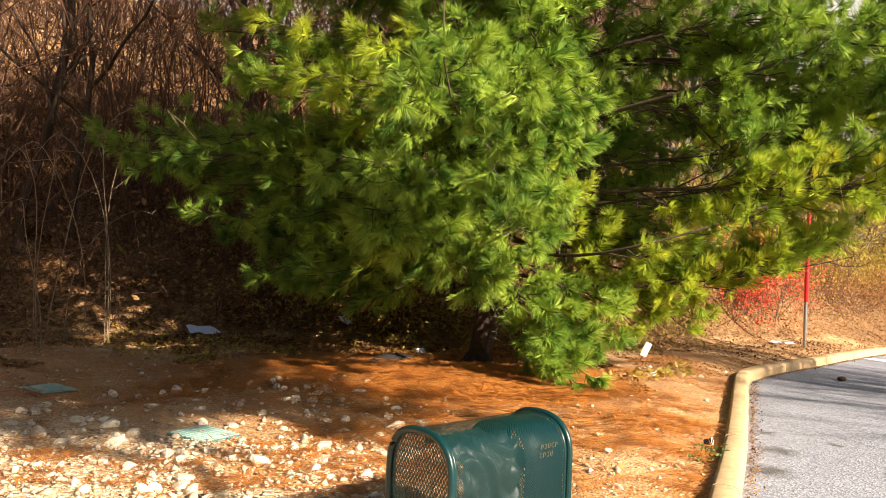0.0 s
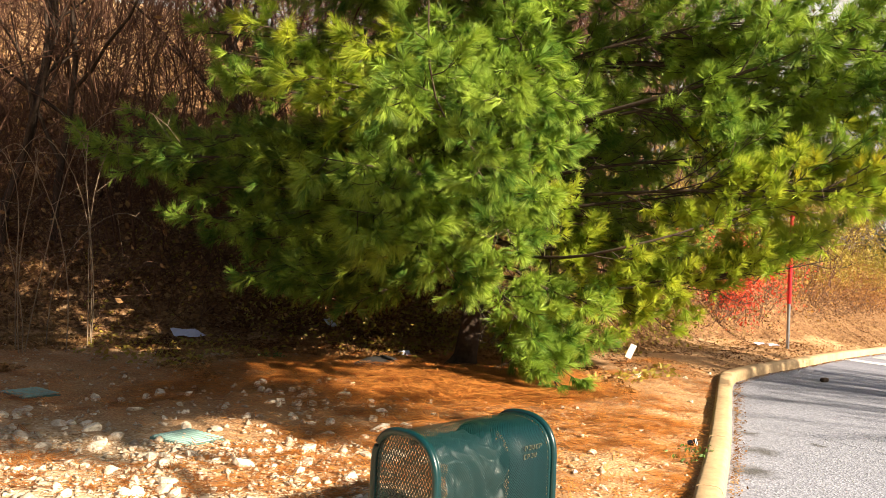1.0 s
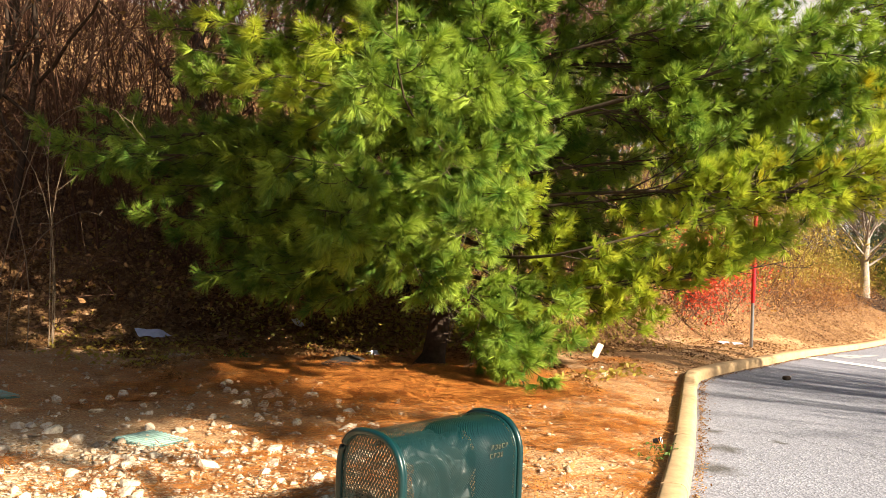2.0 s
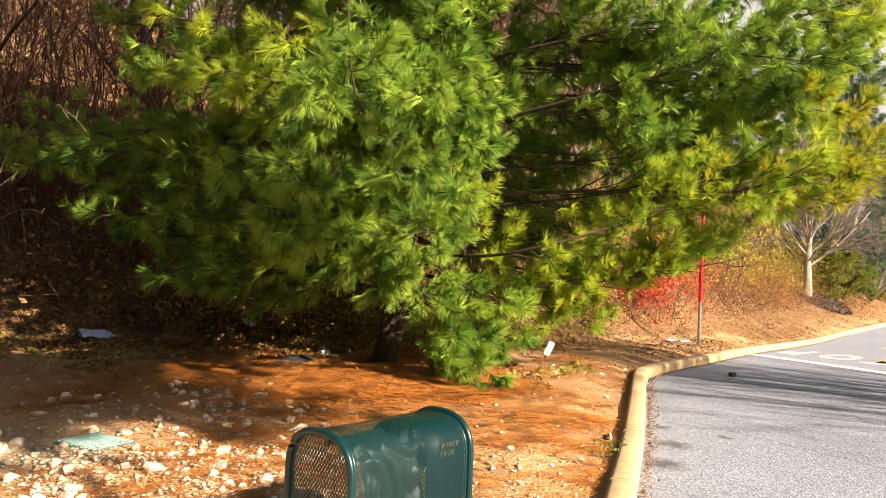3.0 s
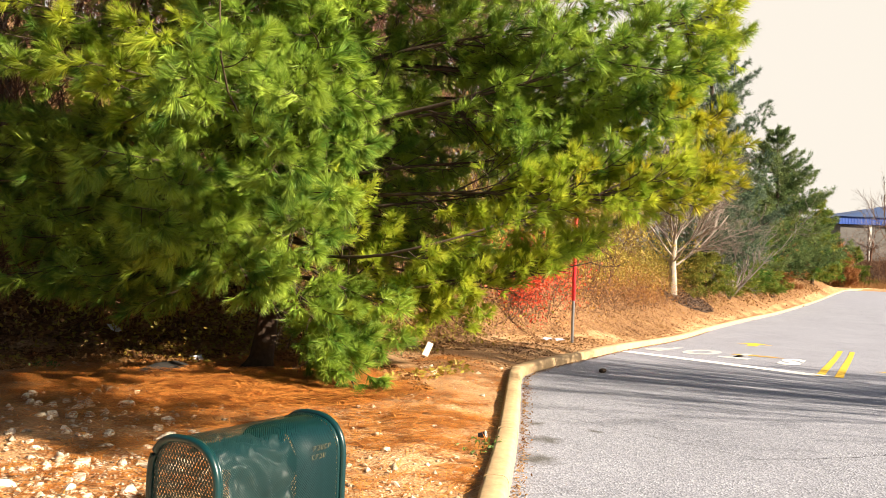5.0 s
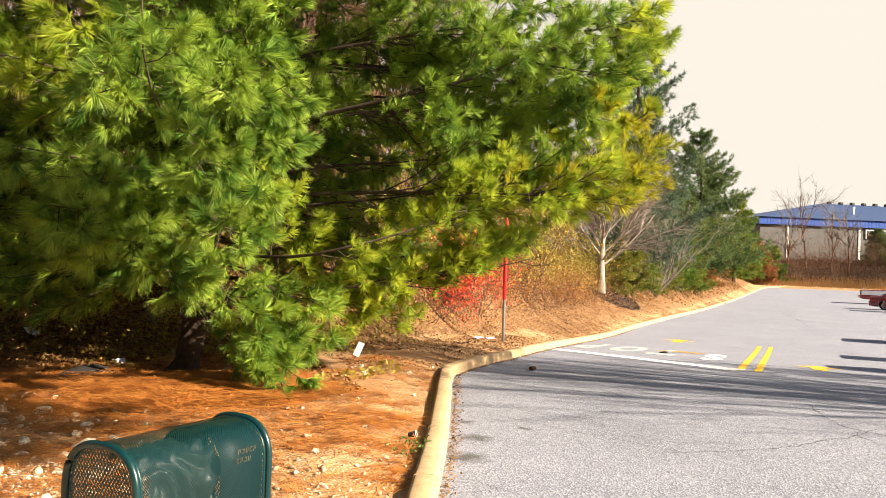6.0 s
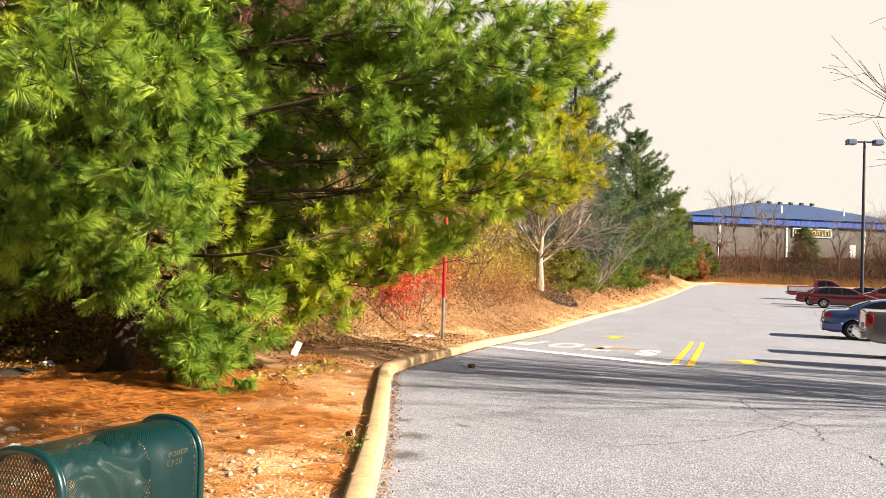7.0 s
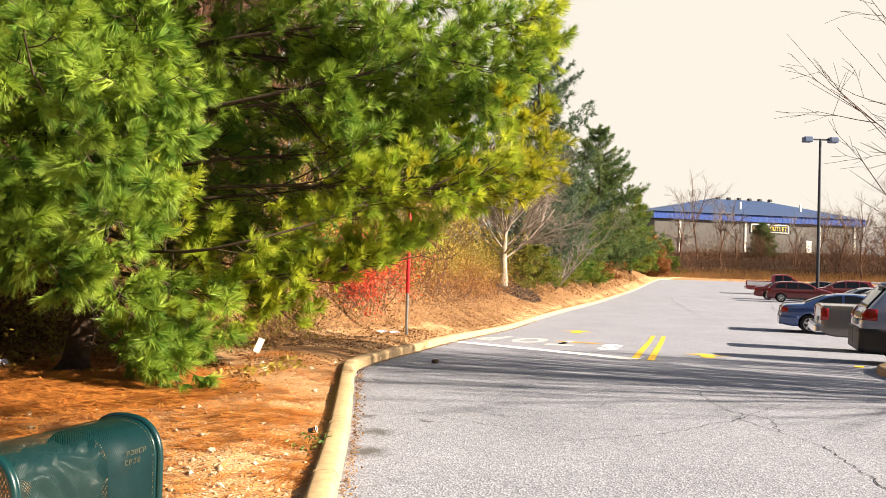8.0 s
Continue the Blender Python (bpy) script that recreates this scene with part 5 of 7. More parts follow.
bank_brush("orange-brown leafy brush behind the sign post", ORANGELEAF, 15000, 9, 4.0, 19.0, 14.5, 33.0, 0.9, 4.0, 1.2, 0.030, 150)
bank_brush("yellow-leaved brush behind the sign post", YELLOWLEAF, 9000, 10, 6.0, 19.0, 17.0, 34.0, 2.0, 5.0, 1.7, 0.034, 60)
bank_stems(1800, 12, 4.0, 19.0, 14.5, 34.0, 0.8, 5.0, 1.5)
bank_stems(1500, 4, 0.0, 30.0, 12.0, 44.0, 1.2, 8.0, 1.8)
bank_stems(1400, 5, -11.0, 3.0, 10.0, 19.0, 0.6, 6.0, 1.3)
bank_stems(2900, 7, -13.0, 0.5, 11.0, 20.0, 1.0, 7.0, 2.9)
for k, (x, y, h) in enumerate(((13.0, 31.0, 6.5), (9.5, 27.0, 7.0), (6.0, 24.0, 8.0))):
    ob = thing("bare_tree", "grey leafless tree on top of the bank", "tree", (x, y, ground_at(x, y) - 0.1), 0, "bare trees on the bank")
    paths, ends = branching(rng, h, 0.10, 4, 0.42, (0.04, 0), 3, 0.07, 0.2)
    v, f = tubes([q for q in paths if q[1][0] > 0.02], 5)
    put("trunk", mesh_of("trunk", v, f, TWIG, True), ob)
    v, f = tubes([(q, np.maximum(r, 0.006)) for q, r in paths if r[0] <= 0.02], 3)
    put("twig_tangle", mesh_of("twig_tangle", v, f, TWIG), ob)

# ---- road markings ----


def flat_mark(name, label, pts, mat, parent=None, lift=0.006):
    """A painted patch draped on the asphalt; pts: its outline."""
    v = [(x, y, float(road_z(np.array(x), np.array(y))) + lift) for x, y in pts]
    ob = put(name, mesh_of(name, v, [list(range(len(v)))], mat), parent)
    if label:
        tagged(ob, label, "road marking", kind="structure")
    return ob


def strip(name, label, a, b, width, mat, n=10):
    a, b = np.array(a), np.array(b)
    d = unit(b - a)
    w = np.array([-d[1], d[0]]) * width / 2
    t = np.linspace(0, 1, n)[:, None]
    p = a + (b - a) * t
    x = np.concatenate([p - w, p + w])
    v = np.column_stack([x, road_z(x[:, 0], x[:, 1]) + 0.006])
    i = np.arange(n - 1)
    f = np.stack([i, i + 1, i + 1 + n, i + n], 1)
    return tagged(put(name, mesh_of(name, v, f, mat)), label, "road marking", kind="structure")


strip("stop_line", "white stop line across the lane", (8.31, 15.92), (9.66, 11.44), 0.5, WHITEPAINT)
strip("centre_line", "yellow centre line stripe", (9.58, 11.43), (17.4, 20.0), 0.13, YELLOWPAINT, 24)
strip("centre_line", "yellow centre line stripe", (9.80, 11.25), (17.6, 19.75), 0.13, YELLOWPAINT, 24)

# mulch ring under the pale tree
r = np.random.default_rng(41)
a = r.random(2600) * 6.283
d = 1.5 * np.sqrt(r.random(2600))
u, w = 1.7 * d * np.cos(a), 0.75 * d * np.sin(a)
x, y = 20.3 + 0.71 * u - 0.7 * w, 33.1 + 0.7 * u + 0.71 * w
k = side_of(KERB, x, y) < -0.3
v, f = leaf_cards(r, np.stack([x[k], y[k], ground_z(x[k], y[k]) + 0.03], 1), np.full(int(k.sum()), 0.05), 0.7)
tagged(put("mulch", mesh_of("mulch", v, f, plain("dark bark mulch", (0.07, 0.045, 0.035), 0.95, 0, 0.5, 12.0))), "dark bark mulch ringed round the pale tree", "mulch", kind="stuff")


# ---- parked cars ----
GLASS = plain("tinted car glass", (0.010, 0.012, 0.014), 0.05, 0, 0.1, 5.0, 0.3, 0.0)
RUBBER = plain("tyre rubber", (0.02, 0.02, 0.02), 0.85, 0, 0.3, 30.0, 0.2, 0.2)
ALLOY = plain("alloy wheel", (0.55, 0.55, 0.56), 0.3, 0.9, 0.15, 20.0, 0.5, 0.0)
BLACKTRIM = plain("black plastic trim", (0.025, 0.025, 0.027), 0.55, 0, 0.2, 40.0, 0.4, 0.1)
CHROME = plain("chrome", (0.7, 0.7, 0.7), 0.12, 1.0, 0.1, 20.0, 0.5, 0.0)
TAILRED = plain("red tail lamp", (0.25, 0.008, 0.008), 0.1, 0, 0.2, 30.0, 0.6, 0.0)
PLATE = plain("pale number plate", (0.6, 0.6, 0.58), 0.5, 0, 0.1, 30.0)


def car_paint(name, colour, metal=0.4):
    m, t, p = material(name)
    c = ramp(t, noise_of(t, 3.0), [(0.3, tuple(q * 0.9 for q in colour)), (0.7, tuple(min(1, q * 1.06) for q in colour))])
    t.links.new(c, p.inputs["Base Color"])
    p.inputs["Metallic"].default_value, p.inputs["Roughness"].default_value = metal, 0.28
    p.inputs["Coat Weight"].default_value, p.inputs["Coat Roughness"].default_value = 0.8, 0.05
    return m


KINDS = {
    # upper outline from the rear bumper over the roof to the nose; belt height, wheels, glass, rear and front screens, lamp, bumper
    "sedan": dict(long=4.75, wide=1.80, belt=0.93, low=0.24, out=[(0.0, 0.50), (0.02, 0.70), (0.05, 0.90), (0.10, 0.99), (0.20, 1.03), (0.45, 1.05), (0.75, 1.07), (1.0, 1.19), (1.45, 1.37), (1.9, 1.45), (2.4, 1.46), (2.75, 1.42), (3.1, 1.28), (3.6, 1.04), (4.1, 0.94), (4.5, 0.82), (4.68, 0.70), (4.75, 0.50)],
                  wheels=(0.98, 3.75, 0.335), glass=[[(1.05, 1.0), (1.30, 1.20), (1.6, 1.32), (2.0, 1.38), (2.0, 0.98)], [(2.08, 0.98), (2.08, 1.385), (2.5, 1.37), (2.85, 1.27), (3.4, 1.0)]], rear=(0.82, 1.50), front=(2.86, 3.54), lamp=(0.74, 0.92, 0.24, 0.55), bumper=(0.30, 0.60)),
    "wagon": dict(long=4.55, wide=1.80, belt=0.95, low=0.24, out=[(0.0, 0.50), (0.02, 0.75), (0.06, 0.98), (0.18, 1.14), (0.40, 1.33), (0.60, 1.45), (0.9, 1.50), (1.4, 1.52), (2.1, 1.51), (2.55, 1.45), (2.9, 1.32), (3.45, 1.05), (3.95, 0.96), (4.3, 0.84), (4.48, 0.70), (4.55, 0.50)],
                  wheels=(0.90, 3.60, 0.335), glass=[[(0.52, 1.12), (0.75, 1.36), (1.2, 1.43), (1.2, 1.02), (0.6, 1.02)], [(1.28, 1.0), (1.28, 1.43), (2.0, 1.43), (2.0, 1.0)], [(2.08, 1.0), (2.08, 1.43), (2.4, 1.40), (2.72, 1.29), (3.25, 1.02)]], rear=(0.16, 0.56), front=(2.66, 3.40), lamp=(0.80, 1.0, 0.22, 0.62), bumper=(0.30, 0.60)),
    "suv": dict(long=4.65, wide=1.88, belt=1.06, low=0.30, out=[(0.0, 0.55), (0.01, 0.85), (0.05, 1.05), (0.20, 1.24), (0.42, 1.50), (0.50, 1.62), (0.8, 1.67), (1.4, 1.69), (2.2, 1.67), (2.6, 1.60), (2.95, 1.46), (3.5, 1.17), (4.05, 1.08), (4.4, 0.95), (4.58, 0.80), (4.65, 0.55)],
                wheels=(0.92, 3.65, 0.37), glass=[[(0.62, 1.24), (0.75, 1.47), (1.2, 1.56), (1.2, 1.14), (0.7, 1.16)], [(1.28, 1.12), (1.28, 1.57), (2.1, 1.57), (2.1, 1.11)], [(2.18, 1.11), (2.18, 1.57), (2.45, 1.54), (2.80, 1.42), (3.3, 1.13)]], rear=(0.12, 0.45), front=(2.72, 3.44), lamp=(0.90, 1.12, 0.26, 0.66), bumper=(0.30, 0.74)),
    "pickup": dict(long=5.7, wide=1.98, belt=1.18, low=0.42, out=[(0.0, 0.60), (0.01, 1.16), (0.03, 1.23), (0.08, 1.25), (1.0, 1.25), (2.05, 1.25), (2.12, 1.30), (2.20, 1.60), (2.30, 1.80), (2.5, 1.86), (3.0, 1.88), (3.45, 1.85), (3.75, 1.74), (4.4, 1.27), (5.0, 1.20), (5.4, 1.10), (5.6, 0.98), (5.7, 0.60)],
                   wheels=(1.25, 4.75, 0.40), glass=[[(2.45, 1.24), (2.50, 1.70), (3.1, 1.76), (3.1, 1.24)], [(3.18, 1.24), (3.18, 1.76), (3.45, 1.74), (3.75, 1.62), (4.2, 1.27)]], rear=(2.16, 2.28), front=(3.62, 4.32), lamp=(0.84, 1.14, 0.16, 0.84), bumper=(0.50, 0.72)),
}


def car(kind, paint, label, at_, heading, lower=None, group="parked cars"):
    """A parked car; its nose points along heading (degrees from +x), at_ is its rear end's middle."""
    k = KINDS[kind]
    ob = thing("pickup_truck" if kind == "pickup" else "car", label, "pickup truck" if kind == "pickup" else "car", at_, heading, group)
    half, belt, low, long_ = k["wide"] / 2, k["belt"], k["low"], k["long"]
    line_ = np.array(k["out"])
    roof = line_[:, 1].max()
    xr, xf, wr = k["wheels"]
    crisp = kind == "pickup"

    def top(x):
        return np.interp(x, line_[:, 0], line_[:, 1])

    def plan(x):
        end = np.clip(np.minimum(x, long_ - x), 0, 9)
        nose = np.clip((x - (long_ - 1.0)) / 1.0, 0, 1)
        return (1 - (0.07 if crisp else 0.15) * np.exp(-end / (0.05 if crisp else 0.16))) * (1 - 0.07 * nose ** 2)

    def wide(z):
        return half * (1.0 - 0.21 * np.clip((z - belt) / (roof - belt), 0, 1) - 0.07 * np.clip((0.62 - z) / 0.4, 0, 1) ** 1.5 - 0.015 * np.clip((z - 0.78) / (belt - 0.78), 0, 1))

    def bottom(x):
        z = low + 0.14 * np.exp(-x / 0.12) + 0.10 * np.exp(-(long_ - x) / 0.12)
        for c in (xr, xf):
            q = (wr + 0.055) ** 2 - (x - c) ** 2
            z = np.where(q > 0, np.maximum(z, wr + np.sqrt(np.maximum(q, 0)) * 0.98), z)
        return np.minimum(z, top(x) - 0.06)

    st = set([0.0, 0.008, 0.02, 0.04, 0.07, 0.11, long_ - 0.11, long_ - 0.05, long_ - 0.02, long_] + list(line_[:, 0]) + list(np.arange(0.16, long_ - 0.1, 0.14)))
    for c in (xr, xf):
        st |= set(c + (wr + 0.056) * np.cos(np.linspace(0.02, math.pi - 0.02, 13)))
    st = np.array(sorted(st))
    st = st[np.concatenate([[True], np.diff(st) > 0.004])]
    zb, zt = bottom(st), top(st)
    rings = []
    side = np.array([0.0, 0.06, 0.16, 0.28, 0.42, 0.56, 0.70, 0.84, 1.0])
    arc = np.linspace(0, math.pi / 2, 6)[1:]
    for x, b, u in zip(st, zb, zt):
        r = min(0.05 if crisp and u < 1.3 else 0.11, 0.4 * (u - b))
        zz = b + (u - r - b) * side
        yy = wide(zz) * plan(x)
        yy[0] *= 0.975
        ye = yy[-1]
        rh = min(0.15 if not crisp else 0.07, ye * 0.4)
        za = u - r + (r - 0.03) * np.sin(arc)
        ya = ye - rh * (1 - np.cos(arc))
        yc = ya[-1] * np.array([0.66, 0.33, 0.0])
        zc = u - 0.03 * (yc / ya[-1]) ** 2
        hy = np.concatenate([[0.0], yy, ya, yc])
        hz_ = np.concatenate([[b], zz, za, zc])
        rings.append(np.concatenate([np.stack([0 * hy + x, hy, hz_], 1), np.stack([0 * hy + x, -hy, hz_], 1)[-2:0:-1]]))
    rings = np.array(rings)
    ns, nr = rings.shape[:2]
    i = (np.arange(ns - 1)[:, None] * nr + np.arange(nr)[None])
    j = (np.arange(ns - 1)[:, None] * nr + (np.arange(nr)[None] + 1) % nr)
    f = np.stack([i, j, j + nr, i + nr], -1).reshape(-1, 4)
    faces = [tuple(q) for q in f] + [tuple(range(nr))[::-1], tuple(range((ns - 1) * nr, ns * nr))]
    body = put("body", mesh_of("body", rings.reshape(-1, 3), faces, paint, True), ob)

    def slab(name, grid, thick, mat, label_=""):
        """A curved plate from a grid of points, thickened inwards."""
        g = np.asarray(grid, float)
        a, b = g.shape[:2]
        v = np.concatenate([g.reshape(-1, 3), (g + thick).reshape(-1, 3)])
        n = a * b
        q = (np.arange(a - 1)[:, None] * b + np.arange(b - 1)[None]).ravel()
        fs = [(c, c + 1, c + b + 1, c + b) for c in q] + [(n + c, n + c + b, n + c + b + 1, n + c + 1) for c in q]
        rim = list(range(b)) + [r_ * b + b - 1 for r_ in range(1, a)] + [(a - 1) * b + c for c in range(b - 2, -1, -1)] + [r_ * b for r_ in range(a - 2, 0, -1)]
        fs += [(p_, n + p_, n + q_, q_) for p_, q_ in zip(rim, rim[1:] + rim[:1])]
        return put(name, mesh_of(name, v, fs, mat, True), ob, label=label_)

    def wrap(name, z0, z1, depth, inner, off, mat, label_="", sides=(-1, 1)):
        """A plate that wraps the rear corner between two heights: from inner (share of the width) round to depth along the side."""
        zs = np.linspace(z0, z1, 5)
        for s in sides:
            grid = []
            for z in zs:
                xe = float(np.interp(z, line_[:5, 1], line_[:5, 0]))
                w = float(wide(z))
                row = [(xe - off, s * w * float(plan(xe)) * q, z) for q in np.linspace(inner, 0.94, 5)]
                row += [(xe + e - off * max(0, 1 - e / 0.05), s * (w * float(plan(xe + e)) + off * min(1, 0.5 + e / 0.05)), z) for e in np.linspace(0.0, max(0.03, depth - xe), 7)]
                grid.append(row)
            slab(name, grid, np.array([0.02, -s * 0.02, 0]), mat, label_)

    for g in k["glass"]:
        for s in (-1, 1):
            q = [(x, s * (float(wide(z) * plan(x)) + 0.008), z) for x, z in g]
            me = mesh_of("side_window", q + [(x, y - s * 0.03, z) for x, y, z in q], [tuple(range(len(q)))] + [(i_, (i_ + 1) % len(q), len(q) + (i_ + 1) % len(q), len(q) + i_) for i_ in range(len(q))], GLASS)
            put("side_window", me, ob)
    for name, (x0, x1) in (("rear_window", k["rear"]), ("windscreen", k["front"])):
        xs, ys = np.linspace(x0, x1, 6), np.linspace(-1, 1, 9)
        slope = math.atan2(float(top(x1) - top(x0)), x1 - x0)
        up = np.array([-math.sin(slope), 0, math.cos(slope)]) * 0.012
        slab(name, [[np.array([x, y * 0.80 * float(wide(top(x)) * plan(x)), float(top(x)) - 0.03 * 0.7 * y * y]) + up for y in ys] for x in xs], -up * 1.5, GLASS)
    za, zb_, dep, inn = k["lamp"]
    wrap("tail_lamp", za, zb_, dep, inn, 0.012, TAILRED, "red tail lamp")
    b0, b1 = k["bumper"]
    if kind == "pickup":
        part("rear_bumper", box(-0.16, 0.06, -half * 0.96, half * 0.96, b0, b1, 0.05, 3), CHROME, ob, "chrome rear bumper")
    else:
        wrap("rear_bumper", b0, b1, xr - wr - 0.06, 0.0, 0.035, lower or paint)
    part("front_bumper", box(long_ - 0.22, long_ + 0.03, -half * 0.78, half * 0.78, b0, b1 - 0.06, 0.06, 3), lower or paint, ob)
    part("number_plate", box(-0.03, 0.01, -0.16, 0.16, b1 + 0.05, b1 + 0.17), PLATE, ob, "pale blank number plate")
    part("exhaust", box(0.14, 0.4, -half * 0.55 - 0.03, -half * 0.55 + 0.03, low + 0.02, low + 0.08, 0.025, 3), BLACKTRIM, ob)
    if kind == "suv":
        part("spoiler", box(0.36, 0.62, -half * 0.70, half * 0.70, roof - 0.10, roof - 0.05, 0.02), paint, ob)
    for s in (-1, 1):
        part("door_handle", box(1.86, 2.03, s * half - 0.03, s * half + 0.022, belt - 0.13, belt - 0.10, 0.01), paint, ob)
        part("wing_mirror", box(long_ * 0.66, long_ * 0.66 + 0.14, s * (half + 0.06) - 0.10, s * (half + 0.06) + 0.10, belt + 0.02, belt + 0.18, 0.04, 3), paint, ob)
        part("sill", box(xr + wr + 0.06, xf - wr - 0.06, s * half * 0.94 - 0.03, s * half * 0.94 + 0.02, low - 0.01, low + 0.12, 0.015), lower or BLACKTRIM, ob)
        for x in (1.24, 2.04, 2.95):
            if x < long_ * 0.7 and kind != "pickup":
                z0, z1 = low + 0.14, belt - 0.02
                part("door_gap", box(x - 0.006, x + 0.006, s * half - 0.008 - 0.012, s * half + 0.003 - 0.012, max(z0, wr * 2 + 0.05 if abs(x - xr) < wr + 0.08 else z0), z1), BLACKTRIM, ob)
        for x in (xr, xf):
            wh = thing("wheel", "", "", (x, s * (half - 0.13), wr))
            wh.parent = ob
            prof = [(-0.11, wr * 0.66), (-0.11, wr * 0.93), (-0.08, wr), (0.08, wr), (0.11, wr * 0.93), (0.11, wr * 0.66)]
            ang = np.linspace(0, 2 * np.pi, 25)[:-1]
            vv = [(r * math.cos(a), y, r * math.sin(a)) for a in ang for y, r in prof]
            ff = [(i_ * 6 + j_, i_ * 6 + j_ + 1, ((i_ + 1) % 24) * 6 + j_ + 1, ((i_ + 1) % 24) * 6 + j_) for i_ in range(24) for j_ in range(5)]
            put("tyre", mesh_of("tyre", vv, ff, RUBBER, True), wh)
            bm = bmesh.new()
            bmesh.ops.create_cone(bm, cap_ends=True, segments=20, radius1=wr * 0.66, radius2=wr * 0.66, depth=0.02, matrix=pose(0, s * 0.02, 0, 90, 0, 0))
            part("rim_well", bm, BLACKTRIM, wh)
            bm = bmesh.new()
            for q in range(5):
                bmesh.ops.create_cube(bm, size=1.0, matrix=pose(0, s * 0.07, 0, 0, q * 72, 0) @ Matrix.Translation((0, 0, wr * 0.33)) @ Matrix.Diagonal((wr * 0.22, 0.03, wr * 0.66, 1)))
            bmesh.ops.create_cone(bm, cap_ends=True, segments=12, radius1=wr * 0.18, radius2=wr * 0.15, depth=0.05, matrix=pose(0, s * 0.08, 0, 90 * s, 0, 0))
            part("rim", bm, ALLOY, wh)
            ring = np.stack([wr * 0.64 * np.cos(ang), 0 * ang + s * 0.085, wr * 0.64 * np.sin(ang)], 1)
            vv, ff = tubes([(np.concatenate([ring, ring[:1]]), np.full(25, 0.018))], 6)
            put("rim_lip", mesh_of("rim_lip", vv, ff, ALLOY, True), wh)
    if kind == "pickup" and lower:
        for s in (-1, 1):
            part("side_band", box(0.1, 2.2, s * half - 0.03, s * half + 0.006, 0.80, 1.16, 0.006), lower, ob, "white painted side band")
    return ob


def lot(x, y):
    return (x, y, float(road_z(np.array(x), np.array(y))))


HEAD = -46.0
# blue of the reflected sky is put into this silver paint
SKYSILVER = car_paint("silver paint with sky blue", (0.22, 0.28, 0.46), 0.1)
car("suv", SKYSILVER, "silver sport utility car, its paint tinted sky blue, with black lower trim", lot(15.0, 11.15), HEAD, BLACKTRIM)
car("pickup", car_paint("silver beige paint", (0.13, 0.118, 0.11), 0.3), "silver-beige pickup truck with a chrome rear bumper", lot(18.79, 15.12), HEAD)
car("sedan", car_paint("slate blue paint", (0.03, 0.065, 0.19), 0.25), "slate blue sedan parked nose to the centre of the lot", lot(24.47, 21.37), HEAD)
car("wagon", car_paint("dark red paint", (0.11, 0.004, 0.009), 0.3), "dark red hatchback in the far row", lot(47.6, 42.8), HEAD)
car("sedan", car_paint("red paint", (0.14, 0.005, 0.010), 0.3), "red sedan half hidden behind the hatchback", lot(50.3, 46.5), HEAD)
car("pickup", car_paint("old red paint", (0.20, 0.009, 0.018), 0.2), "old red pickup truck with a white side band", lot(58.6, 55.2), HEAD, car_paint("white paint", (0.8, 0.8, 0.8), 0.0))
car("sedan", car_paint("dark blue paint", (0.02, 0.025, 0.04)), "dark blue sedan in the opposite row", lot(60.0, 45.4), HEAD + 180)
car("suv", car_paint("maroon paint", (0.16, 0.01, 0.015), 0.2), "maroon sport utility car in the opposite row", lot(55.5, 39.8), HEAD + 180)
car("sedan", car_paint("pale silver paint", (0.32, 0.35, 0.42)), "silver sedan in the opposite row", lot(42.1, 27.9), HEAD + 180)
car("suv", car_paint("plain white paint", (0.7, 0.7, 0.7), 0.0), "white sport utility car in the opposite row", lot(39.5, 24.8), HEAD + 180)

# ---- far slope, brush and building ----
rng = np.random.default_rng(91)


def far_at(az, d):
    x, y = math.sin(radians(az)) * d, math.cos(radians(az)) * d
    return x, y, ground_at(x, y)


BRUSH = leafy("dry brown brush", [(0.0, (0.055, 0.032, 0.024)), (0.5, (0.105, 0.060, 0.040)), (1.0, (0.22, 0.115, 0.058))], 0.15, 0.9, "island", 0.05)
GOLD = leafy("dry golden grass", [(0.0, (0.35, 0.18, 0.06)), (1.0, (0.58, 0.34, 0.14))], 0.2)


def stalks(name, label, mat, n, az0, az1, d0, d1, h0, h1, width):
    a, d = radians(az0) + radians(az1 - az0) * rng.random(n), d0 + (d1 - d0) * rng.random(n)
    x, y = np.sin(a) * d, np.cos(a) * d
    k = (0.72 * x + 0.69 * y > 113.5)
    x, y = x[k], y[k]
    z = ground_z(x, y)
    h = h0 + (h1 - h0) * rng.random(len(x))
    p = np.stack([x, y, z - 0.05], 1)
    tip = p + np.stack([rng.normal(size=len(x)) * 0.3 * h, rng.normal(size=len(x)) * 0.3 * h, h], 1)
    w = np.stack([np.cos(a[k]), -np.sin(a[k]), 0 * x], 1) * (width * (0.5 + rng.random(len(x))))[:, None]
    v = np.stack([p - w, p + w, tip], 1).reshape(-1, 3)
    return tagged(put(name, mesh_of(name, v, np.arange(len(v)).reshape(-1, 3), mat)), label, "brush", kind="stuff")


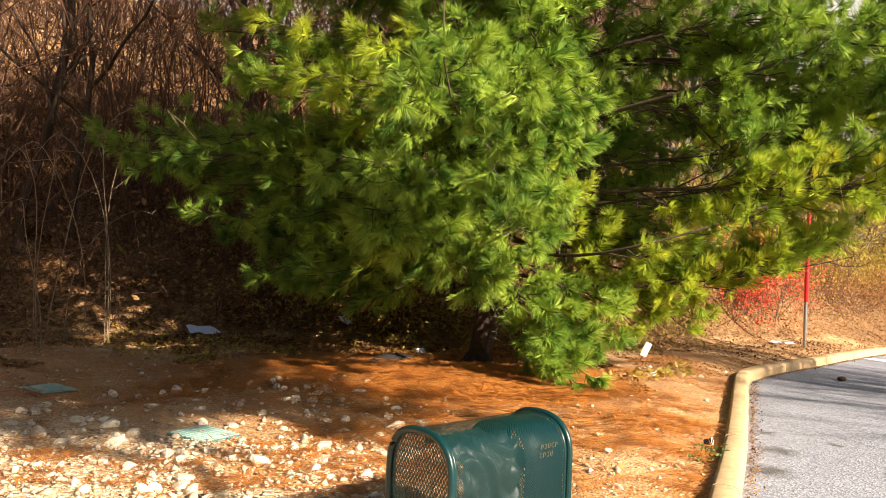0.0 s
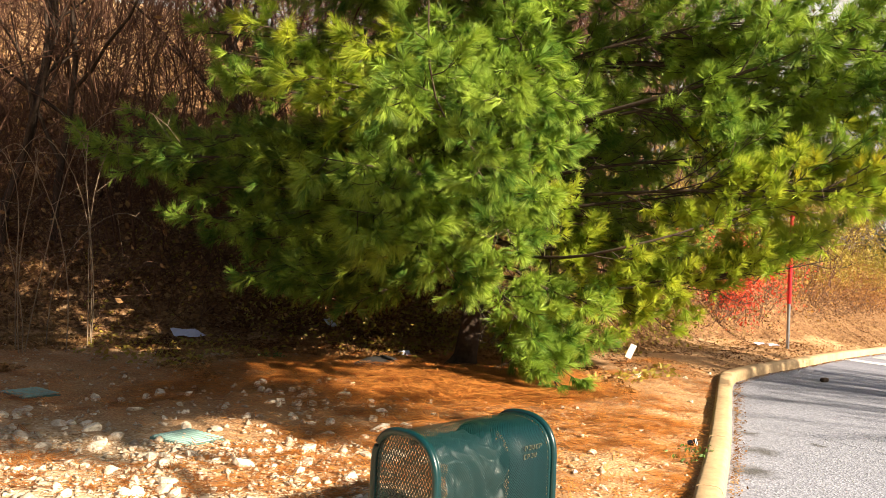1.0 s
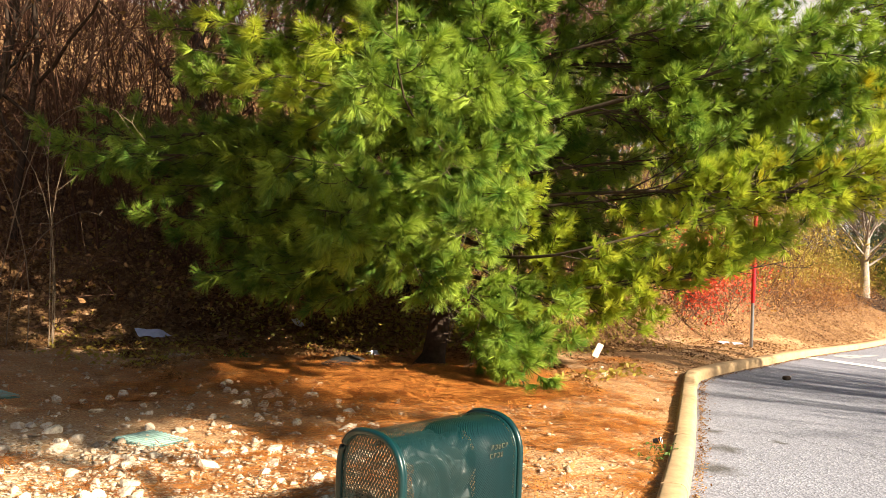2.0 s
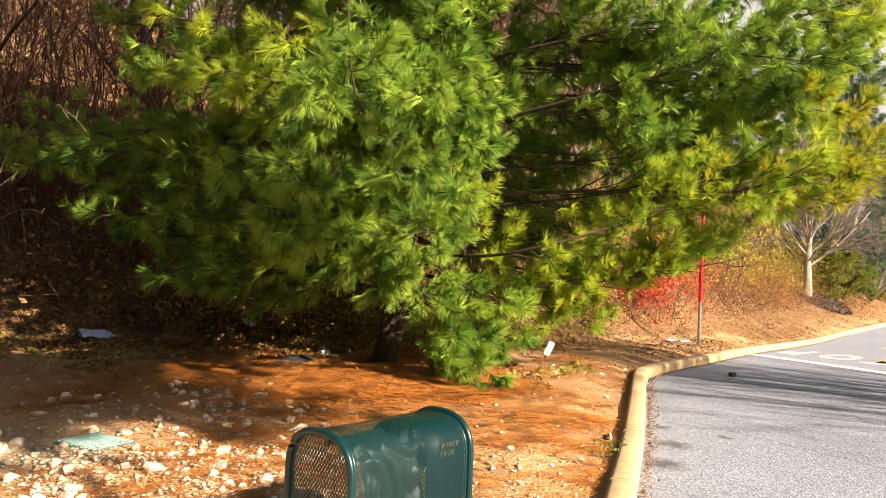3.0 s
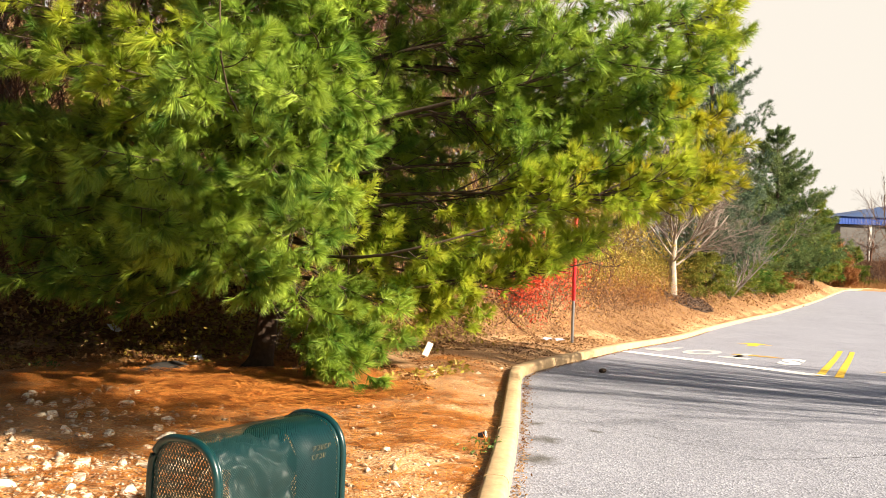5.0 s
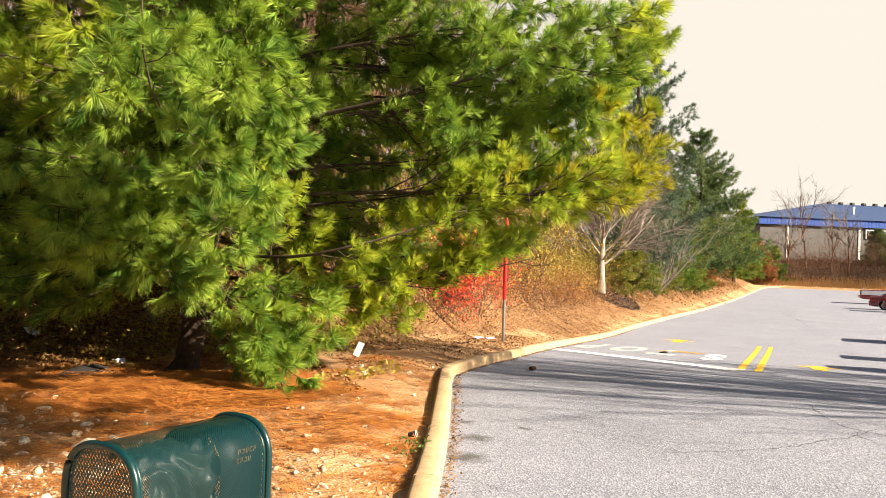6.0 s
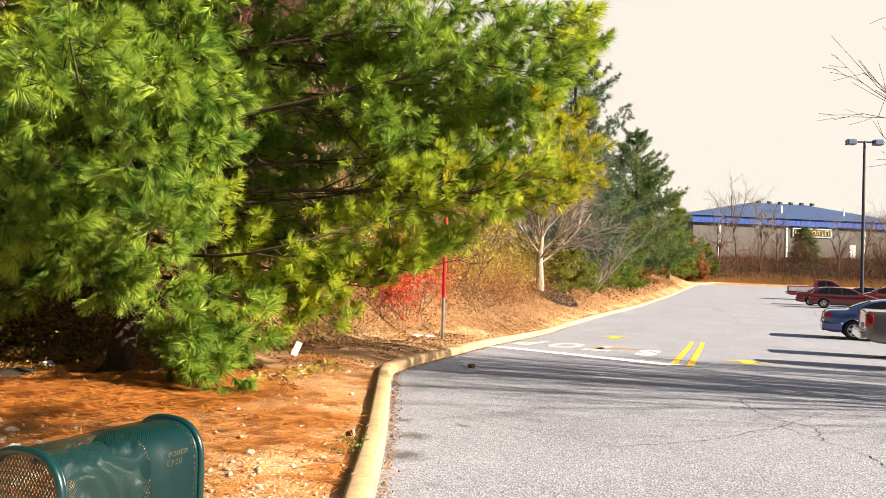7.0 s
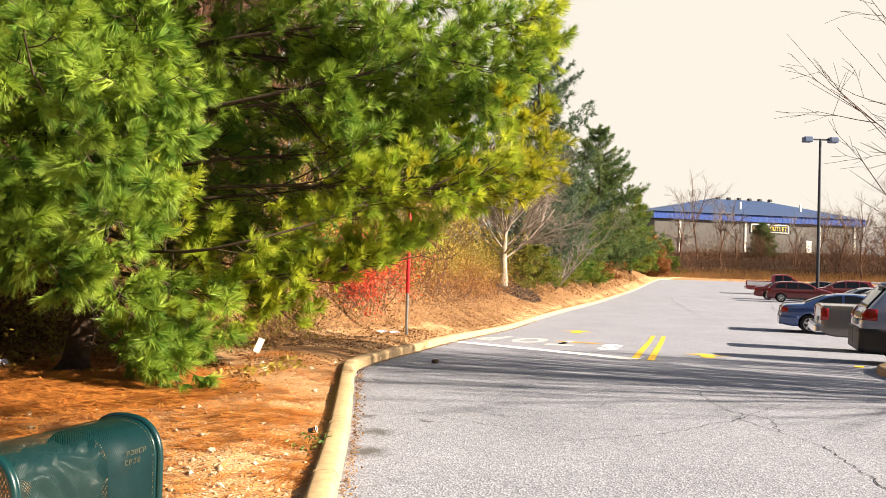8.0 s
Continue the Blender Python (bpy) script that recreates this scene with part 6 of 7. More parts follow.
stalks("dry_grass", "golden dry grass past the end of the car park", GOLD, 16000, 38, 66, 108, 126, 0.3, 1.0, 0.05)
stalks("brush", "dense reddish-brown brush on the far slope", BRUSH, 5000, 36, 68, 116, 152, 0.4, 1.6, 0.03)
n = 38000
ca, cd = radians(36) + radians(32) * rng.random(420), 118 + 32 * rng.random(420)
cx, cy, chh = np.sin(ca) * cd, np.cos(ca) * cd, 0.6 + 3.9 * rng.random(420) ** 1.8
k = rng.integers(0, 420, n)
q = rng.random(n) ** 0.7
x, y = cx[k] + rng.normal(size=n) * (0.5 + 0.9 * q), cy[k] + rng.normal(size=n) * (0.5 + 0.9 * q)
keep = 0.72 * x + 0.69 * y > 114
v, f = leaf_cards(rng, np.stack([x, y, ground_z(x, y) + q * chh[k]], 1)[keep], np.full(int(keep.sum()), 0.075))
tagged(put("brush", mesh_of("brush", v, f, BRUSH)), "clumped reddish-brown brush before the building", "brush", kind="stuff")
n = 26000
ca, cd = radians(36) + radians(32) * rng.random(300), 138 + 13 * rng.random(300)
cx, cy, chh = np.sin(ca) * cd, np.cos(ca) * cd, 0.8 + 2.8 * rng.random(300) ** 1.5
k = rng.integers(0, 300, n)
q = rng.random(n) ** 0.8
x, y = cx[k] + rng.normal(size=n) * (0.5 + 0.7 * q), cy[k] + rng.normal(size=n) * (0.5 + 0.7 * q)
v, f = leaf_cards(rng, np.stack([x, y, ground_z(x, y) + q * chh[k]], 1), np.full(n, 0.06))
tagged(put("brush", mesh_of("brush", v, f, BRUSH)), "uneven brown brush below the building wall", "brush", kind="stuff")
for k in range(64):
    az, d = 38.5 + 0.45 * k + rng.normal() * 0.5, 117 + 30 * rng.random() ** 1.3
    x, y, zz = far_at(az, d)
    copy_thing(masters[k % 5], pose(x, y, zz - 0.2, 0, 0, rng.random() * 360) @ Matrix.Scale(0.8 + 0.7 * rng.random(), 4))
for k in range(22):
    az, d = 51.5 + 0.5 * k + rng.normal() * 0.3, 117 + 16 * rng.random()
    x, y, zz = far_at(az, d)
    copy_thing(masters[k % 5], pose(x, y, zz - 0.2, 0, 0, rng.random() * 360) @ Matrix.Scale(1.3 + 0.8 * rng.random(), 4))
for k, (az, d, h) in enumerate(((43.6, 134, 8.0), (46.0, 136, 5.6), (53.5, 118, 5.6), (56.0, 140, 7.5), (51.0, 138, 5.2), (45.0, 132, 5.8), (58.0, 150, 8.5), (49.6, 134, 5.0), (52.3, 130, 5.2), (54.8, 128, 5.4), (57.2, 130, 6.0), (59.5, 140, 7.5), (42.4, 130, 5.6))):
    x, y, zz = far_at(az, d)
    ob = thing("bare_tree", "grey leafless tree in the brush before the building", "tree", (x, y, zz - 0.1), 0, "far bare trees")
    paths, ends = branching(rng, h, 0.13, 4, 0.42, (0.05, 0), 4, 0.07, 0.12)
    v, f = tubes([q for q in paths if q[1][0] > 0.03], 5)
    put("trunk", mesh_of("trunk", v, f, TWIG), ob)
    v, f = tubes([(q, np.maximum(r, 0.011)) for q, r in paths if r[0] <= 0.03], 3)
    put("twig_tangle", mesh_of("twig_tangle", v, f, GREYTWIG), ob)
x, y, zz = far_at(47.64, 146)
conifer("cedar", "dark olive cedar in front of the building sign", (x, y), 9.75 - zz, 2.3, OLIVE, rng, 18, 8, 14, 0.5, 0.05, top_r=0.2)

WALLGREY = plain("pale metal siding", (0.105, 0.10, 0.10), 0.6, 0.2, 0.15, 2.0, 0.3, 0.0)
BLUEROOF = plain("slate blue metal roof", (0.045, 0.080, 0.185), 0.5, 0.2, 0.12, 1.0, 0.4, 0.0)
BLUETRIM = plain("bright blue metal fascia", (0.013, 0.06, 0.31), 0.5, 0.1, 0.15, 3.0, 0.4, 0.0)
WHITETRIM = plain("white metal trim", (0.7, 0.69, 0.66), 0.5, 0, 0.1, 4.0, 0.4, 0.0)
bl, br = np.array([98.0, 113.7]), np.array([139.9, 103.85])
ax = unit(br - bl)
back = np.array([-ax[1], ax[0]])
LONG, DEEP, FLOOR, EAVE = float(np.linalg.norm(br - bl)), 30.0, 3.6, 11.9
hall = thing("warehouse", "long grey metal building with a blue roof and blue fascia", "building", (bl[0], bl[1], 0), math.degrees(math.atan2(ax[1], ax[0])))
part("wall", box(0, LONG, 0.0, DEEP, FLOOR, EAVE - 1.3), WALLGREY, hall, "pale grey metal wall")
part("fascia", box(-0.5, LONG + 0.5, -0.5, DEEP + 0.5, EAVE - 1.25, EAVE + 0.02), BLUETRIM, hall, "bright blue ribbed fascia")
for i in range(int((LONG + 1) / 0.5)):
    put("fascia_rib", mesh_of("fascia_rib", [(-0.45 + i * 0.5, -0.5, EAVE - 1.24), (-0.37 + i * 0.5, -0.525, EAVE - 1.24), (-0.29 + i * 0.5, -0.5, EAVE - 1.24), (-0.45 + i * 0.5, -0.5, EAVE), (-0.37 + i * 0.5, -0.525, EAVE), (-0.29 + i * 0.5, -0.5, EAVE)], [(0, 1, 4, 3), (1, 2, 5, 4)], BLUETRIM), hall)
R0, R1, RZ = 19.0, 31.0, 15.9
rv = [(-0.8, -0.8, EAVE), (LONG + 0.8, -0.8, EAVE), (LONG + 0.8, DEEP + 0.8, EAVE), (-0.8, DEEP + 0.8, EAVE), (R0, DEEP * 0.45, RZ), (R1, DEEP * 0.45, RZ)]
put("roof", mesh_of("roof", rv, [(0, 1, 5, 4), (1, 2, 5), (2, 3, 4, 5), (3, 0, 4), (0, 3, 2, 1)], BLUEROOF), hall, label="slate blue hipped metal roof")
for i in range(6):
    vx = R0 + 1.8 + i * 2.35
    part("roof_vent", box(vx - 0.34, vx + 0.34, DEEP * 0.45 - 0.4, DEEP * 0.45 + 0.4, RZ - 0.1, RZ + 0.42, 0.1), BLACKTRIM, hall, "small dark roof ventilator")
for vx, vy in ((20.0, 4.5), (33.0, 4.5)):
    zz = EAVE + 4.0 * vy / 14
    part("flue_pipe", box(vx - 0.16, vx + 0.16, vy - 0.16, vy + 0.16, zz - 0.2, zz + 1.5, 0.05), WHITETRIM, hall)
for vx in (5.0, 18.2, 34.0, 41.5):
    part("downpipe", box(vx - 0.17, vx + 0.17, -0.14, 0.02, FLOOR, EAVE - 1.25), WHITETRIM, hall, "white corner trim and downpipe")
part("door", box(31.0, 32.2, -0.06, 0.02, FLOOR, FLOOR + 4.0), WHITETRIM, hall, "white service door")
part("wall_lamp", box(23.4, 24.2, -0.5, 0.0, 10.25, 10.5, 0.05), BLACKTRIM, hall)
sign = part("sign_board", box(19.3, 27.1, -0.22, -0.02, 8.75, 10.35, 0.03), WHITETRIM, hall, "white-framed dark sign with yellow capital letters")
part("sign_face", box(19.5, 26.9, -0.25, -0.21, 8.95, 10.15), plain("dark sign face", (0.03, 0.04, 0.06), 0.5), sign)
SIGNYELLOW = plain("yellow sign letters", (0.75, 0.55, 0.05), 0.5, 0, 0.1)


def letter_mesh(ch, mat, depth=0.0, bold=0.0):
    cu = bpy.data.curves.new("letter", "FONT")
    cu.body, cu.size, cu.extrude, cu.align_x, cu.offset = ch, 1.0, depth, "CENTER", bold
    o = new("letter", cu)
    me = bpy.data.meshes.new_from_object(o.evaluated_get(bpy.context.evaluated_depsgraph_get()))
    bpy.data.objects.remove(o)
    me.materials.clear()
    me.materials.append(mat)
    return me


for i, ch in ((0, "C"), (1, "A"), (6, "O"), (7, "U"), (8, "T"), (9, "L"), (10, "E"), (11, "T")):
    put("letter", letter_mesh(ch, SIGNYELLOW, 0.04), sign, pose(19.95 + i * 0.585, -0.30, 9.15, 90, 0, 0) @ Matrix.Diagonal((0.85, 1.15, 1, 1)))

# ---- tall lamp post in the car park ----
DARKSTEEL = plain("dark bronze steel", (0.03, 0.035, 0.05), 0.5, 0.5, 0.2, 10.0)
LAMPBLUE = plain("blue-grey lamp housing", (0.08, 0.11, 0.2), 0.5, 0.3, 0.2, 10.0)
lx, ly = 51.4, 41.6
lamp = thing("street_lamp", "tall dark car park lamp post with two box heads", "lamp post", lot(lx, ly), -26)
v, f = tubes([(np.array([(0, 0, 0.6), (0, 0, 6), (0, 0, 12.1)]), np.array([0.13, 0.11, 0.085]))], 12)
put("pole", mesh_of("pole", v, f, DARKSTEEL, True), lamp)
bm = bmesh.new()
bmesh.ops.create_cone(bm, cap_ends=True, segments=20, radius1=0.34, radius2=0.32, depth=0.7, matrix=Matrix.Translation((0, 0, 0.33)))
part("footing", bm, CONCRETE, lamp, "round concrete footing")
part("cross_arm", box(-0.75, 0.75, -0.05, 0.05, 11.98, 12.1, 0.02), DARKSTEEL, lamp)
for s in (-1, 1):
    part("lamp_head", box(s * 0.95 - 0.32, s * 0.95 + 0.32, -0.3, 0.3, 11.82, 12.22, 0.06), LAMPBLUE, lamp, "blue-grey box lamp head")

# ---- painted letters and patches on the road ----
STOPLET = plain("worn white letter paint", (0.74, 0.74, 0.73), 0.85, 0, 0.35, 8.0, 0.2, 0.3)
FADEDLET = plain("faded letter paint", (0.52, 0.52, 0.53), 0.85, 0, 0.45, 5.0, 0.2, 0.3)
for ch, x, y in (("S", 11.66, 14.78), ("T", 11.35, 16.1), ("O", 10.95, 17.02), ("P", 10.4, 17.8)):
    me = letter_mesh(ch, STOPLET if ch == "S" else FADEDLET, 0.0, 0.05)
    for q in me.vertices:
        u, w = q.co.x * 0.95, (q.co.y - 0.35) * 3.6
        px, py = x - 0.6 * u - 0.67 * w, y + 0.8 * u - 0.74 * w
        q.co = (px, py, float(road_z(np.array(px), np.array(py))) + 0.006)
    tagged(put("road_letter", me), "worn white letter painted on the asphalt", "road marking", "letters of the word on the road", "structure")


def patch(cx, cy, rx, ry, turn, seed, mat, name="paint_patch", label="yellow paint patch on the asphalt"):
    r = np.random.default_rng(seed)
    a = np.linspace(0, 6.283, 22)[:-1]
    rad_ = 1 + 0.22 * r.normal(size=21) * 0.6 + 0.2 * np.sin(a * 3 + seed)
    c, s = math.cos(turn), math.sin(turn)
    pts = [(cx + c * rx * q * math.cos(t) - s * ry * q * math.sin(t), cy + s * rx * q * math.cos(t) + c * ry * q * math.sin(t)) for q, t in zip(rad_, a)]
    return flat_mark(name, label, pts, mat)


def arrow(cx, cy, turn, s):
    pts = [(-0.9, -0.16), (0.1, -0.16), (0.1, -0.55), (0.9, 0.0), (0.1, 0.55), (0.1, 0.16), (-0.9, 0.16)]
    c, n = math.cos(turn), math.sin(turn)
    flat_mark("road_arrow", "small yellow arrow painted on the asphalt", [(cx + s * (c * x - n * y), cy + s * (n * x + c * y)) for x, y in pts], YELLOWPAINT)


arrow(15.68, 21.64, radians(50), 0.95)
arrow(12.29, 12.47, radians(50), 0.85)
OLDYELLOW = plain("faded orange road paint", (0.5, 0.3, 0.06), 0.85, 0, 0.3, 20.0, 0.2, 0.2)
patch(12.0, 16.5, 0.55, 0.35, 2.3, 5, OLDYELLOW, label="faded orange paint patch on the asphalt")

# ---- cracks in the asphalt ----
CRACK = plain("dark crack filler", (0.03, 0.03, 0.032), 0.9, 0, 0.3, 30.0, 0.1, 0.2)


def crack(pts, width, seed):
    r = np.random.default_rng(seed)
    p = np.array(pts, float)
    d = np.concatenate([[0], np.cumsum(np.hypot(*np.diff(p, axis=0).T))])
    s = np.arange(0, d[-1], 0.06)
    q = np.stack([np.interp(s, d, p[:, 0]), np.interp(s, d, p[:, 1])], 1)
    q += np.cumsum(r.normal(size=q.shape), axis=0) * 0.008 + r.normal(size=q.shape) * 0.012
    t = np.gradient(q, axis=0)
    t = np.stack([-t[:, 1], t[:, 0]], 1) / (np.hypot(*t.T)[:, None] + 1e-9)
    w = (width * (0.3 + 0.9 * r.random(len(q))))[:, None] / 2
    x = np.concatenate([q - t * w, q + t * w])
    n = len(q)
    v = np.column_stack([x, road_z(x[:, 0], x[:, 1]) + 0.005])
    i = np.arange(n - 1)
    tagged(put("crack", mesh_of("crack", v, np.stack([i, i + 1, i + 1 + n, i + n], 1), CRACK)), "fine dark crack in the asphalt", "crack", kind="structure")


crack([(7.4, 7.6), (6.9, 6.8), (6.7, 6.4), (6.75, 5.9), (6.3, 5.4), (6.2, 4.9), (5.9, 4.4), (5.5, 3.8), (5.2, 3.2), (4.9, 2.5)], 0.011, 1)
crack([(4.2, 5.75), (4.9, 5.72), (5.6, 5.8), (6.3, 6.0), (7.6, 6.6)], 0.009, 2)
crack([(6.75, 6.3), (6.45, 6.0), (6.3, 5.4)], 0.009, 3)
crack([(4.3, 5.7), (3.9, 6.6), (3.6, 7.2)], 0.007, 4)
crack([(27.0, 28.0), (31.0, 33.0), (38.0, 42.0), (44.0, 49.0)], 0.018, 5)
crack([(30.0, 25.0), (38.0, 33.5), (48.0, 43.0), (56.0, 51.0)], 0.018, 6)

# ---- planted island with bare trees ----
isl = [(12.87, 9.31), (11.9, 8.75), (11.1, 7.9), (10.5, 7.0), (10.2, 5.5), (10.4, 3.0), (11.5, -1.0), (15.0, -2.0), (18.8, 1.0), (18.2, 4.6), (16.2, 7.0), (14.4, 9.2), (13.6, 9.6)]
isl = [(x + 0.78, y + 0.17) for x, y in isl]
loop = smooth_line(isl + isl[:1], 0.12)
island_ob = thing("kerb_island", "planted island with a concrete kerb and mulch", "kerb", kind="structure")
q = np.gradient(loop, axis=0)
q = np.stack([-q[:, 1], q[:, 0]], 1) / np.hypot(*q.T)[:, None]
rows = np.array([[(loop[i, 0] + q[i, 0] * o, loop[i, 1] + q[i, 1] * o, float(road_z(loop[i, 0], loop[i, 1])) + h) for o, h in SECTION] for i in range(len(loop))])
k = len(SECTION)
i = np.arange(len(loop) - 1)[:, None] * k + np.arange(k - 1)[None]
f = np.stack([i, i + 1, i + k + 1, i + k], -1).reshape(-1, 4)
put("kerb_ring", mesh_of("kerb_ring", rows.reshape(-1, 3), f, CONCRETE, True), island_ob)
cx, cy = loop.mean(0)
rows = [(cx, cy, float(road_z(cx, cy)) + 0.22)] + [(x, y, float(road_z(x, y)) + 0.10) for x, y in loop]
put("mulch_bed", mesh_of("mulch_bed", rows, [(0, j, j + 1) for j in range(1, len(rows) - 1)], DIRT), island_ob)
strip("yellow_kerb_mark", "yellow paint stroke beside the island kerb", (13.45, 9.9), (13.95, 10.25), 0.16, YELLOWPAINT, 4)


def island_tree(tx, ty, seed, tall, reach, kids, count, limbs=(), thick=0.06):
    r2 = np.random.default_rng(seed)
    base = float(road_z(tx, ty)) + 0.15
    bt = thing("bare_tree", "leafless dark-barked tree in the planted island", "tree", (tx, ty, base), 0, "bare trees in the island")
    paths = [(np.array([(0, 0, 0), (0.03, 0.02, 1.0), (0, 0.05, 2.2)]), np.array([0.16, 0.13, 0.12]))]
    for j in range(count):
        a = j * 2.4
        out = 0.25 + reach * (j % 4) / 3
        p, e = branching(r2, tall, thick, 4, 0.32, (math.cos(a) * out, math.sin(a) * out), kids, 0.07, 0.15)
        paths += [(u + np.array([0, 0.05, 1.6 + 0.05 * j]), r) for u, r in p]
    thin = len(paths)
    for ex, ey, ez in limbs:
        e = np.array([ex - tx, ey - ty, ez - base])
        a = np.array([0, 0.05, 1.4])
        t = np.linspace(0, 1, 9)[:, None]
        q = a + (e - a) * t + np.array([0, 0, -0.5]) * np.sin(np.pi * t) + r2.normal(size=(9, 3)) * 0.05 * t
        paths.append((q, 0.014 * (1 - t[:, 0]) + 0.0025))
        for j in range(5):
            i = 3 + int(r2.random() * 5)
            d = unit(unit(q[i + 1] - q[i]) + r2.normal(size=3) * 0.4 + np.array([0, 0, 0.15]))
            p, _ = branching(r2, 0.75, 0.007, 2, 0.4, (0, 0), 2, 0.10, 0.2)
            turn_ = Vector((0, 0, 1)).rotation_difference(Vector(d)).to_matrix()
            paths += [(np.array([turn_ @ Vector(w) for w in u]) + q[i], r) for u, r in p]
    v, f = tubes([u for u in paths if u[1][0] > 0.02], 6)
    put("trunk", mesh_of("trunk", v, f, BARK, True), bt)
    v, f = tubes([(u, np.maximum(r, thick * 0.1 if j < thin else 0.0025)) for j, (u, r) in enumerate(paths) if r[0] <= 0.02], 3)
    put("twig_tangle", mesh_of("twig_tangle", v, f, TWIG), bt)


island_tree(11.9, 4.6, 16, 4.4, 0.5, 3, 6, ((8.34, 7.2, 4.42), (8.66, 7.0, 3.96), (8.68, 6.74, 4.53), (8.82, 6.51, 4.75), (9.01, 6.49, 4.11), (9.05, 6.83, 2.78), (9.14, 6.77, 2.42), (9.31, 6.56, 2.22), (9.3, 6.3, 3.5), (9.4, 6.2, 4.6)), 0.042)
# three more trees out of view, added to widen the branch shadows
island_tree(14.6, 2.6, 19, 4.8, 0.6, 3, 9, (), 0.05)
island_tree(16.0, 2.2, 23, 4.0, 0.5, 3, 10, (), 0.07)
island_tree(18.2, 4.4, 29, 2.3, 0.8, 3, 12, (), 0.06)

# unseen belt that closes the place around the car park, added to block horizon light
az_, hh = np.meshgrid(np.radians(np.arange(112.0, 324.0, 1.5)), np.linspace(0, 1, 13))
rr = 34 + 1.6 * np.sin(az_ * 31) * hh + 1.2 * np.sin(az_ * 57 + hh * 7) + 3.0 * hh ** 2
zz = -1.0 + hh * (11.0 + 7.0 * sstep(3.1, 3.5, az_) + 1.2 * np.sin(az_ * 23) + 0.9 * np.sin(az_ * 61))
v = np.concatenate([np.stack([np.sin(az_) * q, np.cos(az_) * q, zz], -1).reshape(-1, 3) for q in (rr, rr * 0 + 40)])
nh, na = az_.shape
i = (np.arange(nh - 1)[:, None] * na + np.arange(na - 1)[None]).ravel()
n = nh * na
j = (nh - 1) * na + np.arange(na - 1)
f = np.concatenate([np.stack([i, i + 1, i + na + 1, i + na], 1), np.stack([n + i, n + i + na, n + i + na + 1, n + i + 1], 1), np.stack([j, j + 1, n + j + 1, n + j], 1)])
tagged(put("backdrop", mesh_of("backdrop", v, f, plain("light-blocking belt", (0.07, 0.06, 0.04), 0.95, 0, 0.5, 1.5, 0.1, 0.8), True)), "unseen wooded belt added to block horizon light around the car park", "woods", kind="structure")

# tall pines out of view, added to shade the earth and the woods' edge
conifer("pine_tree", "unseen tall pine added to cast shade over the earth", (4.81, -2.94), 12.5, 2.15, FARNEEDLE, np.random.default_rng(8), 15, 11, 10, 0.45, 0.09, 0.59, 0.3, None, 0.005, (1.05, 1.07))
conifer("pine_tree", "unseen tall pine added to shade the woods' edge", (4.44, -4.57), 16.5, 1.7, FARNEEDLE, np.random.default_rng(9), 20, 10, 10, 0.5, 0.10, 0.59, 0.55, None, 0.005, (1.8, 1.85))

conifer("pine_tree", "unseen slim pine added to cast dappled shade", (5.85, -1.75), 7.7, 1.3, FARNEEDLE, np.random.default_rng(10), 5, 7, 8, 0.38, 0.06, 0.82, 0.5, None, 0.005, (0.6, 0.6))

# ---- small things on the earth ----
rng = np.random.default_rng(61)
LIDGREEN = plain("dusty green plastic", (0.07, 0.16, 0.14), 0.5, 0, 0.25, 30.0, 0.5, 0.2)

# rib plastic is lightened to paint in the contrast of the relief
LIDRIB = plain("lightened green plastic", (0.22, 0.35, 0.32), 0.5, 0, 0.25, 30.0, 0.5, 0.2)


def lid(x, y, turn, tilt, label):
    ob = thing("valve_box_lid", label, "valve box lid", (x, y, ground_at(x, y) + 0.012), turn)
    ob.matrix_basis = pose(x, y, ground_at(x, y) + 0.002, tilt, 0, turn)
    part("cover", box(-0.205, 0.205, -0.165, 0.165, -0.02, 0.010, 0.004), LIDGREEN, ob)
    for j in range(9):
        part("rib", box(-0.190 + j * 0.0455, -0.168 + j * 0.0455, -0.155, 0.155, 0.010, 0.022, 0.003, 1), LIDRIB, ob)
    return ob


lid(-1.62, 5.70, -38, 1, "dusty green ribbed valve box lid on gravel")
lid(-3.40, 7.12, -38, 0, "dark green ribbed valve box lid in shade")
# skylight's lavender cast is put into the paper's base colour
PAPER = plain("white paper", (0.62, 0.64, 0.82), 0.8, 0, 0.08, 12.0)


def sheet(name, label, x, y, wx, wy, turn, tilt, seed, mat=PAPER, lift=0.05):
    """A crumpled sheet of paper or film with real thickness."""
    r = np.random.default_rng(seed)
    bm = bmesh.new()
    bmesh.ops.create_grid(bm, x_segments=8, y_segments=8, size=0.5)
    for q in bm.verts:
        q.co.z = 0.09 * math.sin(q.co.x * 5 + seed) * math.cos(q.co.y * 4) + 0.015 * r.normal()
        q.co.x *= wx
        q.co.y *= wy
        q.co.z *= (wx + wy) * 0.6
    bmesh.ops.solidify(bm, geom=bm.faces[:], thickness=0.002)
    ob = part(name, bm, mat, None, m=pose(x, y, ground_at(x, y) + lift, tilt, 0, turn))
    return tagged(ob, label, "litter", "litter on the earth")


sheet("paper_sheet", "crumpled white paper sheet lying on dry leaves", -3.33, 11.5, 0.40, 0.32, 40, 14, 1)
sheet("plastic_scrap", "scrap of pale plastic film on the bank", -1.42, 12.35, 0.24, 0.18, 60, 35, 2)
sheet("plastic_scrap", "scrap of pale plastic film near the pine trunk", -0.25, 10.6, 0.16, 0.10, 30, 30, 3)
sheet("paper_sheet", "small white wrapper beside the sign post", 6.8, 15.8, 0.22, 0.13, 10, 10, 4)
sheet("paper_sheet", "small white wrapper beside the sign post", 6.55, 15.85, 0.3, 0.12, 40, 10, 5)
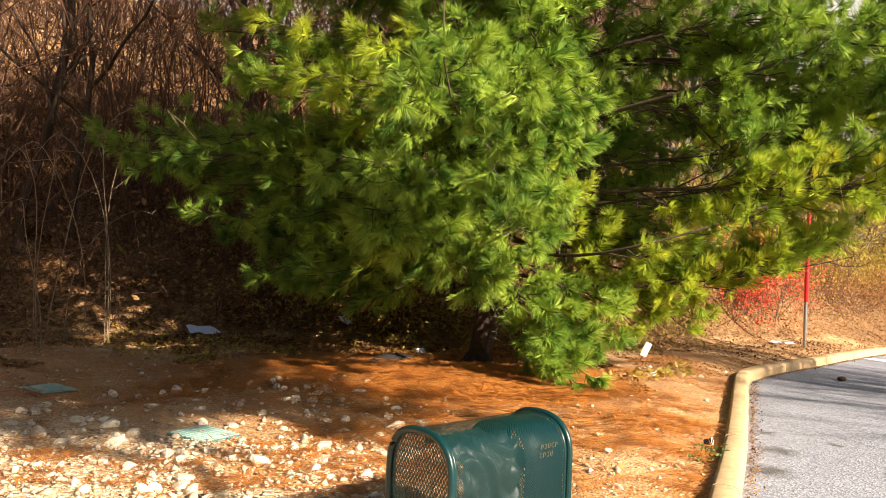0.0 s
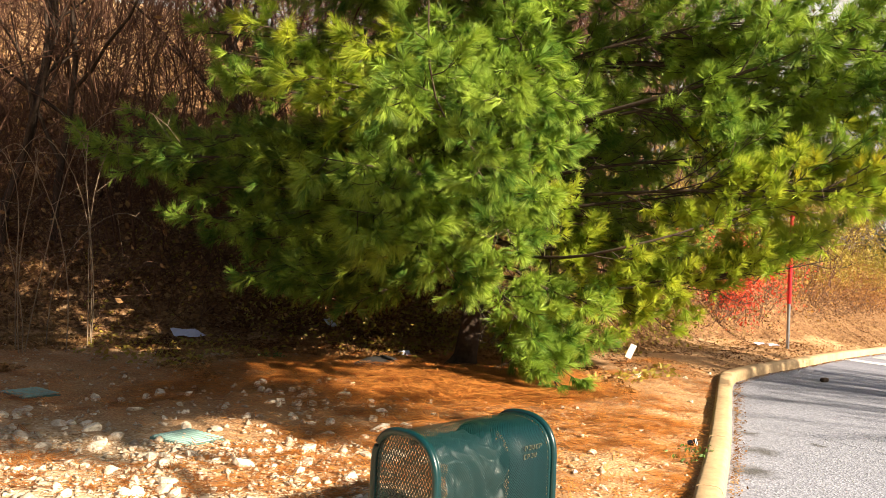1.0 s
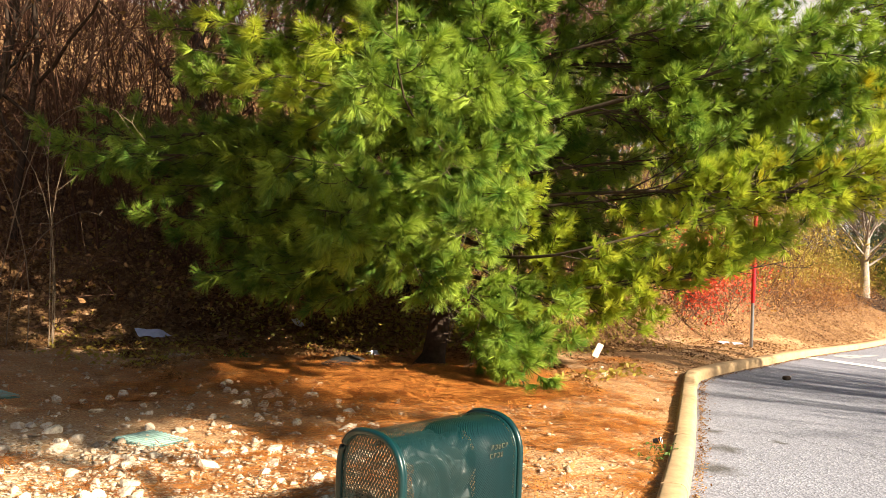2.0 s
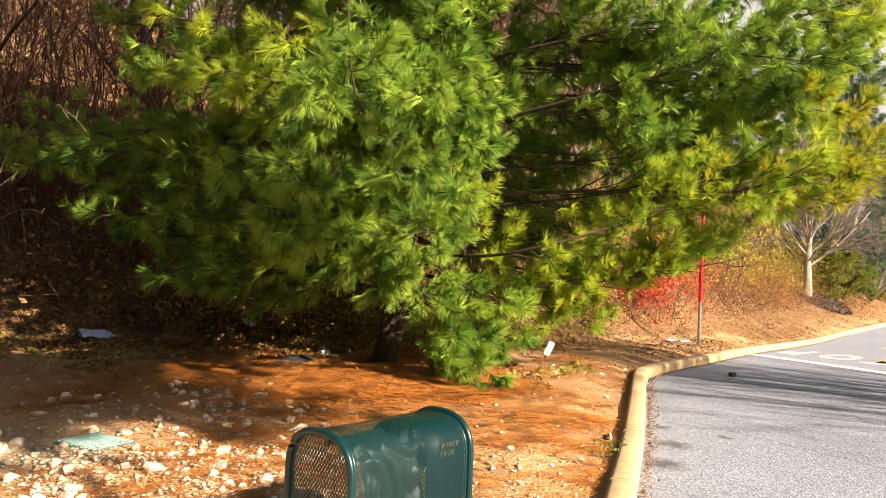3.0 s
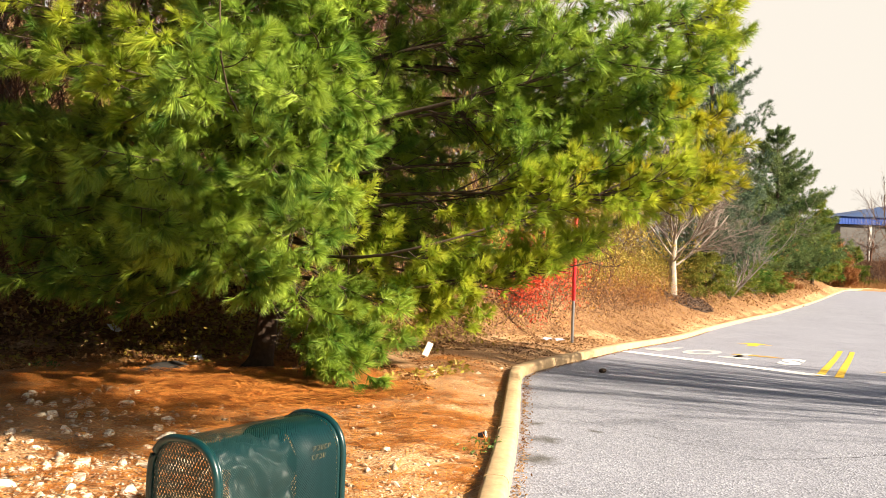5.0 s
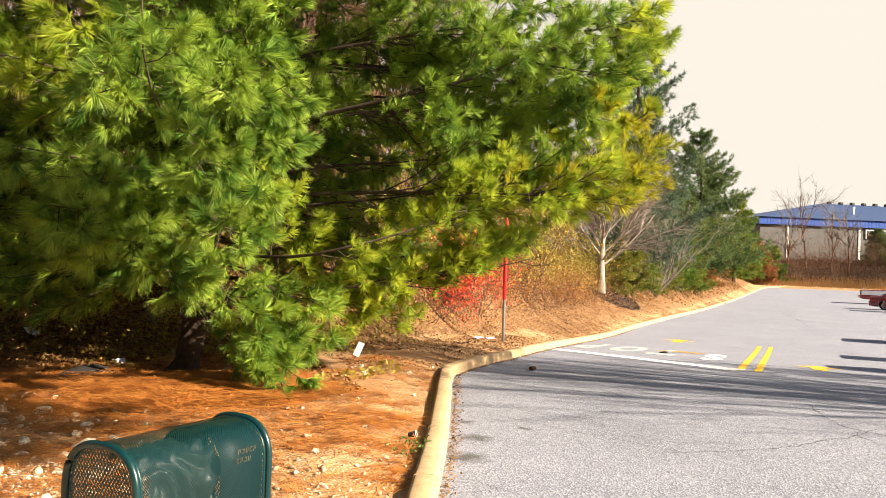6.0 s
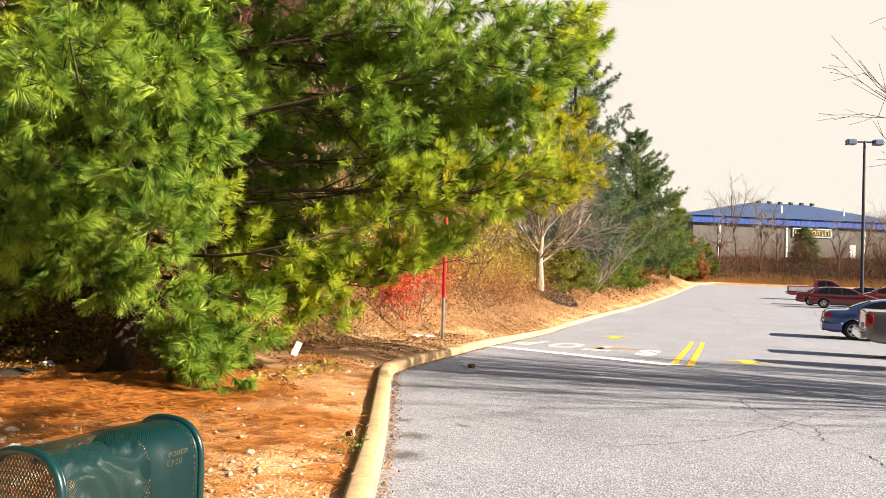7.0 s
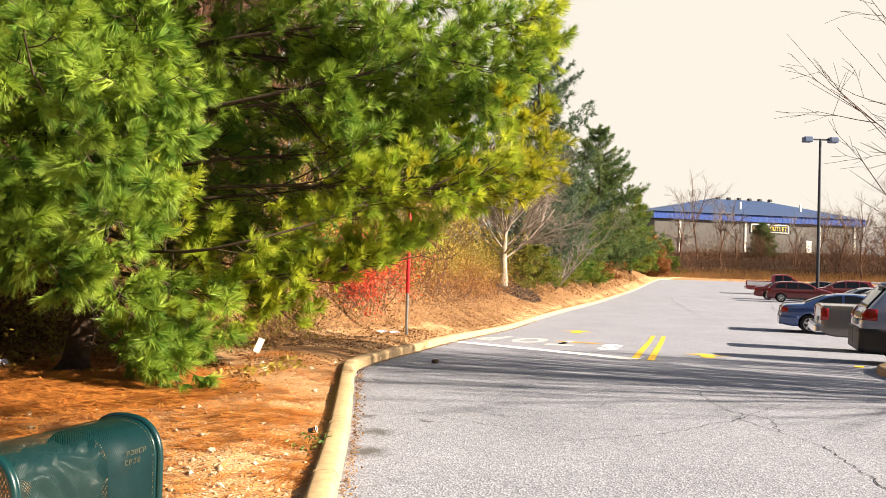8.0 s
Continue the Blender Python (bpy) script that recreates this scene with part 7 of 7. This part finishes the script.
# white marker stake
stake = thing("marker_stake", "short leaning white marker stake in the earth", "marker", (2.73, 11.08, ground_at(2.73, 11.08) - 0.02))
WHITEWOOD = plain("white painted board", (0.75, 0.72, 0.66), 0.7, 0, 0.1, 20.0)
stake.matrix_basis = pose(2.73, 11.05, ground_at(2.73, 11.05) - 0.03, 8, 22, 0)
part("board", box(-0.045, 0.045, -0.008, 0.008, 0.10, 0.30, 0.006), WHITEWOOD, stake)
part("peg", box(-0.012, 0.012, -0.007, 0.007, -0.08, 0.12, 0.003), TWIG, stake)
# flat grey boulder by the trunk
# rock colour is darkened to put in the shade the boulder lies in
DARKROCK = plain("shade-darkened rock", (0.028, 0.025, 0.023), 0.9, 0, 0.35, 12.0, 0.2, 0.8)
me = stones[2].copy()
me.materials.clear()
me.materials.append(DARKROCK)
ob = put("boulder", me)
ob.matrix_basis = pose(-0.5, 9.55, ground_at(-0.5, 9.5) + 0.02, 0, 0, 10) @ Matrix.Diagonal((0.34, 0.24, 0.12, 1))
tagged(ob, "flat dark grey boulder beside the pine roots", "boulder")
# dark paper cup beside the kerb
cup = thing("paper_cup", "crushed dark paper cup lying beside the kerb", "cup", (2.13, 6.35, ground_at(2.13, 6.35) + 0.035))
cup.matrix_basis = pose(2.13, 6.35, ground_at(2.13, 6.35) + 0.035, 75, 0, 60)
bm = bmesh.new()
bmesh.ops.create_cone(bm, cap_ends=True, segments=16, radius1=0.020, radius2=0.026, depth=0.065)
part("cup_wall", bm, DARKSTEEL, cup)
v, f = tubes([(np.array([(0.026 * math.cos(a), 0.026 * math.sin(a), 0.032) for a in np.linspace(0, 6.283, 17)]), np.full(17, 0.003))], 6)
put("cup_rim", mesh_of("cup_rim", v, f, WHITETRIM, True), cup)
# dark leaf curl on the road
leafcurl = part("fallen_leaf", box(-0.06, 0.06, -0.04, 0.04, 0.0, 0.06, 0.025, 2), BARK, None, m=pose(5.49, 11.06, float(road_z(5.49, 11.06)) + 0.002, 0, 0, 30))
tagged(leafcurl, "curled dark dead leaf on the asphalt", "leaf")
# low weeds
WEED = leafy("green weeds", [(0.0, (0.05, 0.12, 0.02)), (1.0, (0.14, 0.22, 0.05))], 0.3)
for x, y, n in ((2.1, 6.0, 60), (1.95, 5.85, 30), (-1.8, 9.9, 60), (2.35, 11.3, 40), (1.9, 10.6, 30)):
    pos = np.stack([x + rng.normal(size=n) * 0.09, y + rng.normal(size=n) * 0.09, np.full(n, ground_at(x, y) + 0.03) + rng.random(n) * 0.05], 1)
    v, f = leaf_cards(rng, pos, np.full(n, 0.016))
    tagged(put("weed", mesh_of("weed", v, f, WEED)), "low green weed sprouting from the earth", "weed", kind="stuff")
